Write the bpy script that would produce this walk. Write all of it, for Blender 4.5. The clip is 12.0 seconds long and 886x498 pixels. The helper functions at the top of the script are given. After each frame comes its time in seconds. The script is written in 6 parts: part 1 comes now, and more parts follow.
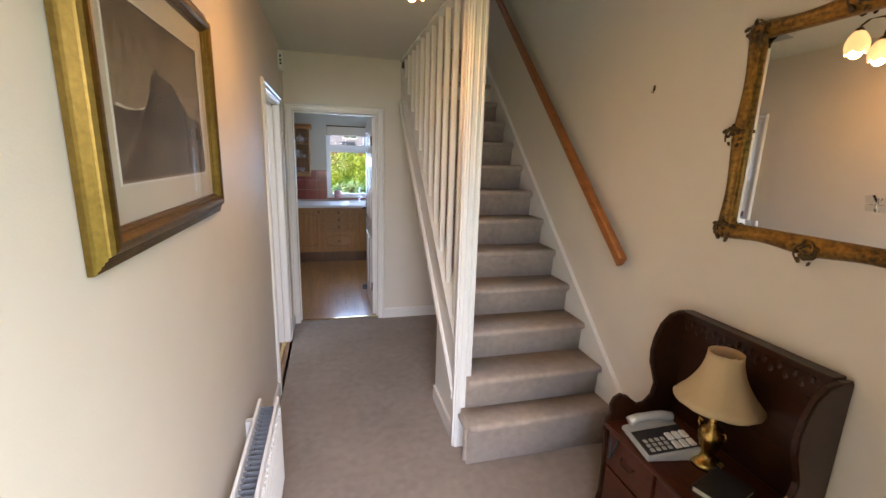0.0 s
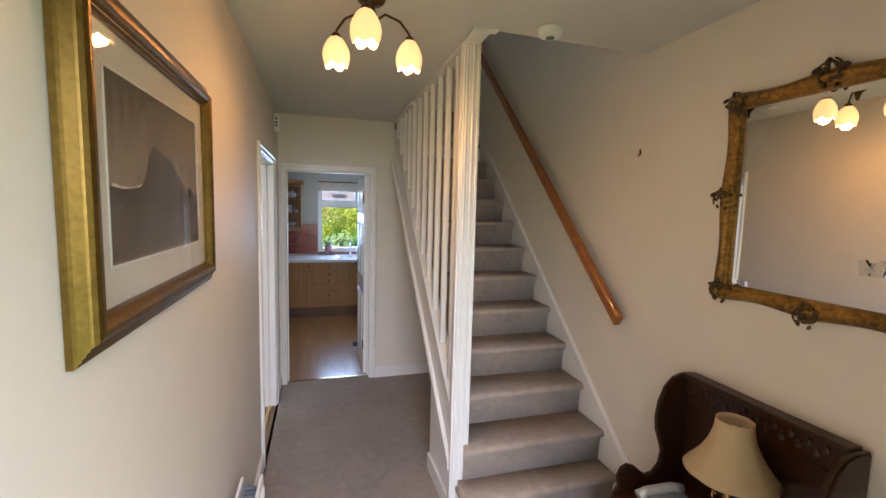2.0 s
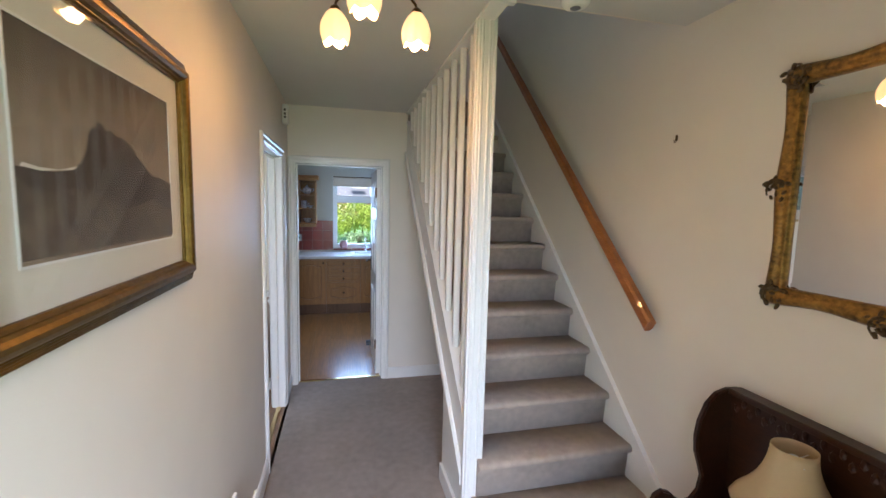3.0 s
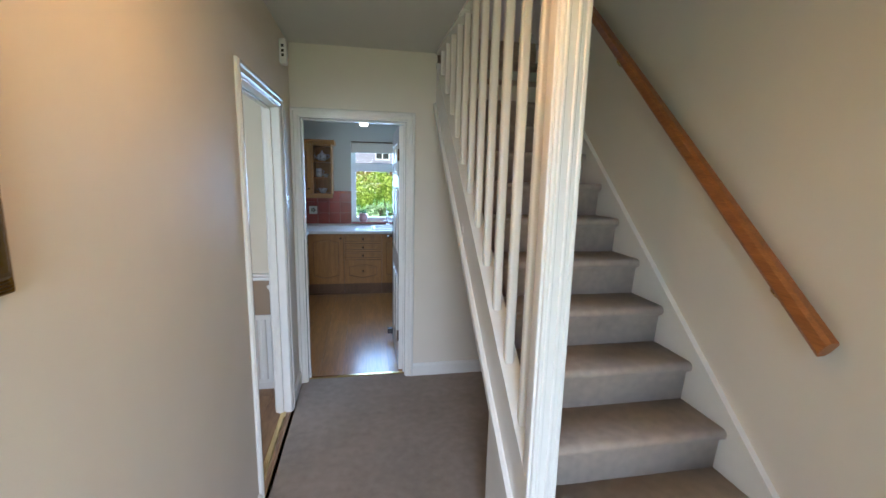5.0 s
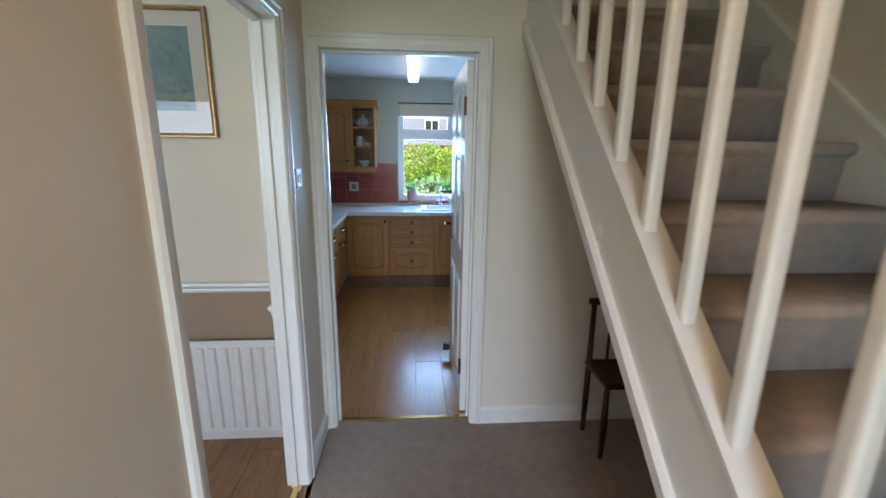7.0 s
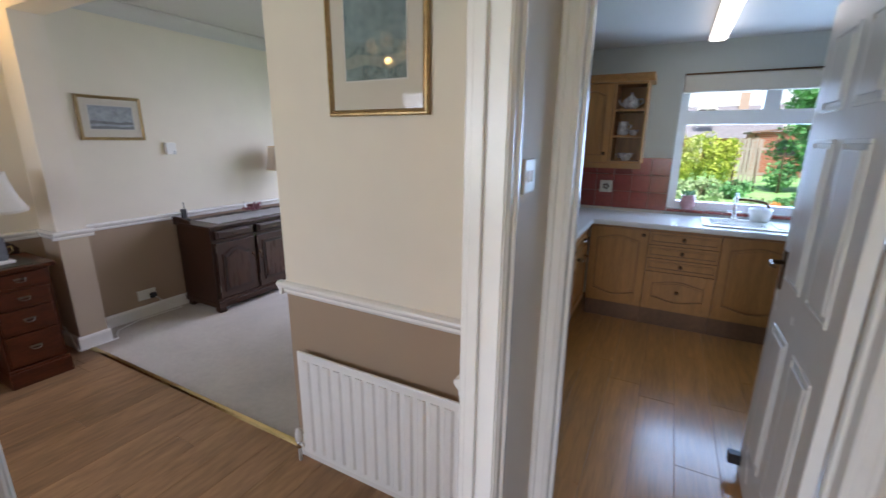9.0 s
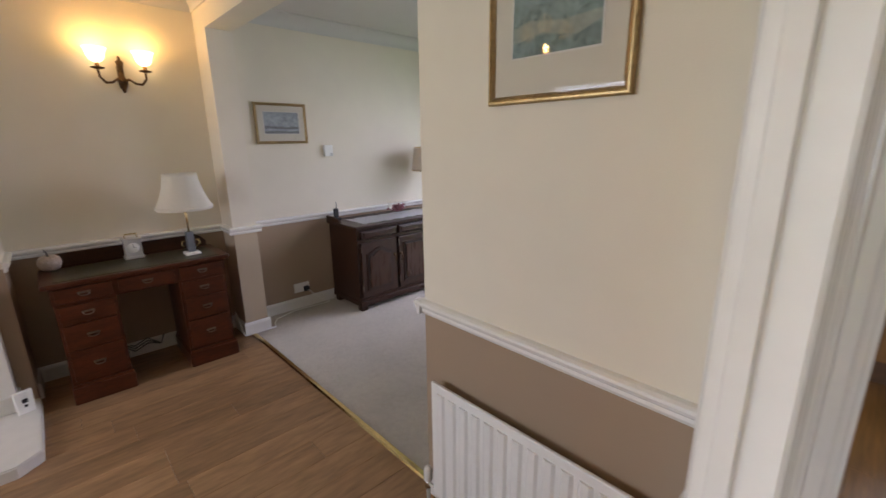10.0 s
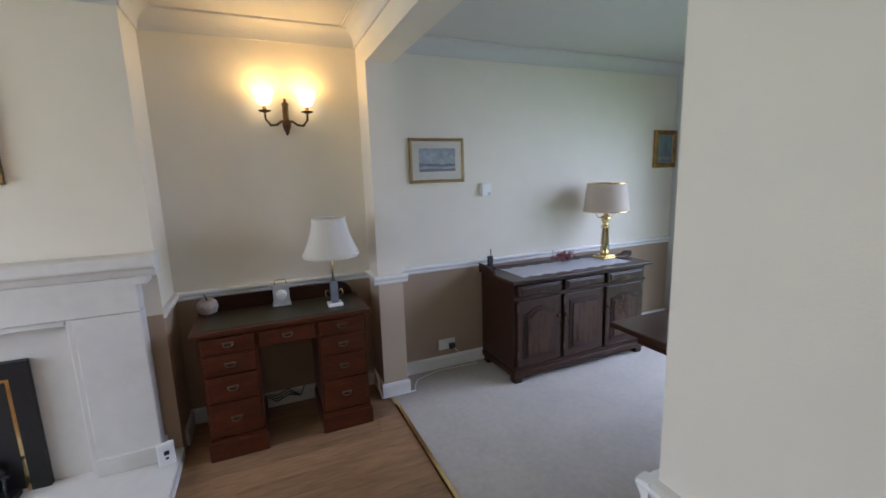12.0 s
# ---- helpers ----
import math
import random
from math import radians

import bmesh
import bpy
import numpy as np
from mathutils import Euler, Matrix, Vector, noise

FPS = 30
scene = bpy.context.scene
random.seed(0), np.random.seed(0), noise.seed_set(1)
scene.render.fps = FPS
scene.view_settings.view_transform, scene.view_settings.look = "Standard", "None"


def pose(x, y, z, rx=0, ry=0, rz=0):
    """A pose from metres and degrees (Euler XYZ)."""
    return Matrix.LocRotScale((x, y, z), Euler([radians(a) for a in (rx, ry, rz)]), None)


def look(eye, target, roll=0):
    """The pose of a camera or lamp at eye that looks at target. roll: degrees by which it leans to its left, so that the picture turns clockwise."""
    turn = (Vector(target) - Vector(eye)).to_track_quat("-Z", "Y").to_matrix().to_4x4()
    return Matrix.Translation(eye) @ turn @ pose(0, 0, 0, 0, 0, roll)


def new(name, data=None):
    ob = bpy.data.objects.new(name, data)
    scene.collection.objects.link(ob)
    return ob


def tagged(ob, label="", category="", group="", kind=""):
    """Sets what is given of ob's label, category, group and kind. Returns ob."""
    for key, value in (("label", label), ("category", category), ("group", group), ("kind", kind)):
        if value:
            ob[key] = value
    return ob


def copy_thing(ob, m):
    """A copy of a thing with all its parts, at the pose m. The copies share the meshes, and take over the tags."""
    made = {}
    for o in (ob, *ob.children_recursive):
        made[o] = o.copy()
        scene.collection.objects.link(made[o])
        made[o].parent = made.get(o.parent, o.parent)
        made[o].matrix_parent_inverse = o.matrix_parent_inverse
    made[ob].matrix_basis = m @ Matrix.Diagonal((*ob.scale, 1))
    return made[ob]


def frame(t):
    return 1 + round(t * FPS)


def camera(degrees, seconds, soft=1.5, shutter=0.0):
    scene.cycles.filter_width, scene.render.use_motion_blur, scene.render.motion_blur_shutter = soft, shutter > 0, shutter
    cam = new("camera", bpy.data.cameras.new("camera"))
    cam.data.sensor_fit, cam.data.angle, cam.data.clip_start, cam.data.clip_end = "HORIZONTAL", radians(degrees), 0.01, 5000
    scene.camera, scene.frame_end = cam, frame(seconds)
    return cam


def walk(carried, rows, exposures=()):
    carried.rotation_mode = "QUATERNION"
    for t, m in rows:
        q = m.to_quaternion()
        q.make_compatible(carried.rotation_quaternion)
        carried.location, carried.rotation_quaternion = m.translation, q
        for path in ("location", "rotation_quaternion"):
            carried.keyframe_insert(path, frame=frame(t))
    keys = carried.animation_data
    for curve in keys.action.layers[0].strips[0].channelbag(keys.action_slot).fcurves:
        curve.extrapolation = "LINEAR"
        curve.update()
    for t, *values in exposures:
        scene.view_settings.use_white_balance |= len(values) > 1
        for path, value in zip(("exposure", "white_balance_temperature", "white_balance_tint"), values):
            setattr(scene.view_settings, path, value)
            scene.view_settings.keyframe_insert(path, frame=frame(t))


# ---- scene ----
cam = camera(93.1, 12.0, shutter=0.3)
PATH = [
    (0, (0.242, 0.049, 1.642), (0.751, 1.935, 1.212), 1.8),
    (0.5, (0.24, 0.059, 1.654), (0.771, 1.954, 1.295), 1.6),
    (1, (0.235, 0.073, 1.666), (0.789, 1.974, 1.384), 1.5),
    (1.5, (0.228, 0.084, 1.682), (0.797, 1.988, 1.457), 1.5),
    (2, (0.224, 0.086, 1.691), (0.784, 1.996, 1.497), 1.5),
    (2.5, (0.232, 0.128, 1.68), (0.757, 2.048, 1.487), 1.4),
    (3, (0.305, 0.25, 1.676), (0.778, 2.182, 1.463), 1.4),
    (3.2, (0.336, 0.284, 1.675), (0.782, 2.22, 1.451), 1.4),
    (5, (0.365, 0.943, 1.613), (0.732, 2.879, 1.271), 1.3),
    (5.5, (0.402, 1.16, 1.61), (0.728, 3.097, 1.233), 1.2),
    (6, (0.368, 1.439, 1.569), (0.626, 3.382, 1.172), 0.8),
    (6.5, (0.363, 1.712, 1.537), (0.579, 3.655, 1.118), 0.5),
    (6.7, (0.369, 1.841, 1.554), (0.556, 3.779, 1.097), 0.6),
    (8.3, (0.248, 2.591, 1.503), (-0.104, 4.501, 1.023), 1.1),
    (8.5, (0.246, 2.687, 1.499), (-0.266, 4.557, 1.01), 1.1),
    (9, (0.178, 2.846, 1.504), (-0.731, 4.556, 1.005), 0.5),
    (9.5, (0.03, 2.986, 1.502), (-1.15, 4.524, 1.01), -0.2),
    (10, (-0.105, 3.085, 1.49), (-1.513, 4.416, 0.992), -0.8),
    (10.5, (-0.234, 3.209, 1.495), (-1.814, 4.328, 0.992), -1.0),
    (11, (-0.359, 3.284, 1.495), (-1.997, 4.341, 1.053), -1.2),
    (11.5, (-0.578, 3.317, 1.528), (-2.282, 4.297, 1.162), -1.6),
    (12, (-0.733, 3.385, 1.531), (-2.543, 4.164, 1.191), -1.9),
]
EXPOSURES = [(0.0, 0.95, 6950, 26), (1.5, 0.86, 6800, 26), (2.0, 0.86, 6700, 26), (3.0, 1.05, 5950, 21), (5.0, 1.0, 5950, 16), (6.5, 1.0, 6050, 16), (8.5, 0.96, 6350, 19), (9.2, 1.0, 6750, 25), (10.0, 0.88, 7100, 26), (10.5, 1.0, 6550, 24), (11.5, 0.95, 6050, 21), (12.0, 0.92, 5950, 19)]
walk(cam, [(t, look(eye, target, roll)) for t, eye, target, roll in PATH], EXPOSURES)

# ---- sky and lamps ----
world = bpy.data.worlds.new("sky")
scene.world = world
world.use_nodes = True
wn = world.node_tree.nodes
sky = wn.new("ShaderNodeTexSky")
sky.sky_type, sky.sun_disc = "NISHITA", False
sky.sun_elevation, sky.sun_rotation = radians(42), radians(150)
world.node_tree.links.new(sky.outputs[0], wn["Background"].inputs["Color"])
wn["Background"].inputs["Strength"].default_value = 0.15


def lamp(name, kind, place, energy, color, size=0.1, size_y=None, aim=None, spread=None):
    data = bpy.data.lights.new(name, kind)
    data.energy, data.color = energy, color
    if kind == "AREA":
        data.shape, data.size, data.size_y = "RECTANGLE", size, size_y or size
        if spread:
            data.spread = radians(spread)
    elif kind == "SUN":
        data.angle = radians(size)
    else:
        data.shadow_soft_size = size
    ob = new(name, data)
    ob.matrix_world = look(place, aim) if aim else pose(*place)
    return ob


SCONCE, DINING = 0.92, 2.0   # watts of the dining room bulbs
PEND = 2.35   # watts of each pendant bulb
WARM = (1.0, 0.55, 0.21)
DAY = (0.80, 0.88, 1.0)
lamp("sun", "SUN", (4, 20, 12), 5.0, (1.0, 0.95, 0.86), 12, aim=(2.5, 26.5, 0))
lamp("door_daylight", "AREA", (0.33, -0.9, 1.6), 24, (0.70, 0.85, 1.0), 1.0, 1.6, aim=(0.35, 0.9, 0.1), spread=105)
lamp("kitchen_daylight", "AREA", (1.03, 7.30, 1.5), 30, (0.38, 0.64, 1.0), 1.7, 1.1, aim=(1.03, 4, 1.1))
lamp("extension_daylight", "AREA", (-2.0, 7.45, 1.4), 34, (0.66, 0.76, 1.0), 2.2, 1.9, aim=(-2.3, 5, -0.2), spread=125)
lamp("bay_daylight", "AREA", (-2.0, 0.22, 1.5), 19, (0.70, 0.86, 1.0), 2.0, 1.2, aim=(-1.4, 4, 0.5), spread=140)
# added fill for the upper stairs; the closed landing has no window or fitting
lamp("landing_daylight", "AREA", (1.4, 5.6, 4.6), 1.6, DAY, 0.8, 0.8, aim=(1.4, 4.2, 3.0))

# ---- materials ----


def mat(name, color, rough=0.6, metal=0.0, noise_scale=0.0, amount=0.0, bump=0.0, bump_scale=60.0, stretch=(1, 1, 1), dark=None, spec=0.5, random_amount=0.0, coat=0.0, detail=4.0, glow=None, glow_strength=0.0, transmission=0.0, ior=1.45, sheen=0.0):
    m = bpy.data.materials.new(name)
    m.use_nodes = True
    nt = m.node_tree
    b = nt.nodes["Principled BSDF"]
    b.inputs["Base Color"].default_value = (*color, 1)
    b.inputs["Roughness"].default_value = rough
    b.inputs["Metallic"].default_value = metal
    b.inputs["Specular IOR Level"].default_value = spec
    b.inputs["Coat Weight"].default_value = coat
    b.inputs["Transmission Weight"].default_value = transmission
    b.inputs["IOR"].default_value = ior
    b.inputs["Sheen Weight"].default_value = sheen
    if glow:
        b.inputs["Emission Color"].default_value = (*glow, 1)
        b.inputs["Emission Strength"].default_value = glow_strength
    if noise_scale or bump or random_amount:
        tc = nt.nodes.new("ShaderNodeTexCoord")
        mp = nt.nodes.new("ShaderNodeMapping")
        mp.inputs["Scale"].default_value = stretch
        nt.links.new(tc.outputs["Object"], mp.inputs["Vector"])
        vec = mp.outputs["Vector"]
        if random_amount:
            oi = nt.nodes.new("ShaderNodeObjectInfo")
            ad = nt.nodes.new("ShaderNodeVectorMath")
            ad.operation = "MULTIPLY_ADD"
            ad.inputs[0].default_value = (37, 19, 53)
            nt.links.new(oi.outputs["Random"], ad.inputs[1])
            nt.links.new(vec, ad.inputs[2])
            vec = ad.outputs[0]
        col = None
        if noise_scale:
            n1 = nt.nodes.new("ShaderNodeTexNoise")
            n1.inputs["Scale"].default_value, n1.inputs["Detail"].default_value = noise_scale, detail
            n2 = nt.nodes.new("ShaderNodeTexNoise")
            n2.inputs["Scale"].default_value, n2.inputs["Detail"].default_value = noise_scale * 7.3, 3
            nt.links.new(vec, n1.inputs["Vector"])
            nt.links.new(vec, n2.inputs["Vector"])
            sm = nt.nodes.new("ShaderNodeMath")
            sm.operation = "MULTIPLY_ADD"
            sm.inputs[1].default_value = 0.5
            nt.links.new(n2.outputs["Fac"], sm.inputs[0])
            hf = nt.nodes.new("ShaderNodeMath")
            hf.operation = "MULTIPLY"
            hf.inputs[1].default_value = 0.5
            nt.links.new(n1.outputs["Fac"], hf.inputs[0])
            nt.links.new(hf.outputs[0], sm.inputs[2])
            rp = nt.nodes.new("ShaderNodeValToRGB")
            d = dark or tuple(c * (1 - amount) for c in color)
            l = tuple(min(1, c * (1 + amount * 0.6)) for c in color) if not dark else color
            rp.color_ramp.elements[0].position, rp.color_ramp.elements[1].position = 0.34, 0.66
            rp.color_ramp.elements[0].color, rp.color_ramp.elements[1].color = (*d, 1), (*l, 1)
            nt.links.new(sm.outputs[0], rp.inputs["Fac"])
            col = rp.outputs["Color"]
            rr = nt.nodes.new("ShaderNodeMapRange")
            rr.inputs["To Min"].default_value, rr.inputs["To Max"].default_value = max(0.02, rough - 0.06), min(1, rough + 0.06)
            nt.links.new(n1.outputs["Fac"], rr.inputs["Value"])
            nt.links.new(rr.outputs[0], b.inputs["Roughness"])
        if random_amount:
            hs = nt.nodes.new("ShaderNodeHueSaturation")
            mr = nt.nodes.new("ShaderNodeMapRange")
            mr.inputs["To Min"].default_value, mr.inputs["To Max"].default_value = 1 - random_amount, 1 + random_amount
            nt.links.new(oi.outputs["Random"], mr.inputs["Value"])
            nt.links.new(mr.outputs[0], hs.inputs["Value"])
            if col:
                nt.links.new(col, hs.inputs["Color"])
            else:
                hs.inputs["Color"].default_value = (*color, 1)
            col = hs.outputs["Color"]
        if col:
            nt.links.new(col, b.inputs["Base Color"])
        if bump:
            nb = nt.nodes.new("ShaderNodeTexNoise")
            nb.inputs["Scale"].default_value, nb.inputs["Detail"].default_value = bump_scale, 5
            nt.links.new(vec, nb.inputs["Vector"])
            bp = nt.nodes.new("ShaderNodeBump")
            bp.inputs["Strength"].default_value, bp.inputs["Distance"].default_value = bump, 0.004
            nt.links.new(nb.outputs["Fac"], bp.inputs["Height"])
            nt.links.new(bp.outputs["Normal"], b.inputs["Normal"])
    return m


def two_tone(name, upper, lower, height):
    """Wall paint, one colour above a height and another below."""
    m = mat(name, upper, 0.62, noise_scale=0.9, amount=0.03, bump=0.12, bump_scale=190)
    nt = m.node_tree
    b = nt.nodes["Principled BSDF"]
    old = b.inputs["Base Color"].links[0].from_socket
    g = nt.nodes.new("ShaderNodeNewGeometry")
    sx = nt.nodes.new("ShaderNodeSeparateXYZ")
    cp = nt.nodes.new("ShaderNodeMath")
    cp.operation = "GREATER_THAN"
    cp.inputs[1].default_value = height
    mx = nt.nodes.new("ShaderNodeMix")
    mx.data_type = "RGBA"
    nt.links.new(g.outputs["Position"], sx.inputs[0])
    nt.links.new(sx.outputs["Z"], cp.inputs[0])
    nt.links.new(cp.outputs[0], mx.inputs["Factor"])
    mx.inputs["A"].default_value = (*lower, 1)
    nt.links.new(old, mx.inputs["B"])
    nt.links.new(mx.outputs["Result"], b.inputs["Base Color"])
    return m


M = {
    "hall_paint": mat("hall_paint", (0.74, 0.672, 0.582), 0.55, noise_scale=0.8, amount=0.03, bump=0.10, bump_scale=170),
    "stair_paint": mat("stair_paint", (0.74, 0.672, 0.582), 0.6, noise_scale=0.8, amount=0.03, bump=0.10, bump_scale=170),
    "dining_paint": two_tone("dining_paint", (0.75, 0.683, 0.565), (0.36, 0.26, 0.18), 0.848),
    "kitchen_paint": mat("kitchen_paint", (0.48, 0.49, 0.445), 0.6, noise_scale=0.8, amount=0.03, bump=0.1, bump_scale=170),
    "ceiling": mat("ceiling_paint", (0.63, 0.61, 0.575), 0.8, noise_scale=1.0, amount=0.02, bump=0.08, bump_scale=120),
    "gloss": mat("white_gloss", (0.80, 0.78, 0.74), 0.25, noise_scale=3.0, amount=0.03, bump=0.03, bump_scale=40),
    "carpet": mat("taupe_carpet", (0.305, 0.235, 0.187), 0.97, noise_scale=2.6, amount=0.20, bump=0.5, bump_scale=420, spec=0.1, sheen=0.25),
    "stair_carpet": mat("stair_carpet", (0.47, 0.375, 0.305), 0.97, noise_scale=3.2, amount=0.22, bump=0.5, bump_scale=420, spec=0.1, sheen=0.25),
    "beige_carpet": mat("beige_carpet", (0.46, 0.41, 0.34), 0.97, noise_scale=4.0, amount=0.12, bump=0.9, bump_scale=380, spec=0.1, sheen=0.25),
    "dining_oak": mat("brown_oak_laminate", (0.31, 0.175, 0.088), 0.38, noise_scale=1.9, amount=0.38, bump=0.04, bump_scale=90, stretch=(2.6, 0.55, 1), random_amount=0.15),
    "kitchen_oak": mat("honey_laminate", (0.43, 0.20, 0.055), 0.17, noise_scale=2.2, amount=0.34, bump=0.04, bump_scale=90, stretch=(5, 0.35, 1), random_amount=0.07),
    "unit_oak": mat("honey_oak_units", (0.37, 0.17, 0.048), 0.38, noise_scale=4.0, amount=0.28, bump=0.08, bump_scale=80, stretch=(7, 7, 0.6)),
    "worktop": mat("pale_worktop", (0.66, 0.66, 0.64), 0.3, noise_scale=90.0, amount=0.12),
    "tile": mat("terracotta_red_tile", (0.27, 0.05, 0.034), 0.18, noise_scale=6.0, amount=0.22, random_amount=0.16),
    "grout": mat("pale_grout", (0.36, 0.24, 0.19), 0.8),
    "pine": mat("varnished_pine", (0.37, 0.125, 0.030), 0.4, noise_scale=5.0, amount=0.35, stretch=(6, 0.8, 6), coat=0.3),
    "mahogany": mat("dark_mahogany", (0.034, 0.011, 0.004), 0.30, noise_scale=5.0, amount=0.5, stretch=(6, 1.0, 6), coat=0.08, spec=0.4, bump=0.05),
    "desk_wood": mat("red_mahogany", (0.070, 0.017, 0.006), 0.32, noise_scale=5.0, amount=0.5, stretch=(6, 0.9, 6), coat=0.08, spec=0.4, bump=0.05),
    "dark_oak": mat("dark_carved_oak", (0.036, 0.014, 0.007), 0.36, noise_scale=5.0, amount=0.45, stretch=(6, 6, 0.8), coat=0.05, spec=0.35, bump=0.08),
    "leather": mat("green_leather", (0.045, 0.040, 0.020), 0.35, noise_scale=12.0, amount=0.4, bump=0.2, bump_scale=200),
    "stone": mat("cream_stone", (0.66, 0.63, 0.58), 0.5, noise_scale=2.0, amount=0.06, bump=0.03, bump_scale=60),
    "gold": mat("gilt", (0.19, 0.115, 0.028), 0.43, metal=1.0, noise_scale=12.0, amount=0.3, bump=0.1, bump_scale=80),
    "old_gold": mat("antique_gilt", (0.42, 0.235, 0.06), 0.42, metal=0.85, noise_scale=9.0, amount=0.6, bump=0.5, bump_scale=120, dark=(0.07, 0.045, 0.02)),
    "brass": mat("polished_brass", (0.74, 0.56, 0.27), 0.16, metal=1.0, noise_scale=10.0, amount=0.15),
    "old_brass": mat("antique_brass", (0.40, 0.25, 0.075), 0.26, metal=1.0, noise_scale=14.0, amount=0.35),
    "bronze": mat("dark_bronze", (0.10, 0.055, 0.025), 0.4, metal=0.8, noise_scale=14.0, amount=0.4),
    "steel": mat("chrome", (0.75, 0.75, 0.75), 0.15, metal=1.0),
    "mirror": mat("mirror_silver", (0.93, 0.92, 0.90), 0.01, metal=1.0),
    "black": mat("black_plastic", (0.02, 0.02, 0.022), 0.4, noise_scale=20, amount=0.2),
    "white_plastic": mat("white_plastic", (0.80, 0.79, 0.75), 0.35, noise_scale=10, amount=0.03),
    "silver_plastic": mat("silver_plastic", (0.55, 0.55, 0.54), 0.35, metal=0.4, noise_scale=20, amount=0.06),
    "radiator": mat("radiator_enamel", (0.80, 0.79, 0.76), 0.3, noise_scale=6, amount=0.03),
    "plinth": mat("brown_plinth", (0.15, 0.075, 0.035), 0.5, noise_scale=4, amount=0.3),
    "thin_gold": mat("dull_gilt", (0.42, 0.30, 0.15), 0.38, metal=0.9, noise_scale=12, amount=0.3),
    "nickel": mat("dull_nickel", (0.20, 0.17, 0.14), 0.35, metal=1.0),
    "mount": mat("cream_mount", (0.60, 0.55, 0.46), 0.9, noise_scale=30, amount=0.03),
}
_k = M["kitchen_oak"].node_tree.nodes["Principled BSDF"]
_k.inputs["Coat Weight"].default_value, _k.inputs["Coat Roughness"].default_value = 1.0, 0.33
wg = bpy.data.materials.new("window_glass")
wg.use_nodes = True
_n, _l = wg.node_tree.nodes, wg.node_tree.links
_n.remove(_n["Principled BSDF"])
_t, _g, _m, _f = _n.new("ShaderNodeBsdfTransparent"), _n.new("ShaderNodeBsdfGlossy"), _n.new("ShaderNodeMixShader"), _n.new("ShaderNodeLayerWeight")
_p, _a = _n.new("ShaderNodeMath"), _n.new("ShaderNodeMath")
_p.operation, _a.operation = "POWER", "MULTIPLY_ADD"
_p.inputs[1].default_value, _a.inputs[1].default_value, _a.inputs[2].default_value = 5.0, 0.45, 0.025
_g.inputs["Roughness"].default_value = 0.01
_l.new(_f.outputs["Facing"], _p.inputs[0])
_l.new(_p.outputs[0], _a.inputs[0])
_l.new(_a.outputs[0], _m.inputs["Fac"])
_l.new(_t.outputs[0], _m.inputs[1])
_l.new(_g.outputs[0], _m.inputs[2])
_l.new(_m.outputs[0], _n["Material Output"].inputs["Surface"])
M["window_glass"] = wg
_a.name = "gloss_amount"
pg = wg.copy()
pg.name = "pane_glass"
pg.node_tree.nodes["gloss_amount"].inputs[2].default_value = 0.005
M["pane_glass"] = pg

# ---- building helpers ----


def box(bm, x0, y0, z0, x1, y1, z1, bevel=0.0, seg=2):
    """An upright box between two corners, with its edges rounded by bevel."""
    made = bmesh.ops.create_cube(bm, size=1, matrix=Matrix.LocRotScale(((x0 + x1) / 2, (y0 + y1) / 2, (z0 + z1) / 2), None, (abs(x1 - x0), abs(y1 - y0), abs(z1 - z0))))
    if bevel:
        edges = {e for v in made["verts"] for e in v.link_edges}
        bmesh.ops.bevel(bm, geom=list(edges), offset=bevel, segments=seg, affect="EDGES", profile=0.5)


def prism(bm, outline, axis, a, b):
    """A polygon of 2D points carried from a to b along an axis ("x": points are y, z; "y": x, z; "z": x, y)."""
    def at(p, d):
        return {"x": (d, p[0], p[1]), "y": (p[0], d, p[1]), "z": (p[0], p[1], d)}[axis]
    v0, v1 = [bm.verts.new(at(p, a)) for p in outline], [bm.verts.new(at(p, b)) for p in outline]
    bm.faces.new(v0)
    bm.faces.new(v1[::-1])
    n = len(outline)
    for i in range(n):
        bm.faces.new((v0[i], v1[i], v1[(i + 1) % n], v0[(i + 1) % n]))
    bmesh.ops.recalc_face_normals(bm, faces=bm.faces[:])


def lathe(bm, profile, seg=24, centre=(0, 0, 0), cap=True):
    """A turned body: profile of radius and height."""
    rings = []
    for r, z in profile:
        rings.append([bm.verts.new((centre[0] + r * math.cos(math.tau * i / seg), centre[1] + r * math.sin(math.tau * i / seg), centre[2] + z)) for i in range(seg)])
    for a, b in zip(rings, rings[1:]):
        for i in range(seg):
            bm.faces.new((a[i], a[(i + 1) % seg], b[(i + 1) % seg], b[i]))
    if cap:
        if profile[0][0] > 1e-4:
            bm.faces.new(rings[0][::-1])
        if profile[-1][0] > 1e-4:
            bm.faces.new(rings[-1])
    for f in bm.faces:
        f.smooth = True


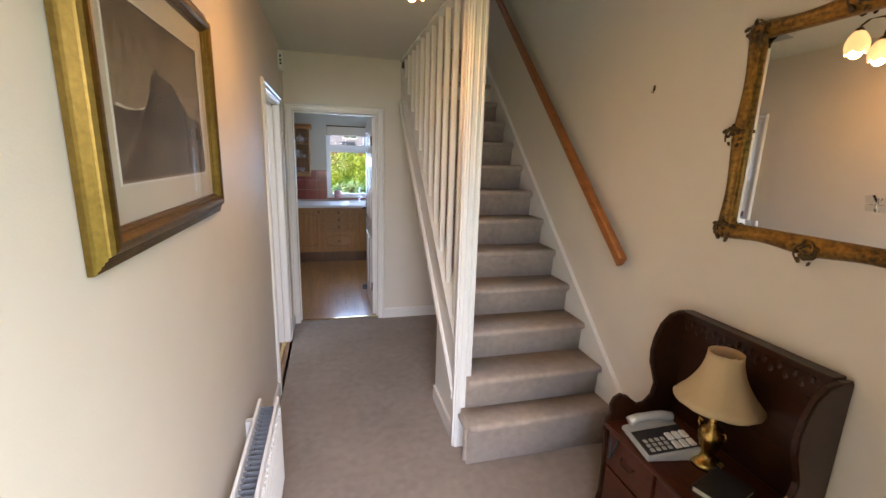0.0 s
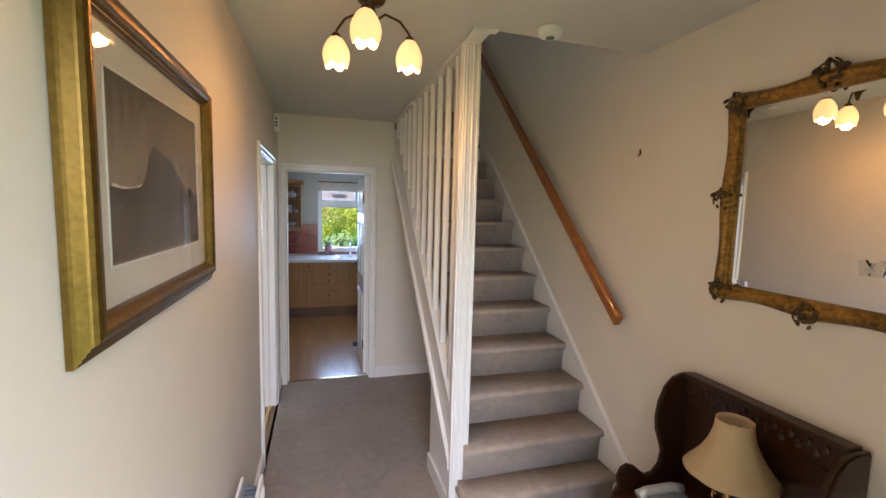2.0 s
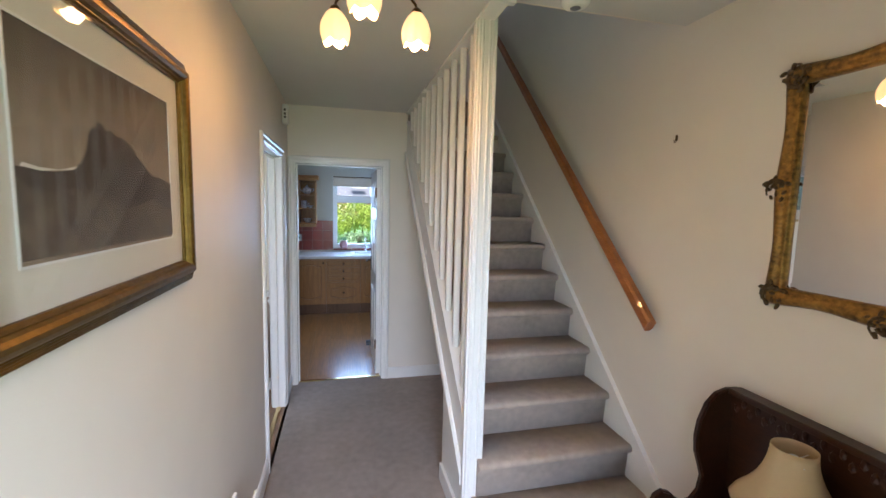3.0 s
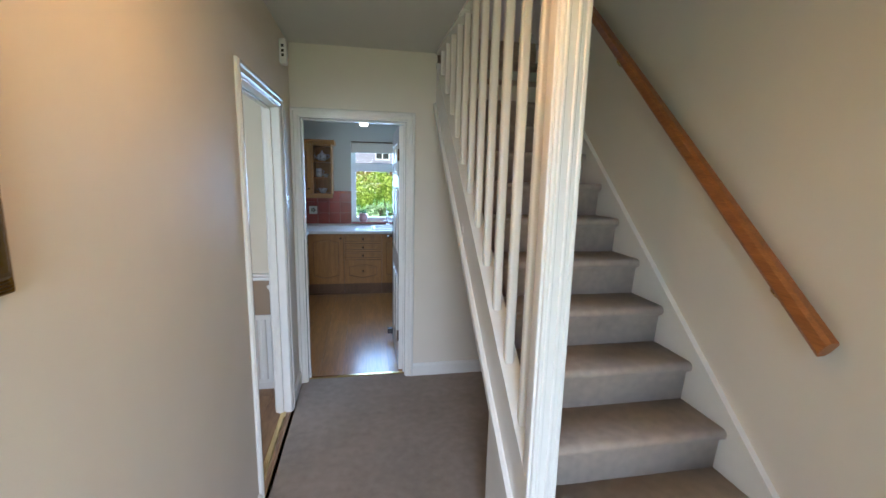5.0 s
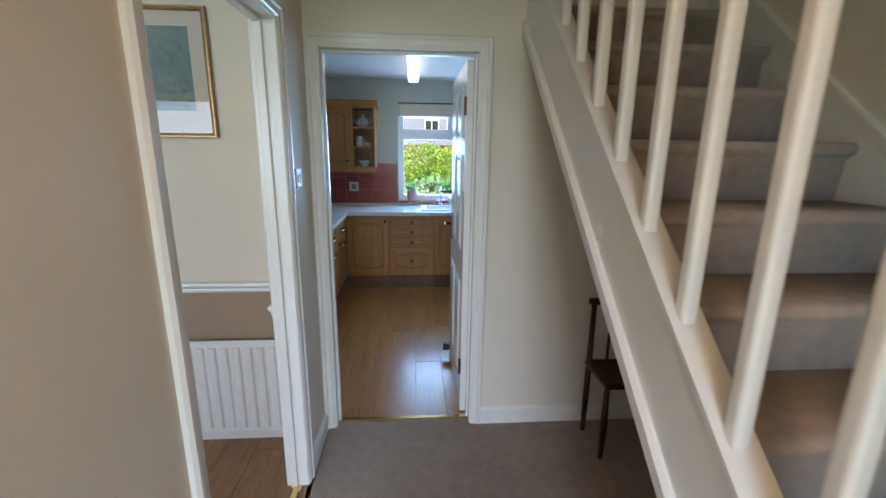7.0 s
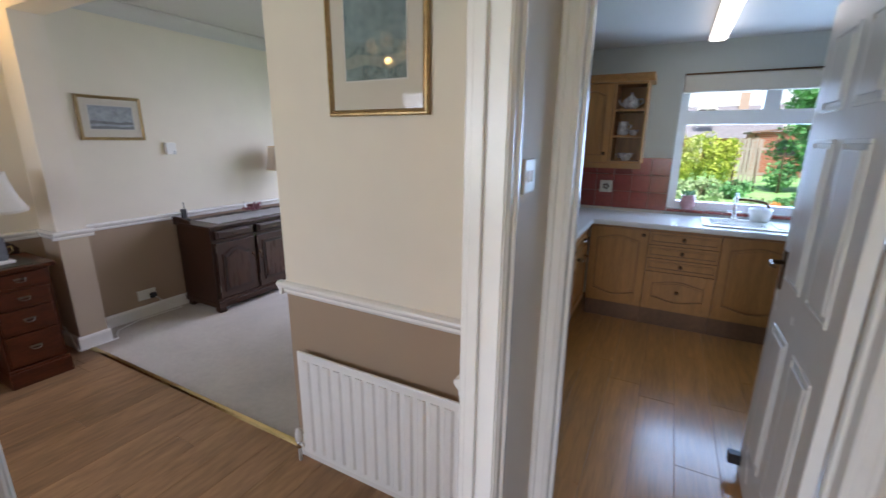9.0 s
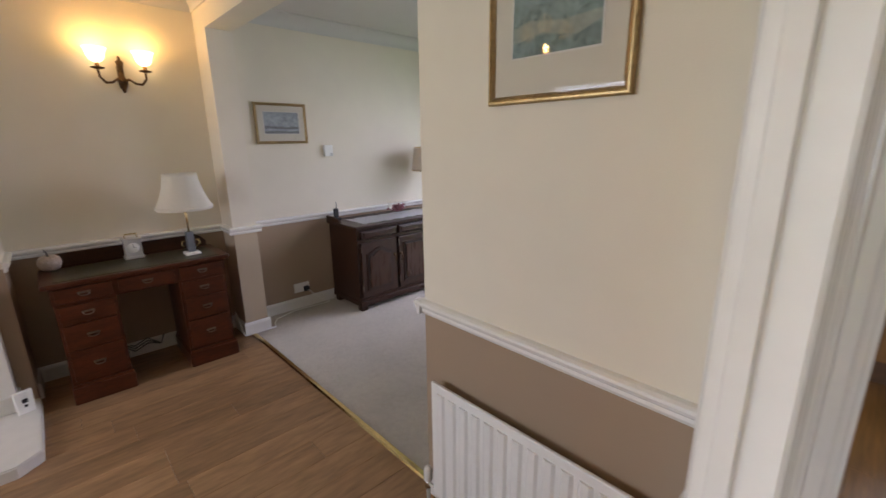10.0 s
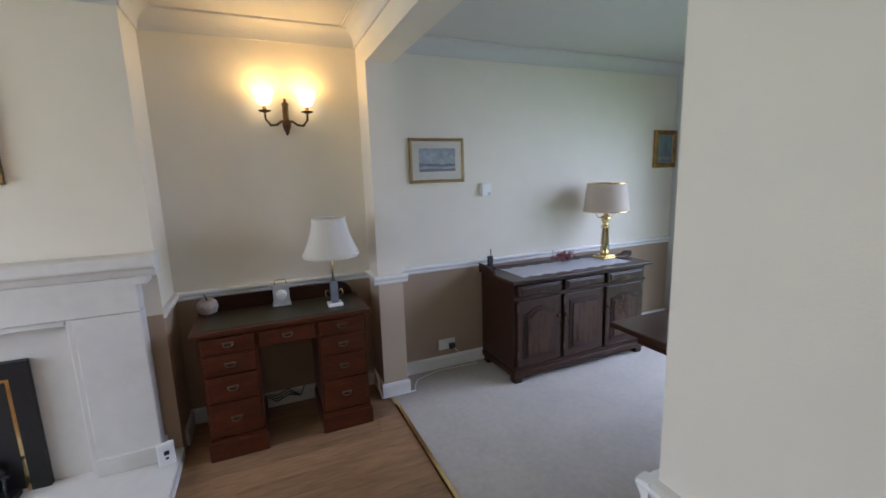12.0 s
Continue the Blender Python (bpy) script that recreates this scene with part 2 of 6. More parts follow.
def tube(bm, points, radius, seg=8):
    """A round bar that follows a line of points; radius may be a number or one for each point."""
    pts = [Vector(p) for p in points]
    rad = radius if isinstance(radius, (list, tuple)) else [radius] * len(pts)
    rings, ref = [], None
    for i, p in enumerate(pts):
        d = (pts[min(i + 1, len(pts) - 1)] - pts[max(i - 1, 0)]).normalized()
        if ref is None:
            ref = d.orthogonal().normalized()
        u = (ref - d * ref.dot(d)).normalized()
        ref = u
        w = d.cross(u)
        rings.append([bm.verts.new(p + (u * math.cos(math.tau * k / seg) + w * math.sin(math.tau * k / seg)) * rad[i]) for k in range(seg)])
    for a, b in zip(rings, rings[1:]):
        for k in range(seg):
            f = bm.faces.new((a[k], a[(k + 1) % seg], b[(k + 1) % seg], b[k]))
            f.smooth = True
    bm.faces.new(rings[0][::-1])
    bm.faces.new(rings[-1])


def mesh_of(name, bm, material, smooth=False):
    me = bpy.data.meshes.new(name)
    bmesh.ops.recalc_face_normals(bm, faces=bm.faces[:])
    bm.to_mesh(me)
    bm.free()
    for m in (material if isinstance(material, (list, tuple)) else [material]):
        me.materials.append(m)
    if smooth:
        for p in me.polygons:
            p.use_smooth = True
    return me


def part(name, bm, material, parent, label="", smooth=False):
    """One mesh object under a thing or under a part."""
    ob = new(name, mesh_of(name, bm, material, smooth))
    ob.parent = parent
    if label:
        ob["label"] = label
    return ob


def thing(name, place, label, category, group="", turn=0):
    ob = new(name)
    ob.empty_display_size = 0.1
    ob.matrix_basis = pose(*place, 0, 0, turn)
    return tagged(ob, label, category, group)


def structure(name, bm, material, label, category):
    return tagged(new(name, mesh_of(name, bm, material)), label, category, kind="structure")


def boxes(*list_of):
    bm = bmesh.new()
    for b in list_of:
        box(bm, *b)
    return bm


# ---- plan, in metres ----
XL, XR = -0.14, 1.80          # hall, left and right faces
YF, YK = 0.30, 4.145          # hall, front and kitchen-end faces
CEIL = 2.49
XD = -0.218                   # dining side of the hall wall
XFAR = -3.69                  # far wall of the dining room
YB = 7.15                     # back wall of the house
D0, D1, DH = 2.905, 3.72, 2.0  # dining doorway
K0, K1, KH = -0.076, 0.676, 2.0  # kitchen doorway
WELL_Y, WELL_X = 1.93, 0.90  # stairwell edges in the hall ceiling
RISE, GOING = 0.19, 0.213


def nose_y(k):
    return 2.017 + GOING * (k - 2) if k > 1 else 1.885


def nose_z(k):
    return 0.066 + RISE * k


def slope(y):
    """Height of the line through the stair noses."""
    return 1.016 + (y - 2.656) * RISE / GOING


def rake(y):
    """Height of the outer string's datum, a little above the noses."""
    return slope(y) + 0.056



# ---- large structure ----
W = M["hall_paint"]
structure("wall_hall_left", boxes((XD, -0.3, 0, XL, D0 - 0.02, 2.9), (XD, D1 + 0.02, 0, XL, YK, 2.9), (XD, D0 - 0.02, DH + 0.02, XL, D1 + 0.02, 2.9)),
          [W], "magnolia painted plaster wall between hall and dining room", "wall")
# dining face of the same wall, in the two-tone paint
structure("wall_dining_hall_side", boxes((XD - 0.012, 0.3, 0, XD, D0 - 0.02, 2.9), (XD - 0.012, D1 + 0.02, 0, XD, 4.09, 2.9), (XD - 0.012, D0 - 0.02, DH + 0.02, XD, D1 + 0.02, 2.9)),
          M["dining_paint"], "cream and brown painted plaster dining wall", "wall")
structure("wall_right", boxes((XR, -0.3, 0, XR + 0.2, 6.4, 5.0)), M["stair_paint"], "magnolia painted plaster party wall beside the stairs", "wall")
structure("wall_kitchen_end", boxes((XL - 0.01, YK, 0, K0 - 0.02, YK + 0.10, CEIL), (K1 + 0.02, YK, 0, XR, YK + 0.10, 2.30), (K0 - 0.02, YK, KH + 0.02, K1 + 0.02, YK + 0.10, CEIL), (K1 + 0.02, YK, 2.30, 0.90, YK + 0.10, CEIL)),
          W, "magnolia painted plaster wall with the kitchen doorway", "wall")
structure("wall_front", boxes((0.84, 0.05, 0, XR, YF, 2.9), (-0.13, 0.05, 2.12, 0.84, YF, 2.9)), W, "magnolia painted front wall round the entrance", "wall")
structure("wall_partition", boxes((-1.275, 4.09, 0, XL - 0.02, 4.27, CEIL)), M["dining_paint"], "cream over brown painted partition with a dado rail", "wall")
structure("wall_dining_far", boxes((XFAR - 0.2, 0.0, 0, XFAR, YB, 2.9)), M["dining_paint"], "cream over brown painted dining wall", "wall")
structure("wall_dining_front", boxes((XFAR, 0.1, 0, -3.0, 0.3, 2.9), (-1.0, 0.1, 0, XD, 0.3, 2.9), (-3.0, 0.1, 0, -1.0, 0.3, 0.9), (-3.0, 0.1, 2.1, -1.0, 0.3, 2.9)),
          M["dining_paint"], "cream over brown painted front wall with a window", "wall")
structure("chimney_breast", boxes((XFAR, 0.95, 0, -3.34, 2.85, CEIL)), M["dining_paint"], "cream painted chimney breast", "wall")
structure("wall_pier", boxes((XFAR, 4.067, 0, -3.44, 4.24, 2.25)), two_tone("pier_paint", (0.76, 0.69, 0.59), (0.50, 0.40, 0.30), 0.848), "painted pier at the edge of the room opening", "wall")
structure("wall_beam", boxes((XFAR, 4.067, 2.25, -1.275, 4.24, CEIL + 0.02)), M["dining_paint"], "painted boxed beam over the room opening", "beam")
structure("wall_back", boxes((XFAR, YB, 0, -3.1, YB + 0.25, 2.9), (-0.9, YB, 0, 0.185, YB + 0.25, 2.9), (-3.1, YB, 2.15, -0.9, YB + 0.25, 2.9), (0.185, YB, 0, 1.92, YB + 0.25, 0.905), (0.185, YB, 2.07, 1.92, YB + 0.25, 2.9), (1.92, YB, 0, 2.7, YB + 0.25, 2.9)),
          M["kitchen_paint"], "pale painted back wall with window openings", "wall")
structure("wall_kitchen_left", boxes((-1.06, 4.27, 0, -0.96, YB, CEIL)), M["kitchen_paint"], "pale green-grey painted kitchen wall", "wall")
structure("wall_kitchen_right", boxes((2.5, YK + 0.1, 0, 2.7, YB, CEIL)), M["kitchen_paint"], "pale green-grey painted kitchen wall", "wall")
structure("wall_kitchen_door_side", boxes((-0.96, 4.27, 0, K0 - 0.03, 4.28, 2.38), (K1 + 0.03, YK + 0.10, 0, 2.5, YK + 0.112, 2.43)), M["kitchen_paint"], "pale painted kitchen wall by the door", "wall")
structure("wall_stairwell", boxes((WELL_X - 0.02, 4.35, CEIL + 0.26, WELL_X + 0.08, 6.4, 5.0), (0.8, 6.4, 2.7, XR + 0.2, 6.5, 5.0), (-1.2, 1.6, 2.72, -1.1, 6.4, 5.0), (-1.2, 1.5, 2.72, WELL_X, 1.6, 5.0)),
          M["stair_paint"], "painted landing wall above the stairs", "wall")
structure("wall_stairwell_front", boxes((WELL_X - 0.02, WELL_Y - 0.10, CEIL + 0.004, XR, WELL_Y, 5.0)), M["stair_paint"], "painted wall above the stairwell edge", "wall")

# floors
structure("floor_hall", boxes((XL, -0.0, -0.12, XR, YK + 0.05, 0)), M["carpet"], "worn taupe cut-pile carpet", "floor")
structure("floor_extension", boxes((XFAR, 4.113, -0.12, -1.275, YB, 0.004), (-1.275, 4.26, -0.12, -1.05, YB, 0.004)), M["beige_carpet"], "pale beige cut-pile carpet", "floor")
structure("floor_dining_base", boxes((XFAR, 0.2, -0.14, XL, 4.16, -0.012)), M["black"], "subfloor under the oak laminate", "floor")
structure("floor_kitchen_base", boxes((-1.1, YK + 0.05, -0.14, 2.6, YB, -0.012)), M["black"], "subfloor under the honey laminate", "floor")
structure("floor_landing", boxes((-1.2, 1.5, CEIL + 0.005, WELL_X - 0.02, 6.4, 2.71), (WELL_X - 0.02, 4.46, CEIL + 0.005, XR, 6.4, 2.71)), M["stair_carpet"], "landing floor at the head of the stairs", "floor")

# ceilings
structure("ceiling_hall", boxes((XL, -0.3, CEIL, WELL_X, YK + 0.1, CEIL + 0.02), (WELL_X, -0.3, CEIL, XR, WELL_Y - 0.02, CEIL + 0.02)), M["ceiling"], "white painted plaster ceiling", "ceiling")
structure("ceiling_dining", boxes((XFAR, 0.2, CEIL, XL - 0.01, YB, CEIL + 0.02)), M["ceiling"], "white painted plaster ceiling", "ceiling")
structure("ceiling_kitchen", boxes((-1.1, YK + 0.1, 2.315, 2.6, YB, 2.40)), M["ceiling"], "white painted plaster ceiling", "ceiling")
structure("ceiling_landing", boxes((-1.2, 1.5, 5.0, XR + 0.2, 6.5, 5.1)), M["ceiling"], "white painted plaster ceiling", "ceiling")


def cove(name, length, m, size=0.09):
    """A hollow plaster cove between wall and ceiling, along its own x."""
    bm = bmesh.new()
    pts = [(0, 0), (0, -size - 0.012), (0.012, -size - 0.012), (0.012, -size)]
    for i in range(9):
        a = math.pi / 2 * i / 8
        pts.append((size + 0.004 - (size - 0.008) * math.cos(a), -size + (size - 0.008) * math.sin(a)))
    pts += [(size + 0.016, -0.012), (size + 0.016, 0)]
    prism(bm, pts, "x", 0, length)
    ob = structure(name, bm, M["ceiling"], "white plaster coving along the ceiling", "coving")
    ob.matrix_basis = m
    return ob


cove("trim_cove", 1.217, pose(XFAR, 4.067, CEIL, 0, 0, -90))
cove("trim_cove", 2.91, pose(XFAR, YB, CEIL, 0, 0, -90))
cove("trim_cove", 0.35, pose(XFAR, 2.85, CEIL, 0, 0, 0))
cove("trim_cove", 1.90, pose(-3.34, 2.85, CEIL, 0, 0, -90))
cove("trim_cove", 2.415, pose(-1.275, 4.067, CEIL, 0, 0, 180))
cove("trim_cove", 1.275 + XD - 0.012, pose(XD - 0.012, 4.09, CEIL, 0, 0, 180))
cove("trim_cove", 3.77, pose(XD - 0.012, 0.32, CEIL, 0, 0, 90))


def moulding(name, pts, length, m, material, label, category):
    bm = bmesh.new()
    prism(bm, pts, "x", 0, length)
    ob = structure(name, bm, material, label, category)
    ob.matrix_basis = m
    return ob


DADO = [(0, 0), (0.012, 0.0), (0.018, 0.012), (0.016, 0.022), (0.026, 0.030), (0.032, 0.042), (0.030, 0.050), (0.018, 0.055), (0, 0.056)]
SKIRT = [(0, 0), (0.016, 0), (0.016, 0.085), (0.010, 0.098), (0.004, 0.104), (0, 0.104)]
for length, m in ((1.217, pose(XFAR, 4.067, 0.825, 0, 0, -90)), (0.35, pose(XFAR, 2.85, 0.825, 0, 0, 0)), (2.91, pose(XFAR, YB, 0.808, 0, 0, -90)),
                  (0.25, pose(-3.44, 4.067, 0.825, 0, 0, 180)), (0.237, pose(-3.44, 4.272, 0.825, 0, 0, -90)),
                  (1.275 + XD - 0.012 + 0.032, pose(XD - 0.012, 4.09, 0.838, 0, 0, 180)), (0.21, pose(-1.275, 4.06, 0.838, 0, 0, 90)),
                  (4.09 - D1 - 0.02, pose(XD - 0.012, D1 + 0.02, 0.838, 0, 0, 90)), (2.5, pose(XD - 0.012, 0.32, 0.838, 0, 0, 90))):
    moulding("trim_dado_rail", DADO, length, m, M["gloss"], "white gloss moulded dado rail", "dado rail")
for length, m in ((1.217, pose(XFAR, 4.067, 0, 0, 0, -90)), (0.25, pose(XFAR, 2.85, 0, 0, 0, 0)), (2.91, pose(XFAR, YB, 0, 0, 0, -90)),
                  (0.25, pose(-3.44, 4.067, 0, 0, 0, 180)), (0.205, pose(-3.44, 4.256, 0, 0, 0, -90)),
                  (1.275 + XD - 0.012, pose(XD - 0.012, 4.09, 0, 0, 0, 180)), (2.5, pose(XD - 0.012, 0.32, 0, 0, 0, 90)),
                  (D0 - 0.06 - YF, pose(XL, D0 - 0.06, 0, 0, 0, -90)), (YK - D1 - 0.06, pose(XL, YK, 0, 0, 0, -90)),
                  (XR - K1 - 0.065, pose(XR, YK, 0, 0, 0, 180)), (1.5, pose(XR, 0.32, 0, 0, 0, 90))):
    moulding("baseboard", SKIRT, length, m, M["gloss"], "white gloss painted skirting board", "skirting")

# ---- doorways: lining, stop and moulded architrave ----
ARCH = [(0, 0), (0.060, 0), (0.060, 0.012), (0.052, 0.020), (0.040, 0.020), (0.034, 0.013), (0.012, 0.013), (0.006, 0.009), (0, 0.007)]


def doorway(name, width, height, depth, m, label):
    """A door lining with architraves on both faces. Its own x runs across the opening, y into the wall."""
    top = thing(name, (0, 0, 0), label, "door frame")
    top.matrix_basis = m
    top["kind"] = "structure"
    t = 0.022
    for nm, b in (("jamb", (-t, -0.004, 0, 0, depth + 0.004, height + t)), ("jamb", (width, -0.004, 0, width + t, depth + 0.004, height + t)), ("lintel", (0, -0.004, height, width, depth + 0.004, height + t))):
        bm = bmesh.new()
        box(bm, *b, 0.002, 1)
        part(nm, bm, M["gloss"], top)
    for nm, b in (("stop", (0, depth * 0.50, 0, 0.012, depth * 0.50 + 0.03, height)), ("stop", (width - 0.012, depth * 0.50, 0, width, depth * 0.50 + 0.03, height)), ("stop", (0.012, depth * 0.50, height - 0.012, width - 0.012, depth * 0.50 + 0.03, height))):
        bm = bmesh.new()
        box(bm, *b, 0.002, 1)
        part(nm, bm, M["gloss"], top)
    for side, y in ((-1, -0.0), (1, depth)):
        bm = bmesh.new()
        h = height + 0.006
        rings = []
        for u, w in ARCH:
            yy = y + side * w
            o = 0.006 + u
            rings.append([bm.verts.new(p) for p in ((-o, yy, 0), (-o, yy, h + u), (width + o, yy, h + u), (width + o, yy, 0))])
        n = len(rings)
        for i in range(n):
            a, b = rings[i], rings[(i + 1) % n]
            for k in range(3):
                bm.faces.new((a[k], a[k + 1], b[k + 1], b[k]))
        bm.faces.new([r[0] for r in rings])
        bm.faces.new([r[3] for r in rings])
        part("architrave", bm, M["gloss"], top)
    return top


kitchen_frame = doorway("door_frame_kitchen", K1 - K0, KH, 0.10, pose(K0, YK, 0), "white gloss kitchen door frame with moulded architrave")
dining_frame = doorway("door_frame_dining", D1 - D0, DH, XL - XD + 0.012, pose(XL, D0, 0, 0, 0, 90), "white gloss dining door frame with moulded architrave")
part("strike_plate", boxes((D1 - D0 - 0.003, 0.052, 0.990, D1 - D0 + 0.001, 0.074, 1.015)), M["bronze"], dining_frame, "dark metal strike plate")
front_frame = doorway("door_frame_front", 0.94, 2.08, 0.25, pose(-0.11, 0.05, 0), "white front door frame")

# threshold strips
moulding("trim_threshold_kitchen", [(-0.02, 0), (0.02, 0), (0.012, 0.007), (-0.012, 0.007)], K1 - K0, pose(K0, YK + 0.06, 0), M["brass"], "brass threshold strip at the kitchen door", "threshold")
moulding("trim_threshold_dining", [(-0.02, 0), (0.02, 0), (0.012, 0.008), (-0.012, 0.008)], D1 - D0, pose(XL - 0.05, D0, 0, 0, 0, 90), M["brass"], "brass threshold strip at the dining door", "threshold")
moulding("trim_threshold_carpet", [(-0.018, 0), (0.018, 0), (0.010, 0.011), (-0.010, 0.011)], 2.165, pose(-3.44, 4.118, 0), M["brass"], "brass strip between laminate and carpet", "threshold")

# ---- stairs ----
stairs = thing("stairs", (0.0, 0.0, 0.0), "steep carpeted staircase with white painted strings", "staircase")
stairs["kind"] = "structure"
SX0, SX1 = 0.945, 1.782
for k in range(1, 15):
    y0, z1, z0 = nose_y(k), nose_z(k), (nose_z(k - 1) if k > 1 else 0.0)
    y2 = nose_y(k + 1) + 0.05
    bm = bmesh.new()
    r = 0.022
    pts = [(y2, z1 - 0.06), (y2, z1)]
    for i in range(7):
        a = math.pi / 2 + math.pi * 0.9 * i / 6
        pts.append((y0 + r + r * math.cos(a), z1 - r + r * math.sin(a)))
    pts += [(y0 + 0.032, z1 - 0.055), (y0 + 0.045, z0 - 0.01 if k > 1 else 0.0), (y0 + 0.075, z0 - 0.01 if k > 1 else 0.0), (y0 + 0.075, z1 - 0.06)]
    x0 = SX0 if k > 1 else 0.90
    prism(bm, pts, "x", x0, SX1)
    if k == 1:
        vs = [v for v in bm.verts if v.co.x < x0 + 1e-4]
        bmesh.ops.bevel(bm, geom=[e for e in bm.edges if abs(e.verts[0].co.x - x0) < 1e-4 and abs(e.verts[1].co.x - x0) < 1e-4], offset=0.02, segments=3, affect="EDGES")
    for f in bm.faces:
        f.smooth = abs(f.normal.x) < 0.5
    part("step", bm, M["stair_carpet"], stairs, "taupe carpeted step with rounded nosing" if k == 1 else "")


def run(y0, y1, up, down, x0, x1, line):
    """A raking board along the stairs, between two offsets from a sloping line."""
    bm = bmesh.new()
    prism(bm, [(y0, line(y0) + down), (y0, line(y0) + up), (y1, line(y1) + up), (y1, line(y1) + down)], "x", x0, x1)
    return bm


part("wall_string", run(1.76, 4.6, 0.062, -0.33, XR - 0.020, XR, slope), M["gloss"], stairs, "white painted wall string")
part("string_bead", run(1.76, 4.6, 0.078, 0.052, XR - 0.027, XR, slope), M["gloss"], stairs)
part("outer_string", run(2.12, YK, 0.005, -0.285, 0.895, 0.945, rake), M["gloss"], stairs, "deep white painted outer string")
bm = bmesh.new()
c = [(-0.02, -0.305), (-0.02, -0.262), (-0.008, -0.250), (0.055, -0.262), (0.055, -0.305)]
v0 = [bm.verts.new((0.895 + x, 2.12, rake(2.12) + z)) for x, z in c]
v1 = [bm.verts.new((0.895 + x, YK, rake(YK) + z)) for x, z in c]
for i in range(5):
    bm.faces.new((v0[i], v1[i], v1[(i + 1) % 5], v0[(i + 1) % 5]))
bm.faces.new(v0)
bm.faces.new(v1[::-1])
part("string_moulding", bm, M["gloss"], stairs)
part("string_cap", run(2.12, YK, 0.022, 0.004, 0.888, 0.965, rake), M["gloss"], stairs)
under = bmesh.new()
prism(under, [(2.12, 0), (2.60, 0), (2.60, rake(2.60) - 0.29), (2.12, rake(2.12) - 0.29)], "x", 0.905, 0.935)
part("under_panel", under, M["gloss"], stairs, "white painted triangular panel under the string")
part("under_skirting", boxes((0.889, 2.13, 0, 0.905, 2.60, 0.10)), M["gloss"], stairs)
soffit = bmesh.new()
prism(soffit, [(2.3, slope(2.3) - 0.275), (YK, slope(YK) - 0.275), (YK, slope(YK) - 0.248), (2.3, slope(2.3) - 0.248)], "x", 0.945, XR)
part("soffit", soffit, M["stair_paint"], stairs)

# newel and balusters up to the ceiling
newel = thing("newel_post", (0.927, 2.117, 0), "tall white fluted newel post reaching the ceiling", "newel post")
bm = bmesh.new()
box(bm, -0.038, -0.042, 0, 0.046, 0.042, CEIL, 0.006)
part("post", bm, M["gloss"], newel)
for x0, x1, d in ((-0.047, -0.034, 0.004), (-0.025, -0.012, 0.046), (0.008, 0.021, 0.047), (0.033, 0.048, 0.046)):
    bm = bmesh.new()
    box(bm, x0, -d, 0.0, x1, -0.03, CEIL - 0.001, 0.004)
    part("fillet", bm, M["gloss"], newel)
y = 2.262
while y < 4.1:
    b = thing("baluster", (0.925, y, rake(y) + 0.015), "square white painted stair baluster", "baluster", "balusters along the stairs")
    bm = bmesh.new()
    box(bm, -0.018, -0.018, -0.01, 0.018, 0.018, CEIL - rake(y) - 0.015, 0.011, 4)
    part("shaft", bm, M["gloss"], b)
    y += 0.178
structure("trim_well_edge", boxes((WELL_X - 0.015, WELL_Y, CEIL - 0.012, WELL_X + 0.06, YK, CEIL + 0.25), (WELL_X - 0.02, WELL_Y - 0.03, CEIL - 0.012, 0.985, WELL_Y - 0.0, CEIL)), M["gloss"], "white painted stairwell edge trim", "trim")

rail = thing("handrail", (0, 0, 0), "varnished pine handrail fixed to the wall", "handrail")
bm = bmesh.new()
ry0, rz0, ry1, rz1 = 1.898, 1.124, 4.6, 1.124 + 2.702 * 0.938
sec = [(-0.024, -0.012), (-0.024, 0.020), (-0.014, 0.030), (0.014, 0.030), (0.024, 0.020), (0.024, -0.012), (0.014, -0.026), (-0.014, -0.026)]
v0 = [bm.verts.new((1.725 + x, ry0 - z * 0.6, rz0 + z)) for x, z in sec]
v1 = [bm.verts.new((1.725 + x, ry1, rz1 + z)) for x, z in sec]
bm.faces.new(v0)
bm.faces.new(v1[::-1])
for i in range(8):
    bm.faces.new((v0[i], v1[i], v1[(i + 1) % 8], v0[(i + 1) % 8]))
part("rail", bm, M["pine"], rail)
for by in (2.10, 3.16, 4.2):
    bz = rz0 + (by - ry0) * 0.938 - 0.03
    bm = bmesh.new()
    tube(bm, [(1.725, by, bz + 0.01), (1.73, by, bz - 0.03), (1.75, by, bz - 0.05), (XR, by, bz - 0.05)], 0.006)
    lathe(bm, [(0.022, 0), (0.022, 0.004), (0.012, 0.008)], 12, (0, 0, 0))
    for v in bm.verts[-36:]:
        v.co = Vector((XR - v.co.z, by + v.co.x, bz - 0.05 + v.co.y))
    part("bracket", bm, M["brass"], rail, "brass rail bracket")

# ---- garden and distance ----


def rise(x, y):
    """Height of the garden ground: level by the house, climbing gently to the back."""
    t = max(0.0, min(1.0, (y - 9.0) / 9.0))
    return -0.15 + 0.38 * t * t * (3 - 2 * t) + 0.03 * noise.noise((x * 0.7, y * 0.7, 0)) * min(1, max(0, (y - 7.6)))


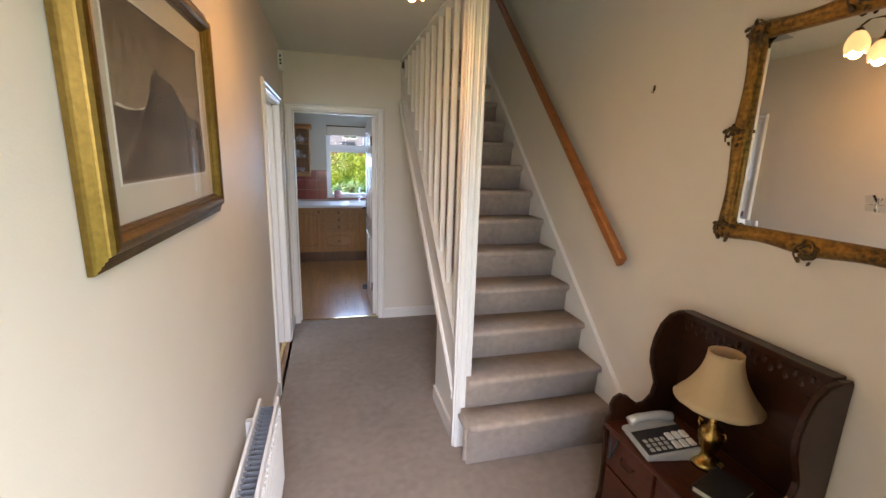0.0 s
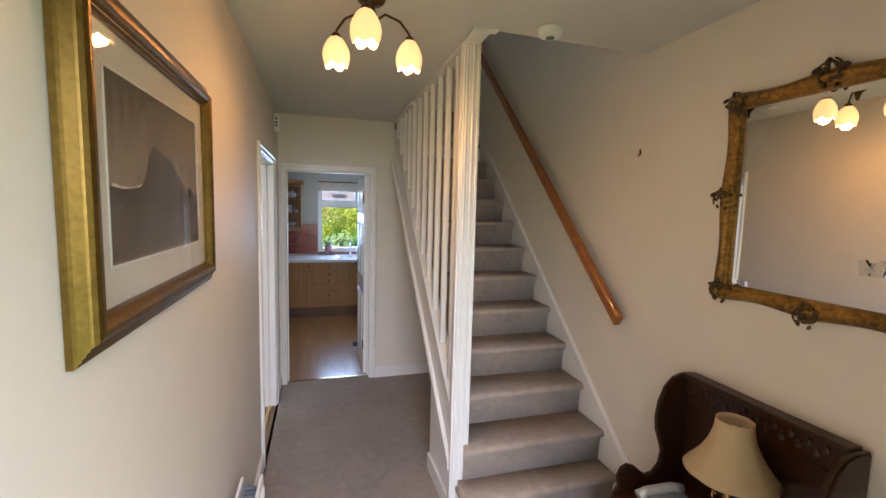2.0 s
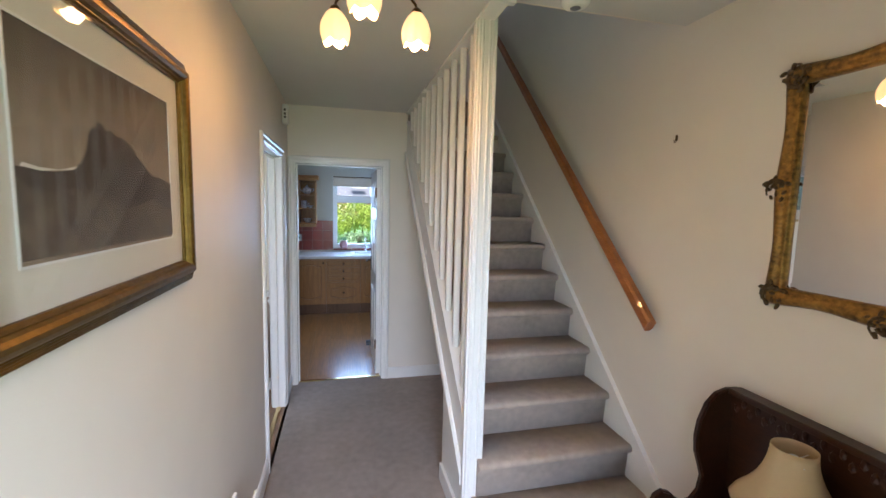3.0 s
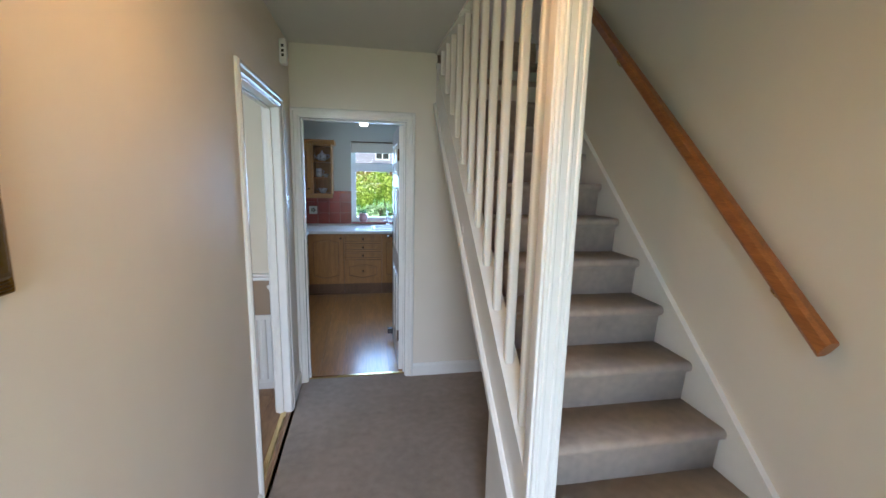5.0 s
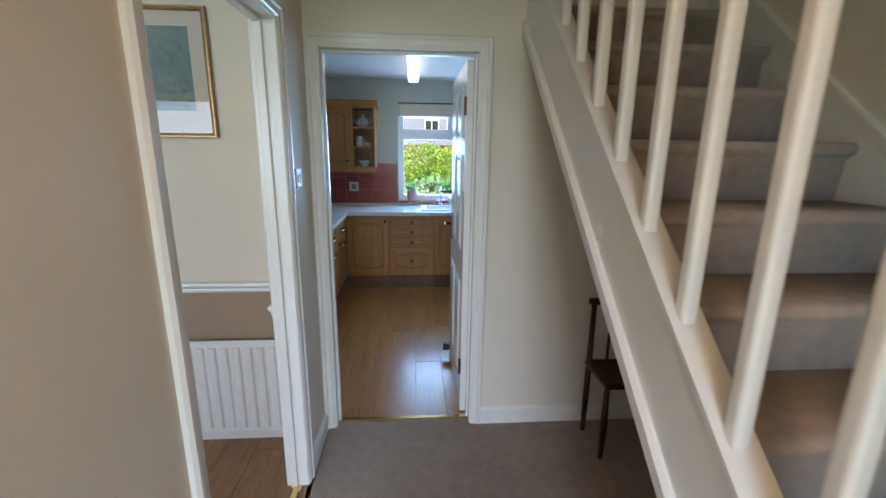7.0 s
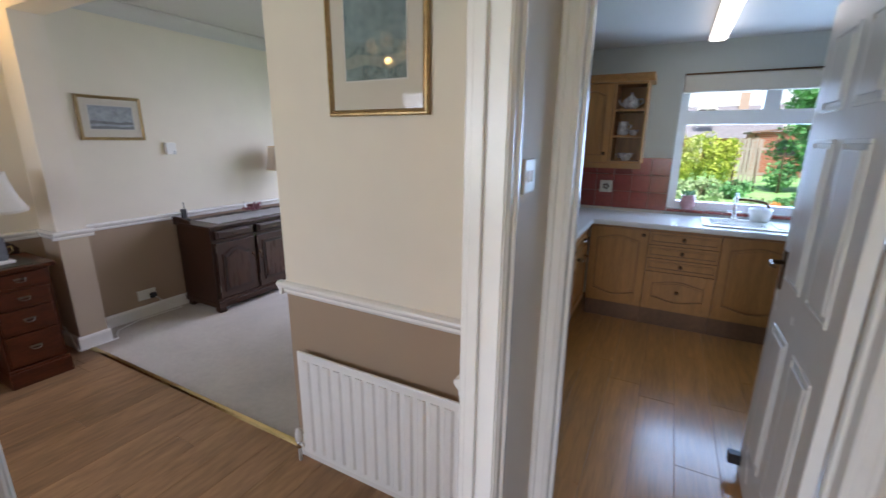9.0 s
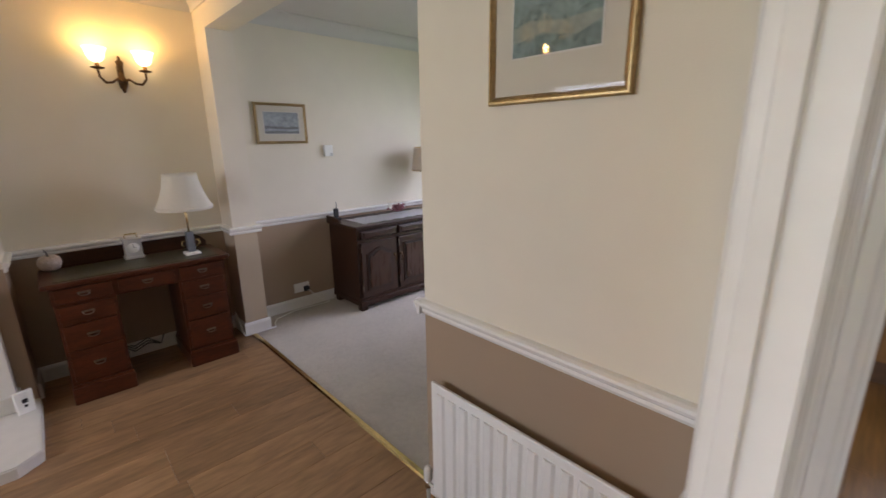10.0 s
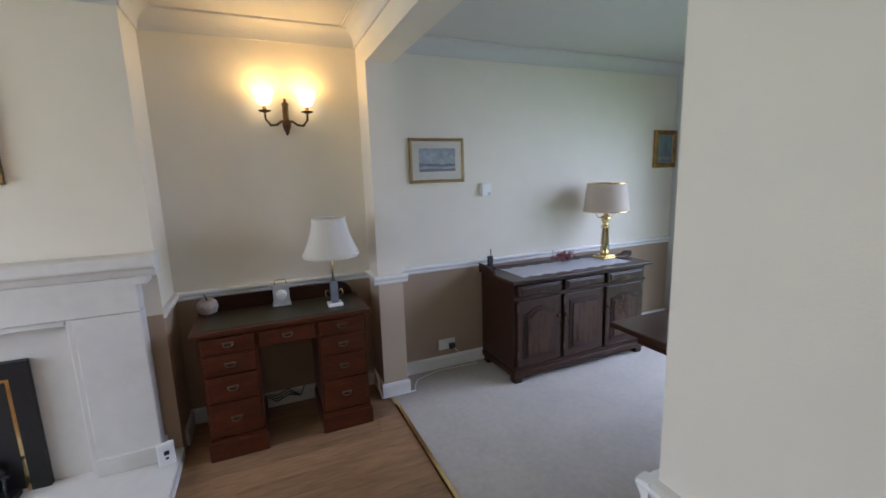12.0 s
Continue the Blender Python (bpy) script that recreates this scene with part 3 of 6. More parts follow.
M["lawn"] = mat("lawn_soil", (0.20, 0.44, 0.15), 0.95, noise_scale=1.5, amount=0.45, bump=0.6, bump_scale=60)
M["leaf"] = mat("hedge_leaf", (0.32, 0.50, 0.09), 0.55, noise_scale=4, amount=0.5, dark=(0.05, 0.12, 0.02))
M["leaf_yellow"] = mat("golden_hedge_leaf", (0.52, 0.60, 0.09), 0.55, noise_scale=3, amount=0.5, dark=(0.16, 0.28, 0.03))
M["leaf_dark"] = mat("shrub_leaf", (0.15, 0.46, 0.17), 0.55, noise_scale=4, amount=0.5, dark=(0.04, 0.15, 0.05))
M["leaf_pale"] = mat("pale_border_leaf", (0.40, 0.58, 0.33), 0.6, noise_scale=4, amount=0.5, dark=(0.11, 0.20, 0.06))
M["flower"] = mat("orange_flower", (0.60, 0.22, 0.05), 0.6, noise_scale=6, amount=0.3)
M["bark"] = mat("bark", (0.10, 0.07, 0.045), 0.9, noise_scale=8, amount=0.4, bump=0.6)
M["brick"] = mat("garden_brick", (0.40, 0.15, 0.10), 0.85, noise_scale=8, amount=0.3, random_amount=0.15, bump=0.3)
M["mortar"] = mat("mortar", (0.38, 0.30, 0.25), 0.9, noise_scale=8, amount=0.2)
M["roof_tile"] = mat("roof_tile", (0.20, 0.13, 0.11), 0.8, noise_scale=3, amount=0.3)
M["slate"] = mat("grey_slate", (0.16, 0.17, 0.19), 0.7, noise_scale=3, amount=0.3)
M["fence"] = mat("weathered_fence", (0.36, 0.34, 0.30), 0.9, noise_scale=3, amount=0.3, stretch=(4, 4, 0.4))
M["upvc"] = mat("white_upvc", (0.82, 0.83, 0.84), 0.3, noise_scale=5, amount=0.02)

bm = bmesh.new()
bmesh.ops.create_grid(bm, x_segments=80, y_segments=80, size=1)
for v in bm.verts:
    x, y = v.co.x, v.co.y
    v.co.x, v.co.y = 1.0 + math.copysign(abs(x) ** 2.2, x) * 400, 14.0 + math.copysign(abs(y) ** 2.2, y) * 400
    v.co.z = rise(v.co.x, v.co.y) if v.co.y > 7.3 else -0.16
for f in bm.faces:
    f.smooth = True
structure("ground", bm, M["lawn"], "green lawn reaching out from the house", "ground")


def leaves(bm, count, place, size, flat=0.5):
    """Many small folded leaves; place(i) gives each one's middle."""
    for i in range(count):
        c = Vector(place())
        e = Euler((random.uniform(-1.2, 1.2), random.uniform(-1.2, 1.2), random.uniform(0, 6.28)))
        s = size * random.uniform(0.6, 1.4)
        m = e.to_matrix()
        v = [bm.verts.new(c + m @ Vector(p) * s) for p in ((-0.5, 0, 0), (0, -flat * 0.5, 0.08), (0.5, 0, 0), (0, flat * 0.5, 0.08))]
        bm.faces.new(v)


def shrub(name, centre, size, count, material, label, category, leaf=0.10):
    """A bush: short stems and a crown of leaves with an uneven outline."""
    top = thing(name, (centre[0], centre[1], rise(centre[0], centre[1]) - 0.02), label, category)
    bm = bmesh.new()
    for i in range(5):
        a = random.uniform(0, 6.28)
        tube(bm, [(0, 0, 0), (0.15 * size[0] * math.cos(a), 0.15 * size[1] * math.sin(a), size[2] * 0.45), (0.35 * size[0] * math.cos(a), 0.35 * size[1] * math.sin(a), size[2] * 0.85)], [0.025, 0.018, 0.006], 5)
    part("stems", bm, M["bark"], top)
    bm = bmesh.new()
    lobes = [(random.uniform(-0.5, 0.5) * size[0], random.uniform(-0.5, 0.5) * size[1], random.uniform(0.25, 0.8) * size[2], random.uniform(0.22, 0.4)) for _ in range(10)]

    def spot():
        lx, ly, lz, lr = random.choice(lobes)
        d = Vector((random.gauss(0, 1), random.gauss(0, 1), random.gauss(0, 1))).normalized() * random.uniform(0.55, 1.0)
        return lx + d.x * lr * size[0], ly + d.y * lr * size[1], max(0.03, lz + d.z * lr * size[2])
    leaves(bm, count, spot, leaf)
    part("crown", bm, material, top)
    return top


# clipped golden hedge
hedge = thing("hedge", (0.6, 17.2, rise(0.6, 17.2) - 0.05), "tall clipped golden-green garden hedge", "hedge")
bm = bmesh.new()
for i in range(9):
    tube(bm, [(-2.2 + i * 0.55, 0, 0), (-2.2 + i * 0.55 + random.uniform(-0.1, 0.1), 0, 1.2)], [0.03, 0.012], 5)
part("stems", bm, M["bark"], hedge)
bm = bmesh.new()
core = [(random.uniform(-2.6, 1.05), random.uniform(-0.35, 0.35), random.uniform(0.35, 1.35), random.uniform(0.22, 0.36)) for _ in range(150)]


def hedge_spot():
    x, y, z, r = random.choice(core)
    d = Vector((random.gauss(0, 1), random.gauss(0, 1), random.gauss(0, 1))).normalized() * random.uniform(0.6, 1)
    return x + d.x * r, y + d.y * r, z + d.z * r


leaves(bm, 17000, hedge_spot, 0.095)
part("crown", bm, M["leaf_yellow"], hedge)
for cx, cy, s, n, mt, lb in ((-0.3, 15.2, (0.9, 0.6, 0.5), 1200, "leaf_pale", "green garden shrub below the hedge"), (0.8, 15.0, (0.8, 0.6, 0.5), 1200, "leaf_pale", "green garden shrub below the hedge"),
                             (1.6, 15.6, (0.6, 0.6, 0.55), 1000, "leaf_dark", "dark green garden shrub by the fence"),
                             (0.1, 13.6, (0.9, 0.5, 0.4), 1100, "leaf_pale", "pale leafy border plant"), (1.1, 13.4, (0.9, 0.5, 0.38), 1100, "leaf_pale", "pale leafy border plant"), (1.9, 13.7, (0.7, 0.5, 0.35), 800, "leaf_pale", "pale leafy border plant"),
                             (-0.2, 12.2, (0.5, 0.4, 0.4), 700, "leaf_yellow", "small yellow-green border plant"), (2.5, 14.2, (0.5, 0.4, 0.35), 500, "leaf_dark", "low green shrub by the shed"), (-1.2, 14.0, (1.0, 0.7, 0.8), 900, "leaf", "green leafy garden shrub"), (0.7, 11.6, (0.9, 0.5, 0.36), 1100, "leaf_pale", "pale leafy border plant"), (1.7, 12.0, (0.8, 0.5, 0.34), 900, "leaf_pale", "pale leafy border plant"), (2.5, 12.6, (0.8, 0.5, 0.34), 900, "leaf_pale", "pale leafy border plant"), (3.2, 14.6, (0.8, 0.5, 0.4), 900, "leaf_dark", "low green shrub by the shed")):
    shrub("shrub", (cx, cy), s, n, M[mt], lb, "shrub")
shrub("flower_clump", (1.95, 12.9), (0.35, 0.3, 0.40), 320, M["flower"], "clump of orange garden flowers in the border", "flowers", 0.06)
# climber-covered tree beside the shed
climber = thing("tree", (3.75, 17.6, rise(3.75, 17.6)), "bushy green tree beside the brick shed", "tree")
bm = bmesh.new()
tube(bm, [(0, 0, -0.05), (0.05, 0, 0.8), (0.0, 0.1, 1.7), (0.1, 0, 2.6)], [0.10, 0.08, 0.06, 0.03], 8)
for a in range(6):
    tube(bm, [(0, 0, 0.7 + 0.25 * a), (0.5 * math.cos(a * 1.9), 0.5 * math.sin(a * 1.9), 1.1 + 0.25 * a), (1.0 * math.cos(a * 1.9), 0.8 * math.sin(a * 1.9), 1.2 + 0.25 * a)], [0.04, 0.025, 0.008], 5)
part("trunk", bm, M["bark"], climber)
bm = bmesh.new()
tlobes = [(random.uniform(-1.0, 1.3), random.uniform(-0.7, 0.7), random.uniform(0.25, 2.9), random.uniform(0.28, 0.5)) for _ in range(70)]


def tree_spot():
    x, y, z, r = random.choice(tlobes)
    d = Vector((random.gauss(0, 1), random.gauss(0, 1), random.gauss(0, 1))).normalized() * random.uniform(0.5, 1)
    return x + d.x * r, y + d.y * r, z + d.z * r


leaves(bm, 13000, tree_spot, 0.12)
part("crown", bm, M["leaf_dark"], climber)

# brick shed
shed = thing("brick_shed", (4.0, 25.2, 0.16), "small red brick garden shed with a dark window", "shed")
bm = boxes((-1.0, -1.2, -0.2, 1.2, 1.2, 1.75))
prism(bm, [(-1.0, 1.75), (1.2, 1.75), (1.2, 1.95), (-1.0, 1.60)], "y", -1.2, 1.2)
part("wall", bm, M["mortar"], shed)
bm = bmesh.new()
for r in range(24):
    for c in range(10):
        x = -0.99 + c * 0.22 + (0.11 if r % 2 else 0)
        if not (-0.25 < x + 0.1 < 0.45 and 0.85 < r * 0.075 < 1.5):
            box(bm, x, -1.212, r * 0.075 + 0.01, min(x + 0.208, 1.2), -1.19, r * 0.075 + 0.068)
    for c in range(11):
        y = -1.19 + c * 0.22 + (0.11 if r % 2 else 0)
        box(bm, -1.012, y, r * 0.075 + 0.01, -0.99, min(y + 0.208, 1.2), r * 0.075 + 0.068)
tagged(part("brickwork", bm, M["brick"], shed), kind="stuff")
bm = bmesh.new()
prism(bm, [(-1.15, 1.74), (1.35, 2.02), (1.35, 2.09), (-1.15, 1.81)], "y", -1.35, 1.35)
part("roof", bm, M["roof_tile"], shed)
win = part("window", boxes((-0.30, -1.235, 0.85, 0.42, -1.18, 0.91), (-0.30, -1.235, 1.44, 0.42, -1.18, 1.50), (-0.30, -1.235, 0.91, -0.24, -1.18, 1.44), (0.36, -1.235, 0.91, 0.42, -1.18, 1.44)), M["bark"], shed)
part("pane", boxes((-0.24, -1.215, 0.91, 0.36, -1.205, 1.44)), M["black"], win)

# slatted fence
fence = thing("fence", (2.35, 20.0, rise(2.0, 20.0) - 0.05), "weathered pale slatted garden fence", "fence")
for i in range(7):
    bm = bmesh.new()
    box(bm, -0.42 + i * 0.115, -0.012, 0, -0.33 + i * 0.115, 0.012, 1.45 + 0.03 * (i % 2))
    part("slat", bm, M["fence"], fence)
for z in (0.3, 1.1):
    part("rail", boxes((-0.45, 0.012, z, 0.55, 0.05, z + 0.08)), M["fence"], fence)


def far_house(x, y, w, h, label, roof, turn=0):
    top = thing("house", (x, y, -0.2), label, "house", turn=turn)
    part("wall", boxes((-w / 2, -3, 0, w / 2, 3, h)), M["brick"], top)
    bm = bmesh.new()
    prism(bm, [(-3.4, h - 0.1), (0, h + 2.6), (3.4, h - 0.1)], "x", -w / 2 - 0.3, w / 2 + 0.3)
    rf = part("roof", bm, M[roof], top)
    part("chimney", boxes((w * 0.28, -0.4, h + 1.6, w * 0.28 + 0.7, 0.4, h + 3.6)), M["mortar"], rf)
    for wx in (-w * 0.3, w * 0.12):
        for wz in (0.9, 3.3):
            wd = part("window", boxes((wx - 0.7, -3.06, wz, wx + 0.7, -2.98, wz + 1.2)), M["upvc"], top)
            for px in (-0.62, 0.04):
                part("pane", boxes((wx + px, -3.075, wz + 0.1, wx + px + 0.58, -3.055, wz + 1.1)), M["black"], wd)
    return top


far_house(12.5, 40, 9, 4.0, "distant red brick house behind the garden", "roof_tile", 8)
far_house(1.0, 48, 13, 2.2, "distant brick house with a grey slate roof", "slate", -6)

# ---- kitchen ----
kw = thing("window_1", (0.185, YB + 0.06, 0.93), "white plastic framed kitchen window with top lights", "window")
kw["kind"] = "structure"
WW, WH = 1.735, 1.14
f = 0.065
part("window_frame", boxes((0, 0, 0, WW, 0.07, f), (0, 0, WH - f, WW, 0.07, WH), (0, 0, f, f, 0.07, WH - f), (WW - f, 0, f, WW, 0.07, WH - f)), M["upvc"], kw)
part("transom", boxes((f, 0, 0.728, WW - f, 0.07, 0.842)), M["upvc"], kw)
part("mullion", boxes((0.59, 0, 0.842, 0.70, 0.07, WH - f), (1.22, 0, 0.842, 1.30, 0.07, WH - f)), M["upvc"], kw)
for x0, x1, z0, z1 in ((f, WW - f, f, 0.735), (f, 0.59, 0.825, WH - f), (0.70, 1.22, 0.825, WH - f), (1.30, WW - f, 0.825, WH - f)):
    p = part("pane", boxes((x0, 0.03, z0, x1, 0.036, z1)), M["pane_glass"], kw)
    p.visible_shadow = False
bm = bmesh.new()
for i in range(12):
    box(bm, i * 0.1445 + 0.002, -0.085, -0.025, i * 0.1445 + 0.1425, 0.0, -0.002, 0.002, 1)
part("window_sill", bm, M["tile"], kw, "red tiled window sill")
blind = thing("roller_blind", (0.19, YB + 0.02, 1.915), "rolled-up cream blind at the window head", "blind")
bm = bmesh.new()
box(bm, 0, -0.03, 0, 1.725, 0.03, 0.14, 0.012)
part("roll", bm, M["mount"], blind)
part("head_rail", boxes((0, -0.035, 0.14, 1.725, 0.035, 0.152)), M["bronze"], blind)


# darker oak: the shade inside the door grooves is put into the colour
M["unit_core"] = mat("groove_shade_oak", (0.25, 0.115, 0.035), 0.5, noise_scale=4.0, amount=0.3)


def cathedral_door(name, w, h, parent, x, y, z, arch=True, axis="y", knob=None, low=False):
    """A framed oak cupboard door with a raised arched panel; its face looks along -y (or +x)."""
    bm = bmesh.new()
    rim = min(0.062, h * 0.2)
    e = 0.004
    n = 14
    rise_ = min(0.034, h * 0.10) if arch else 0

    def bow(u):
        return math.sin(math.pi * u) ** 1.6
    box(bm, e, 0, e, rim, 0.014, h - e, 0.002, 1)
    box(bm, w - rim, 0, e, w - e, 0.014, h - e, 0.002, 1)
    span = w - 2 * rim
    prism(bm, [(w - rim, h - e), (rim, h - e)] + [(rim + span * i / n, h - rim - rise_ + rise_ * bow(i / n)) for i in range(n + 1)], "y", 0, 0.014)
    if low:
        prism(bm, [(rim, e), (w - rim, e)] + [(w - rim - span * i / n, rim + rise_ - rise_ * bow(i / n)) for i in range(n + 1)], "y", 0, 0.014)
    else:
        box(bm, rim, 0, e, w - rim, 0.014, rim)
    g = min(0.011, h * 0.07)
    d = part(name, bm, M["unit_oak"], parent)
    for gi, d0, nm in ((g, 0.008, "panel_bevel"), (g * 2.2, 0.002, "raised_panel")):
        bm = bmesh.new()
        sp = span - 2 * gi
        pts = [(rim + gi + sp * (1 - i / n), h - rim - gi - rise_ + rise_ * bow(1 - i / n)) for i in range(n + 1)]
        pts += [(rim + gi + sp * i / n, rim + gi + ((rise_ - rise_ * bow(i / n)) if low else 0)) for i in range(n + 1)] if low else [(rim + gi, rim + gi), (w - rim - gi, rim + gi)]
        prism(bm, pts, "y", d0, 0.0142)
        part(nm, bm, M["unit_oak"], d)
    # darker board showing round the panel, painted shade for the groove
    part("back_board", boxes((e, 0.0135, e, w - e, 0.0195, h - e)), M["unit_core"], d, "back board darkened as painted shade in the panel grooves")
    d.matrix_basis = pose(x, y, z) if axis == "y" else pose(x, y, z, 0, 0, 90)
    bm = bmesh.new()
    kx, kz = knob or (w / 2, h / 2)
    lathe(bm, [(0.006, 0), (0.006, 0.012), (0.015, 0.018), (0.015, 0.024), (0.008, 0.030)], 12)
    bmesh.ops.rotate(bm, verts=bm.verts[:], cent=(0, 0, 0), matrix=Matrix.Rotation(radians(90), 3, "X"))
    bmesh.ops.translate(bm, verts=bm.verts[:], vec=(kx, 0.002, kz))
    k = part("knob", bm, M["bronze"], d, "small round knob")
    return d


FY = 6.545


def base_unit(x0, x1, kind):
    u = thing("base_cabinet", (x0, FY, 0), {"drawers": "honey oak kitchen drawer unit with four drawers", "door": "honey oak kitchen cabinet with an arched panel door"}[kind], "kitchen cabinet", "kitchen base units")
    w = x1 - x0
    part("body", boxes((0.001, 0.02, 0.16, w - 0.001, 0.58, 0.835)), M["unit_oak"], u)
    part("plinth", boxes((0.001, 0.07, 0.0, w - 0.001, 0.10, 0.16)), M["plinth"], u)
    if kind == "drawers":
        for z, h in ((0.715, 0.105), (0.605, 0.105), (0.495, 0.105)):
            cathedral_door("drawer_front", w, h, u, 0, 0, z, False)
        cathedral_door("drawer_front", w, 0.31, u, 0, 0, 0.18, True, low=True)
    else:
        cathedral_door("door", w, 0.645, u, 0, 0, 0.18, True, knob=(w - 0.04, 0.60), low=True)
    return u


for x0, x1, kind in ((-0.36, 0.095, "door"), (0.095, 0.59, "drawers"), (0.59, 1.09, "door"), (1.09, 1.59, "door"), (1.59, 2.09, "door")):
    base_unit(x0, x1, kind)


def side_unit(y0, y1):
    u = thing("base_cabinet", (-0.365, y0, 0), "honey oak kitchen cabinet in the side run", "kitchen cabinet", "kitchen base units")
    w = y1 - y0
    part("body", boxes((-0.58, 0.001, 0.16, -0.02, w - 0.001, 0.835)), M["unit_oak"], u)
    part("plinth", boxes((-0.10, 0.001, 0, -0.07, w - 0.001, 0.16)), M["plinth"], u)
    d = cathedral_door("door", w, 0.50, u, 0.0, 0, 0.18, True, "x", knob=(0.04, 0.46))
    dr = cathedral_door("drawer_front", w, 0.14, u, 0.0, 0, 0.685, False, "x")
    for z in (0.755, 0.60):
        bm = bmesh.new()
        tube(bm, [(0.005, w * 0.3, z), (0.03, w * 0.32, z), (0.03, w * 0.68, z), (0.005, w * 0.7, z)], 0.006)
        part("handle", bm, M["steel"], u, "bar handle")


for y0, y1 in ((4.95, 5.45), (5.45, 5.98), (5.98, 6.50)):
    side_unit(y0, y1)
wt = thing("worktop", (0, 0, 0.84), "pale speckled laminate kitchen worktop", "worktop")
bm = bmesh.new()
prism(bm, [(-0.955, 4.93), (-0.337, 4.93), (-0.337, 6.512), (2.49, 6.512), (2.49, 7.14), (-0.955, 7.14)], "z", 0, 0.04)
bmesh.ops.bevel(bm, geom=[e for e in bm.edges if abs(e.verts[0].co.z - e.verts[1].co.z) < 1e-5], offset=0.008, segments=3, affect="EDGES")
part("slab", bm, M["worktop"], wt)
part("upstand", boxes((-0.95, 7.128, 0.04, 0.18, 7.148, 0.062)), M["mount"], wt)
sink = thing("sink", (0.45, 6.62, 0.88), "white inset kitchen sink with drainer", "sink")
bm = bmesh.new()
box(bm, 0, 0, 0.0005, 0.95, 0.44, 0.012, 0.005)
part("drainer", bm, M["white_plastic"], sink)
bm = bmesh.new()
for i in range(6):
    box(bm, 0.06, 0.07 + i * 0.055, 0.012, 0.42, 0.085 + i * 0.055, 0.017, 0.002, 1)
part("ribs", bm, M["white_plastic"], sink)
part("basin_rim", boxes((0.48, 0.05, 0.012, 0.90, 0.07, 0.018), (0.48, 0.37, 0.012, 0.90, 0.39, 0.018), (0.48, 0.07, 0.012, 0.50, 0.37, 0.018), (0.88, 0.07, 0.012, 0.90, 0.37, 0.018)), M["white_plastic"], sink)
tap = thing("tap", (0.69, 7.03, 0.892), "chrome bridge kitchen tap with a long dark spout", "tap")
bm = bmesh.new()
lathe(bm, [(0.028, 0), (0.028, 0.012), (0.014, 0.02), (0.012, 0.16), (0.018, 0.17), (0.010, 0.20), (0.012, 0.215), (0.0, 0.22)], 14)
part("pillar", bm, M["steel"], tap)
bm = bmesh.new()
tube(bm, [(0, 0, 0.165), (0.06, -0.02, 0.17), (0.14, -0.05, 0.165), (0.19, -0.07, 0.155), (0.215, -0.08, 0.12)], 0.010)
part("spout", bm, M["bronze"], tap)
bm = bmesh.new()
tube(bm, [(-0.05, 0, 0.06), (0.05, 0, 0.06)], 0.010)
part("lever", bm, M["steel"], tap)


def turned(name, place, profile, material, label, category, group="", partname="body"):
    top = thing(name, place, label, category, group)
    bm = bmesh.new()
    lathe(bm, profile, 20)
    part(partname, bm, material, top)
    return top


M["pink_china"] = mat("pink_glaze", (0.55, 0.30, 0.30), 0.25, noise_scale=8, amount=0.2)
M["china"] = mat("blue_white_china", (0.74, 0.72, 0.70), 0.15, noise_scale=38, amount=0.5, dark=(0.20, 0.16, 0.16), detail=1.5)
pot = turned("plant_pot", (0.35, YB + 0.005, 0.93), [(0.045, 0), (0.06, 0.04), (0.062, 0.09), (0.052, 0.115), (0.056, 0.125), (0.050, 0.125), (0.045, 0.10), (0, 0.095)], M["pink_china"], "pink glazed pot on the window sill", "pot")
bm = bmesh.new()
leaves(bm, 40, lambda: (random.gauss(0, 0.02), random.gauss(0, 0.02), 0.13 + random.uniform(0, 0.03)), 0.04)
part("plant", bm, M["leaf_dark"], pot)
turned("washing_up_bowl", (0.86, 7.0, 0.895), [(0.06, 0), (0.075, 0.05), (0.082, 0.10), (0.074, 0.10), (0.068, 0.05), (0, 0.01)], M["white_plastic"], "white plastic tub beside the tap", "tub")
soap = turned("soap_bottle", (1.12, 7.02, 0.893), [(0.03, 0), (0.032, 0.02), (0.032, 0.10), (0.012, 0.13), (0.012, 0.15)], mat("aqua_soap", (0.30, 0.62, 0.60), 0.2), "pale aqua pump bottle of washing-up soap", "bottle")
bm = bmesh.new()
tube(bm, [(0, 0, 0.15), (0, 0, 0.18), (0.03, 0, 0.18)], 0.006)
part("pump", bm, M["white_plastic"], soap)

# wall cabinets with an open china shelf
wc = thing("wall_cabinet", (-0.66, 6.84, 1.33), "honey oak wall cabinet with a panelled door", "kitchen cabinet")
part("body", boxes((0, 0.02, 0, 0.345, 0.305, 0.66)), M["unit_oak"], wc)
cathedral_door("door", 0.345, 0.66, wc, 0, 0, 0, True, knob=(0.30, 0.08))
osu = thing("open_shelf_unit", (-0.315, 6.84, 1.33), "open oak shelf unit holding patterned china", "shelf unit")
part("side", boxes((0, 0, 0, 0.018, 0.305, 0.66)), M["unit_oak"], osu)
part("side", boxes((0.242, 0, 0, 0.26, 0.305, 0.66)), M["unit_oak"], osu)
part("back", boxes((0.018, 0.29, 0, 0.242, 0.305, 0.66)), M["unit_oak"], osu)
for z in (0, 0.215, 0.43, 0.642):
    part("shelf", boxes((0.018, 0.004, z, 0.242, 0.29, z + 0.018)), M["unit_oak"], osu)
cor = thing("cornice", (-0.68, 6.80, 1.99), "moulded oak cornice above the wall cabinets", "cornice")
bm = bmesh.new()
prism(bm, [(0.04, 0), (0.02, 0.0), (0.015, 0.02), (-0.02, 0.05), (-0.02, 0.06), (0.04, 0.06)], "x", 0, 0.66)
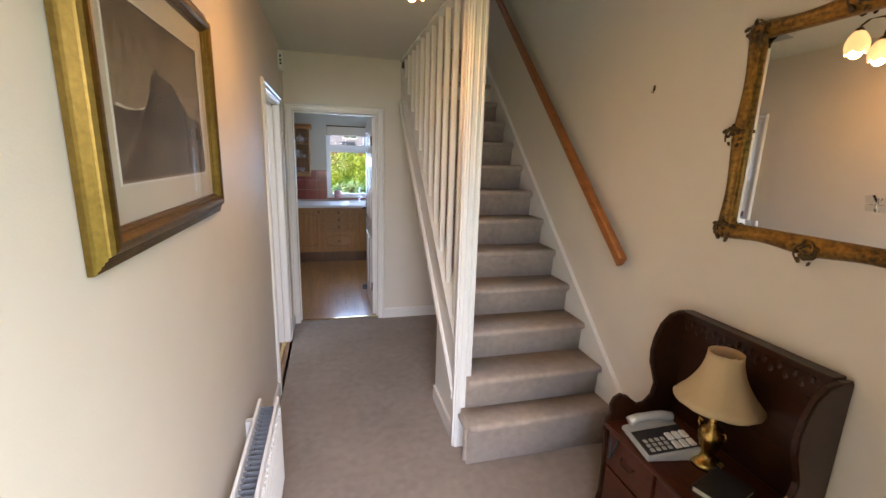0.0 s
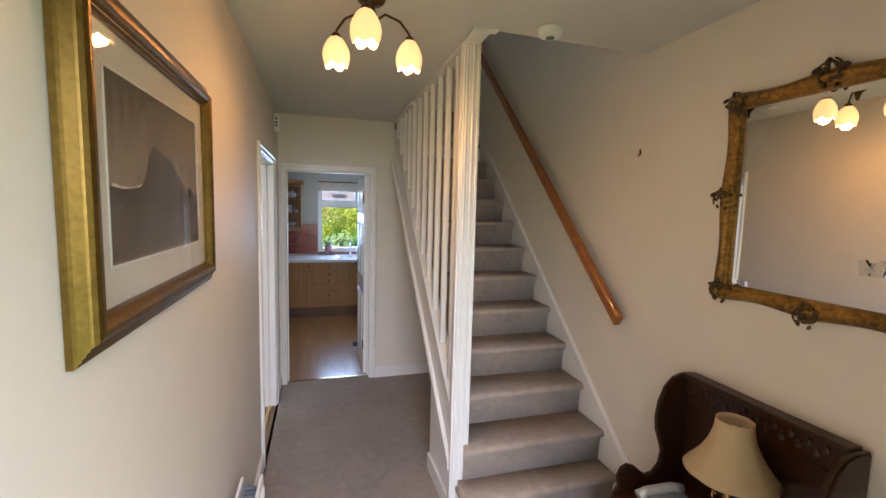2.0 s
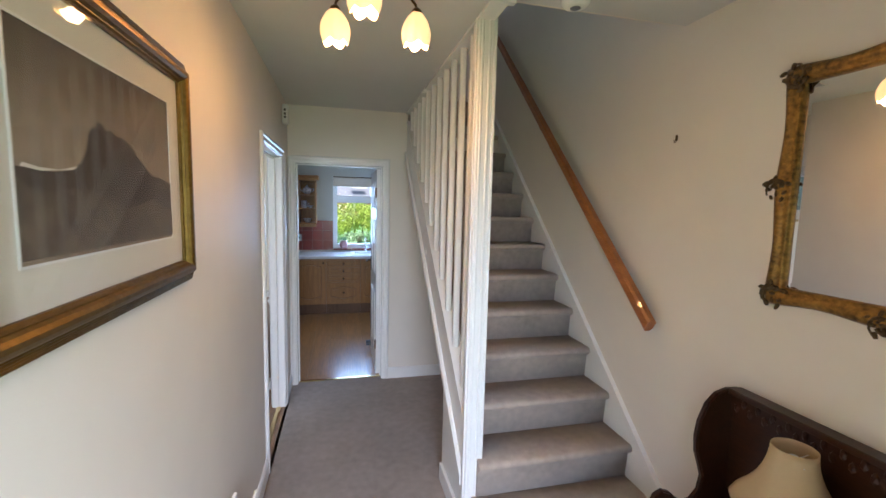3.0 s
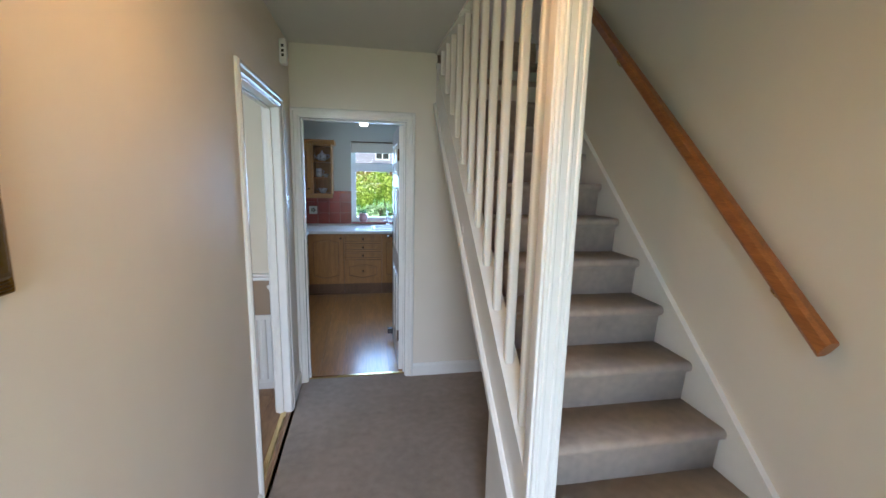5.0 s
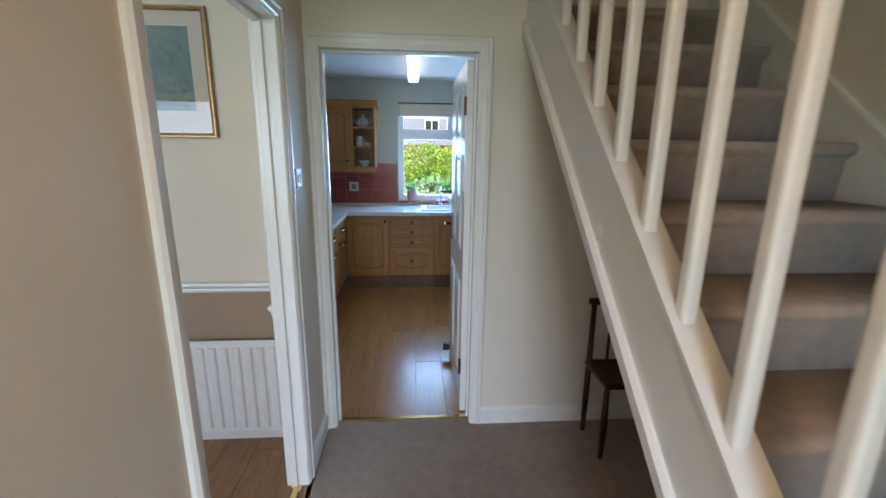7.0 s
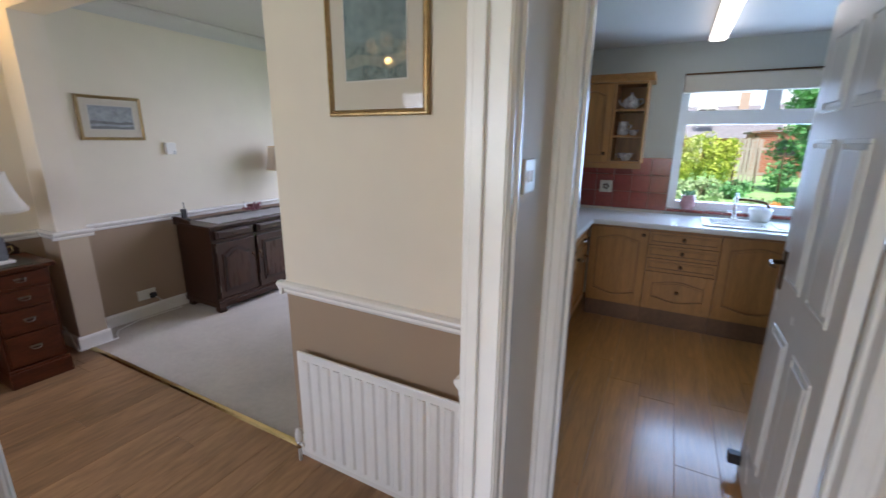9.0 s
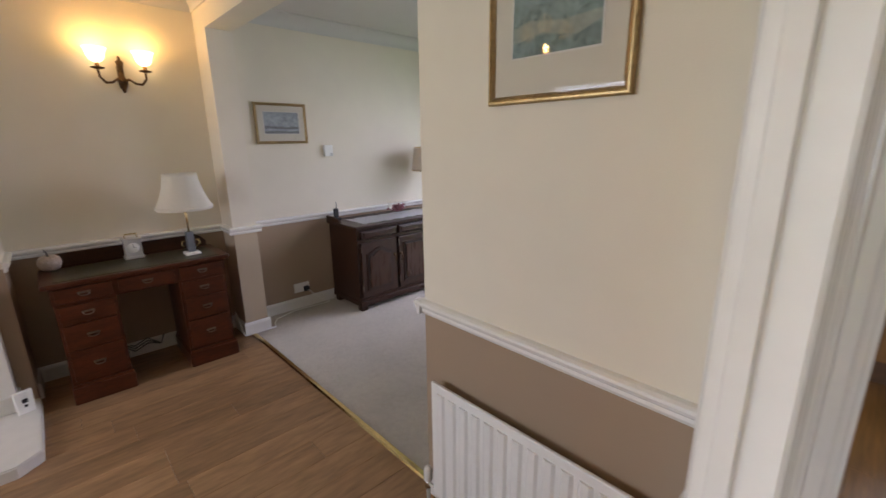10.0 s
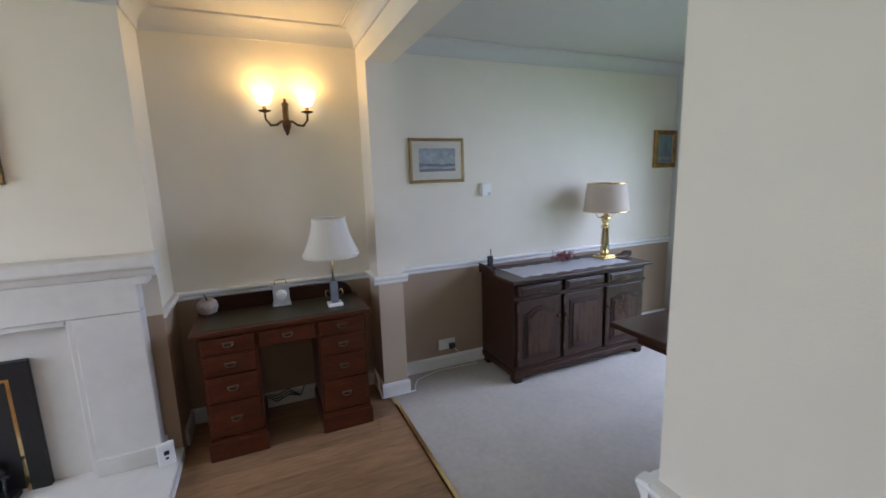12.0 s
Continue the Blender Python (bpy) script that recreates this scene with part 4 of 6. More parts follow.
part("front", bm, M["unit_oak"], cor)
part("top", boxes((0, 0.04, 0.002, 0.66, 0.345, 0.06)), M["unit_oak"], cor)
pel = thing("light_pelmet", (-0.68, 6.815, 1.285), "oak pelmet strip below the wall cabinets", "pelmet")
part("strip", boxes((0, 0, 0, 0.63, 0.02, 0.044)), M["unit_oak"], pel)


def teapot(x, z):
    t = turned("teapot", (x, 6.95, z), [(0.035, 0), (0.06, 0.02), (0.07, 0.05), (0.058, 0.085), (0.03, 0.098), (0.03, 0.105), (0.012, 0.118), (0.008, 0.125), (0.012, 0.135), (0, 0.14)], M["china"], "patterned china teapot on the open shelf", "teapot")
    bm = bmesh.new()
    tube(bm, [(-0.06, 0, 0.035), (-0.085, 0, 0.05), (-0.10, 0, 0.085)], [0.014, 0.010, 0.007])
    part("spout", bm, M["china"], t)
    bm = bmesh.new()
    tube(bm, [(0.055, 0, 0.08), (0.088, 0, 0.085), (0.095, 0, 0.055), (0.062, 0, 0.03)], 0.006)
    part("handle", bm, M["china"], t)


teapot(-0.19, 1.778)
jug = turned("jug", (-0.235, 6.94, 1.563), [(0.035, 0), (0.045, 0.02), (0.042, 0.07), (0.036, 0.10), (0.044, 0.115), (0.038, 0.115), (0.03, 0.09), (0, 0.08)], M["china"], "tall patterned china jug on the open shelf", "jug")
bm = bmesh.new()
tube(bm, [(0.04, 0, 0.095), (0.07, 0, 0.08), (0.042, 0, 0.03)], 0.005)
part("handle", bm, M["china"], jug)
for x, z, r in ((-0.145, 1.563, 0.042), (-0.185, 1.348, 0.06)):
    cup = turned("cup", (x, 6.93, z), [(r * 0.5, 0), (r * 0.55, 0.008), (r * 0.9, r * 0.7), (r, r * 1.1), (r * 0.93, r * 1.1), (r * 0.8, r * 0.6), (0, 0.012)], M["china"], "patterned china cup on the open shelf", "cup")
    bm = bmesh.new()
    tube(bm, [(-r * 0.9, 0, r), (-r * 1.4, 0, r * 0.9), (-r * 0.8, 0, r * 0.4)], 0.004)
    part("handle", bm, M["china"], cup)

# wall socket tile
dt = thing("picture_tile", (-0.345, 7.128, 1.10), "small pale decorated wall tile", "tile")
part("plate", boxes((-0.055, 0, -0.055, 0.055, 0.010, 0.055)), M["mount"], dt)
bm = bmesh.new()
for i in range(5):
    lathe(bm, [(0.012, 0), (0.008, 0.002)], 8, (0.02 * math.cos(i * 1.25), 0.02 * math.sin(i * 1.25), 0))
bmesh.ops.rotate(bm, verts=bm.verts[:], cent=(0, 0, 0), matrix=Matrix.Rotation(radians(90), 3, "X"))
part("flower_motif", bm, M["bronze"], dt)

# fluorescent ceiling light
M["tube_glow"] = mat("lit_diffuser", (0.9, 0.9, 0.88), 0.4, glow=(1.0, 0.97, 0.88), glow_strength=1.7)
cl = thing("ceiling_light", (0.37, 6.07, 2.315), "lit fluorescent batten light on the kitchen ceiling", "ceiling light")
part("tray", boxes((-0.05, -0.78, -0.03, 0.05, 0.78, 0)), M["white_plastic"], cl)
bm = bmesh.new()
box(bm, -0.055, -0.76, -0.075, 0.055, 0.76, -0.03, 0.015)
part("diffuser", bm, M["tube_glow"], cl)


def panel_door(width, height, thick):
    """A six-panel moulded door leaf; its hinge edge on its own z axis, leaf along +x."""
    bm = bmesh.new()
    box(bm, 0, 0, 0.006, width, thick, height, 0.003)
    return bm


kd = thing("door_1", (K1 - 0.006, YK + 0.105, 0.0), "white six-panel moulded kitchen door standing open", "door", turn=90.0)
kd["kind"] = "structure"
DW, DT = 0.735, 0.038
part("leaf", panel_door(DW, 1.985, DT), M["gloss"], kd)
sw, mid = 0.105, 0.09
pw = (DW - 2 * sw - mid) / 2
for z0, z1 in ((0.22, 0.80), (0.98, 1.52), (1.61, 1.87)):
    for x0 in (sw, sw + pw + mid):
        for face in (0, 1):
            bm = bmesh.new()
            y = DT if face else 0
            s = 1 if face else -1
            for inset, a, b in ((0.0, -0.001, 0.006), (0.030, -0.001, 0.009)):
                if inset == 0:
                    for bb in ((x0, z0, x0 + pw, z0 + 0.014), (x0, z1 - 0.014, x0 + pw, z1), (x0, z0 + 0.014, x0 + 0.014, z1 - 0.014), (x0 + pw - 0.014, z0 + 0.014, x0 + pw, z1 - 0.014)):
                        box(bm, bb[0], y + s * a, bb[1], bb[2], y + s * b, bb[3], 0.003)
                else:
                    box(bm, x0 + inset, y + s * a, z0 + inset, x0 + pw - inset, y + s * b, z1 - inset, 0.004)
            part("panel", bm, M["gloss"], kd)
for y, s in ((DT, 1), (0, -1)):
    bm = bmesh.new()
    box(bm, DW - 0.075, y, 0.93, DW - 0.035, y + s * 0.006, 1.09, 0.002, 1)
    tube(bm, [(DW - 0.055, y + s * 0.004, 1.04), (DW - 0.055, y + s * 0.045, 1.04), (DW - 0.10, y + s * 0.05, 1.035), (DW - 0.15, y + s * 0.048, 1.042)], [0.010, 0.009, 0.008, 0.007])
    part("door_handle", bm, M["bronze"], kd, "dark antique lever handle")
for z in (0.26, 1.72):
    part("hinge", boxes((-0.008, DT - 0.002, z, 0.006, DT + 0.012, z + 0.09)), M["bronze"], kd, "dark brass butt hinge")
stopper = part("door_stop", boxes((DW - 0.05, DT + 0.0, 0.06, DW - 0.01, DT + 0.05, 0.11)), M["black"], kd)

# ---- hall things ----


def mitred(bm, w, h, profile):
    """A mitred frame round a w x h rectangle standing in x, z; profile of inset from the outer edge and height towards -y."""
    rings = []
    for u, d in profile:
        rings.append([bm.verts.new(p) for p in ((u, -d, u), (w - u, -d, u), (w - u, -d, h - u), (u, -d, h - u))])
    n = len(rings)
    for i in range(n):
        a, b = rings[i], rings[(i + 1) % n]
        for k in range(4):
            bm.faces.new((a[k], a[(k + 1) % 4], b[(k + 1) % 4], b[k]))


def picture(m, w, h, profile, frame_mat, border, label, bottom=None, thing_name="picture"):
    """A glazed picture: frame, backing, mount and print; returns the thing and the print's rectangle."""
    top = thing(thing_name, (0, 0, 0), label, "picture")
    top.matrix_basis = m
    fw = max(u for u, d in profile)
    bm = bmesh.new()
    mitred(bm, w, h, profile)
    part("frame", bm, frame_mat, top)
    part("mount", boxes((fw - 0.004, -0.010, fw - 0.004, w - fw + 0.004, -0.002, h - fw + 0.004)), M["mount"], top, "cream card mount")
    x0, z0, x1, z1 = fw + border, fw + (bottom or border), w - fw - border, h - fw - border
    bm = bmesh.new()
    mitred(bm, x1 - x0 + 0.03, z1 - z0 + 0.03, [(0.011, 0), (0.011, 0.0022), (0.015, 0.0022), (0.015, 0)])
    bmesh.ops.translate(bm, verts=bm.verts[:], vec=(x0 - 0.015, -0.010, z0 - 0.015))
    part("mount_line", bm, M["stone"], top)
    g = part("glass", boxes((fw - 0.004, -0.0165, fw - 0.004, w - fw + 0.004, -0.0145, h - fw + 0.004)), M["window_glass"], top)
    g.visible_shadow = False
    return top, (x0, z0, x1, z1)


def flat(parent, name, outline, depth, material, label=""):
    bm = bmesh.new()
    prism(bm, outline, "y", -depth, -depth + 0.0006)
    return part(name, bm, material, parent, label)


M["sepia"] = mat("sepia_print", (0.25, 0.185, 0.125), 0.8, noise_scale=4.5, amount=0.3)
M["sepia_dark"] = mat("sepia_print_dark", (0.06, 0.042, 0.03), 0.8, noise_scale=5, amount=0.4)
M["sepia_mid"] = mat("sepia_print_mid", (0.11, 0.08, 0.055), 0.8, noise_scale=6, amount=0.5)
M["sepia_pale"] = mat("sepia_print_pale", (0.62, 0.55, 0.46), 0.8, noise_scale=8, amount=0.2)
# the sky of the print darkens towards its upper edge
_nt = M["sepia"].node_tree
_b = _nt.nodes["Principled BSDF"]
_old = _b.inputs["Base Color"].links[0].from_socket
_tc, _sx, _mr, _mx, _no, _ad = (_nt.nodes.new("ShaderNode" + k) for k in ("TexCoord", "SeparateXYZ", "MapRange", "Mix", "TexNoise", "Math"))
_mx.data_type, _ad.operation = "RGBA", "MULTIPLY_ADD"
_no.inputs["Scale"].default_value, _ad.inputs[1].default_value = 5.0, 0.25
_mr.inputs["From Min"].default_value, _mr.inputs["From Max"].default_value = 0.44, 0.62
_nt.links.new(_tc.outputs["Object"], _sx.inputs[0])
_nt.links.new(_tc.outputs["Object"], _no.inputs["Vector"])
_nt.links.new(_no.outputs["Fac"], _ad.inputs[0])
_nt.links.new(_sx.outputs["Z"], _ad.inputs[2])
_nt.links.new(_ad.outputs[0], _mr.inputs["Value"])
_nt.links.new(_mr.outputs[0], _mx.inputs["Factor"])
_nt.links.new(_old, _mx.inputs["A"])
_mx.inputs["B"].default_value = (0.075, 0.055, 0.036, 1)
_nt.links.new(_mx.outputs["Result"], _b.inputs["Base Color"])
GILT = [(0, 0), (0, 0.010), (0.003, 0.014), (0.006, 0.012), (0.009, 0.017), (0.012, 0.015), (0.015, 0.020), (0.018, 0.018), (0.021, 0.023), (0.024, 0.021), (0.026, 0.026), (0.031, 0.032), (0.038, 0.036), (0.046, 0.036), (0.053, 0.031), (0.057, 0.024), (0.059, 0.024), (0.062, 0.018), (0.066, 0.016), (0.066, 0)]
PW, PH = 0.81, 0.614
pic, (x0, z0, x1, z1) = picture(pose(XL + 0.002, 0.815, 1.436, 0, 0, 90), PW, PH, GILT, M["gold"], 0.068, "large gilt framed sepia print of a castle rock", 0.072)
flat(pic, "print", [(x0, z0), (x1, z0), (x1, z1), (x0, z1)], 0.0105, M["sepia"], "brown toned print")
ww, hh = x1 - x0, z1 - z0
pts = [(0, 0.41)]
for u, v in ((0.08, 0.405), (0.16, 0.40), (0.24, 0.42), (0.29, 0.46), (0.325, 0.53), (0.34, 0.61), (0.36, 0.65), (0.385, 0.655), (0.395, 0.69), (0.43, 0.685), (0.44, 0.655), (0.48, 0.665), (0.52, 0.635), (0.56, 0.645), (0.62, 0.61), (0.67, 0.55), (0.73, 0.50), (0.80, 0.44), (0.90, 0.43), (1, 0.40), (1, 0.02), (0, 0.02)):
    pts.append((u, v))
flat(pic, "rock", [(x0 + u * ww, z0 + v * hh) for u, v in pts], 0.0115, M["sepia_dark"])
flat(pic, "foreground", [(x0 + u * ww, z0 + v * hh) for u, v in ((0, 0.02), (1, 0.02), (1, 0.20), (0.8, 0.28), (0.55, 0.22), (0.3, 0.34), (0.1, 0.30), (0, 0.36))], 0.0123, M["sepia_mid"])
flat(pic, "cloud_streak", [(x0 + u * ww, z0 + v * hh) for u, v in ((0.02, 0.412), (0.10, 0.400), (0.24, 0.418), (0.27, 0.44), (0.18, 0.412), (0.09, 0.415), (0.03, 0.428))], 0.0123, M["sepia_pale"])


def radiator(m, width, height, label, plates=1, gap=0.07, columns=24, z0=0.12):
    """A pressed steel panel radiator, flat along its own x, standing off the wall at y=0 towards -y."""
    top = thing("radiator", (0, 0, 0), label, "radiator")
    top.matrix_basis = m
    for k in range(plates):
        y = -0.04 - k * gap
        bm = bmesh.new()
        box(bm, 0, y - 0.014, z0, width, y, z0 + height, 0.005)
        part("plate", bm, M["radiator"], top)
        bm = bmesh.new()
        pitch = (width - 0.05) / columns
        for i in range(columns):
            x = 0.025 + pitch * (i + 0.5)
            s = -1
            prism(bm, [(x - pitch * 0.40, y - 0.013), (x - pitch * 0.20, y - 0.022), (x + pitch * 0.20, y - 0.022), (x + pitch * 0.40, y - 0.013)], "z", z0 + 0.03, z0 + height - 0.035)
        part("ribs", bm, M["radiator"], top)
    if plates > 1:
        bm = bmesh.new()
        n = int(width / 0.03)
        for i in range(n):
            x = 0.02 + i * (width - 0.04) / n
            box(bm, x, -0.04 - gap + 0.002, z0 + 0.05, x + 0.002, -0.056, z0 + height - 0.02)
            box(bm, x + 0.002, -0.075, z0 + 0.05, x + 0.015, -0.073, z0 + height - 0.02)
        part("convector_grille", bm, M["slate"], top, "grey convector fins")
    for x in (0.1, width - 0.1):
        part("bracket", boxes((x, -0.042, z0 + 0.05, x + 0.03, 0, z0 + height - 0.05)), M["radiator"], top)
    bm = bmesh.new()
    tube(bm, [(-0.035, -0.05, 0.004), (-0.035, -0.05, z0 + 0.03), (0.0, -0.05, z0 + 0.03)], 0.008)
    part("pipe", bm, M["white_plastic"], top)
    bm = bmesh.new()
    lathe(bm, [(0.011, 0), (0.018, 0.006), (0.018, 0.05), (0.014, 0.065), (0, 0.068)], 14, (-0.035, -0.05, z0 + 0.04))
    part("valve", bm, M["white_plastic"], top, "white radiator valve")
    bm = bmesh.new()
    lathe(bm, [(0.013, 0), (0.013, 0.035)], 12, (-0.035, -0.05, z0 + 0.008))
    part("valve_body", bm, M["steel"], top)
    return top


radiator(pose(XL, 0.975, 0, 0, 0, 90), 0.93, 0.44, "white double panel radiator low on the hall wall", 2, 0.075, 28, 0.11)

# gilt mirror with carved corners
MW, MH = 0.70, 0.80
mirror = thing("mirror", (XR, 0.74, 1.359), "ornate antique gilt framed wall mirror", "mirror", turn=-90)
mirror.matrix_basis = pose(XR, 1.415, 1.359, 0, 0, -90)
bm = bmesh.new()
prof = [(0, 0), (0, 0.012), (0.008, 0.026), (0.022, 0.034), (0.036, 0.030), (0.044, 0.020), (0.050, 0.026), (0.056, 0.022), (0.060, 0.010), (0.060, 0)]
NS = 20
rings = []
for u, d in prof:
    ring = []
    def wave(t):
        return -0.007 * math.cos(t * math.tau * 2) * max(0, 1 - u / 0.05)
    for i in range(NS):
        t = i / NS
        ring.append((u + (MW - 2 * u) * t, -d, u + wave(t)))
    for i in range(NS):
        t = i / NS
        ring.append((MW - u - wave(t), -d, u + (MH - 2 * u) * t))
    for i in range(NS):
        t = i / NS
        ring.append((MW - u - (MW - 2 * u) * t, -d, MH - u - wave(t)))
    for i in range(NS):
        t = i / NS
        ring.append((u + wave(t), -d, MH - u - (MH - 2 * u) * t))
    rings.append([bm.verts.new(p) for p in ring])
for a, b in zip(rings, rings[1:]):
    for k in range(4 * NS):
        f = bm.faces.new((a[k], a[(k + 1) % (4 * NS)], b[(k + 1) % (4 * NS)], b[k]))
        f.smooth = True
part("frame", bm, M["old_gold"], mirror)


def scroll(bm, cx, cz, size, rng):
    """A carved acorn-leaf cluster: overlapping rounded lobes and curls."""
    for i in range(11):
        a = i * 2.4
        r = size * 0.24 * math.sqrt(i)
        s = size * rng.uniform(0.16, 0.28)
        bmesh.ops.create_icosphere(bm, subdivisions=1, radius=s, matrix=Matrix.LocRotScale((cx + r * math.cos(a), -0.030, cz + r * math.sin(a)), Euler((0, a, 0)), (1.0, 0.55, 0.6)))
    for k in range(3):
        a0 = rng.uniform(0, 6.28)
        tube(bm, [(cx + size * (0.3 + 0.08 * j) * math.cos(a0 + j * 0.55), -0.032, cz + size * (0.3 + 0.08 * j) * math.sin(a0 + j * 0.55)) for j in range(6)], [size * 0.12 * (1 - j * 0.12) for j in range(6)], 6)


M["carving"] = mat("dark_gilt_carving", (0.16, 0.10, 0.04), 0.5, metal=0.6, noise_scale=30, amount=0.6, dark=(0.03, 0.022, 0.012), bump=0.8, bump_scale=160)
rng = random.Random(4)
for cx, cz, s in ((0.035, 0.035, 0.062), (MW - 0.035, 0.035, 0.062), (0.035, MH - 0.035, 0.062), (MW - 0.035, MH - 0.035, 0.062), (MW / 2, 0.01, 0.058), (MW / 2, MH - 0.01, 0.062), (0.012, MH / 2, 0.058), (MW - 0.012, MH / 2, 0.058)):
    bm = bmesh.new()
    scroll(bm, cx, cz, s, rng)
    part("carved_ornament", bm, M["carving"], mirror, "dark carved leaf ornament", True)
bm = bmesh.new()
a = [bm.verts.new(p) for p in ((0.058, -0.008, 0.058), (MW - 0.058, -0.008, 0.058), (MW - 0.058, -0.008, MH - 0.058), (0.058, -0.008, MH - 0.058))]
b = [bm.verts.new(p) for p in ((0.082, -0.0105, 0.082), (MW - 0.082, -0.0105, 0.082), (MW - 0.082, -0.0105, MH - 0.082), (0.082, -0.0105, MH - 0.082))]
for k in range(4):
    bm.faces.new((a[k], a[(k + 1) % 4], b[(k + 1) % 4], b[k]))
bm.faces.new(b)
part("mirror_glass", bm, M["mirror"], mirror, "bevelled mirror glass")
butterfly = thing("butterfly_ornament", (XR - 0.014, 0.91, 1.541), "small silver butterfly ornament on the mirror", "ornament", turn=-90)
for s in (-1, 1):
    bm = bmesh.new()
    for pts in (((0, 0), (s * 0.018, 0.030), (s * 0.034, 0.026), (s * 0.030, 0.006)), ((0, 0), (s * 0.030, 0.002), (s * 0.026, -0.020), (s * 0.008, -0.018))):
        prism(bm, [(x, z) for x, z in pts], "y", -0.004, -0.002)
    part("wing", bm, M["steel"], butterfly)
bm = bmesh.new()
tube(bm, [(0, -0.004, -0.02), (0, -0.005, 0), (0, -0.004, 0.022)], [0.002, 0.004, 0.002], 6)
part("body", bm, M["steel"], butterfly)

# telephone settle
settle = thing("settle", (0, 0.072, 0), "dark mahogany telephone settle with winged shaped sides", "bench")
side = [(1.795, 0), (1.795, 1.0), (1.74, 1.003), (1.69, 0.99), (1.65, 0.95), (1.622, 0.885), (1.612, 0.82), (1.618, 0.76), (1.64, 0.70), (1.655, 0.655), (1.645, 0.60), (1.615, 0.568), (1.58, 0.562), (1.545, 0.585), (1.515, 0.612), (1.48, 0.625), (1.448, 0.61), (1.432, 0.575), (1.438, 0.53), (1.418, 0.50), (1.412, 0.46), (1.425, 0.40), (1.43, 0.12), (1.41, 0.03), (1.41, 0), (1.50, 0), (1.50, 0.05), (1.70, 0.05), (1.70, 0)]
for y0, y1 in ((1.405, 1.43), (0.785, 0.81)):
    bm = bmesh.new()
    prism(bm, side, "y", y0, y1)
    bmesh.ops.bevel(bm, geom=[e for e in bm.edges if abs(e.verts[0].co.y - e.verts[1].co.y) < 1e-5], offset=0.006, segments=2, affect="EDGES")
    part("side_panel", bm, M["mahogany"], settle)
part("back_panel", boxes((1.768, 0.81, 0.10, 1.79, 1.405, 0.975)), M["mahogany"], settle)
bm = bmesh.new()
box(bm, 1.735, 0.81, 0.985, 1.795, 1.405, 1.008, 0.004)
part("top_rail", bm, M["mahogany"], settle)
bm = bmesh.new()
box(bm, 1.758, 0.81, 0.915, 1.769, 1.405, 0.985)
for i in range(22):
    y = 0.825 + i * 0.0265
    bmesh.ops.create_icosphere(bm, subdivisions=1, radius=0.013, matrix=Matrix.LocRotScale((1.757, y, 0.950 + 0.012 * (-1) ** i), None, (0.5, 0.9, 1.5)))
part("carved_frieze", bm, M["mahogany"], settle, "carved frieze under the top rail")
bm = bmesh.new()
box(bm, 1.405, 0.81, 0.478, 1.768, 1.405, 0.50, 0.006)
part("seat", bm, M["desk_wood"], settle, "red-brown seat board")
part("chest", boxes((1.44, 0.81, 0.07, 1.768, 1.405, 0.478)), M["mahogany"], settle)
for y0, y1 in ((0.825, 1.10), (1.115, 1.39)):
    bm = bmesh.new()
    box(bm, 1.424, y0, 0.30, 1.441, y1, 0.465, 0.004)
    d = part("drawer", bm, M["desk_wood"], settle)
    bm = bmesh.new()
    tube(bm, [(1.424, (y0 + y1) / 2 - 0.04, 0.40), (1.412, (y0 + y1) / 2 - 0.03, 0.375), (1.412, (y0 + y1) / 2 + 0.03, 0.375), (1.424, (y0 + y1) / 2 + 0.04, 0.40)], 0.004)
    part("drawer_pull", bm, M["bronze"], d)
    part("panel", boxes((1.428, y0, 0.09, 1.441, y1, 0.285)), M["desk_wood"], settle)
bm = bmesh.new()
tube(bm, [(1.425, 1.30, 0.46), (1.412, 1.30, 0.42), (1.405, 1.31, 0.37), (1.412, 1.33, 0.35), (1.425, 1.34, 0.37), (1.425, 1.345, 0.44)], 0.006)
cord = thing("phone_cord", (0, 0.10, 0), "black looped telephone cord over the seat edge", "cord")
part("loop", bm, M["black"], cord)


def bell_shade(bm, r0, r1, z0, z1, flare=1.8, seg=32, scallop=0.0, panels=0):
    """A thin-walled lampshade, wide at z0 and narrow at z1."""
    n = 10
    outer = []
    for j in range(n + 1):
        t = j / n
        r = r0 + (r1 - r0) * (1 - (1 - t) ** flare)
        ring = []
        for i in range(seg):
            a = math.tau * i / seg
            rr = r * (1 + (scallop * abs(math.cos(a * panels / 2)) if panels else 0))
            dz = -0.006 * abs(math.sin(a * panels / 2)) * (1 - t) if panels else 0
            ring.append((rr * math.cos(a), rr * math.sin(a), z0 + (z1 - z0) * t + dz))
        outer.append(ring)
    for inset in (0.0, 0.0025):
        rings = [[bm.verts.new((x * (1 - inset / max(0.01, math.hypot(x, y))), y * (1 - inset / max(0.01, math.hypot(x, y))), z)) for x, y, z in ring] for ring in outer]
        for a, b in zip(rings, rings[1:]):
            for i in range(seg):
                f = bm.faces.new((a[i], a[(i + 1) % seg], b[(i + 1) % seg], b[i]))
                f.smooth = True
        if inset == 0:
            keep = rings
        else:
            for a, b in ((keep[0], rings[0]), (keep[-1], rings[-1])):
                for i in range(seg):
                    bm.faces.new((a[i], a[(i + 1) % seg], b[(i + 1) % seg], b[i]))


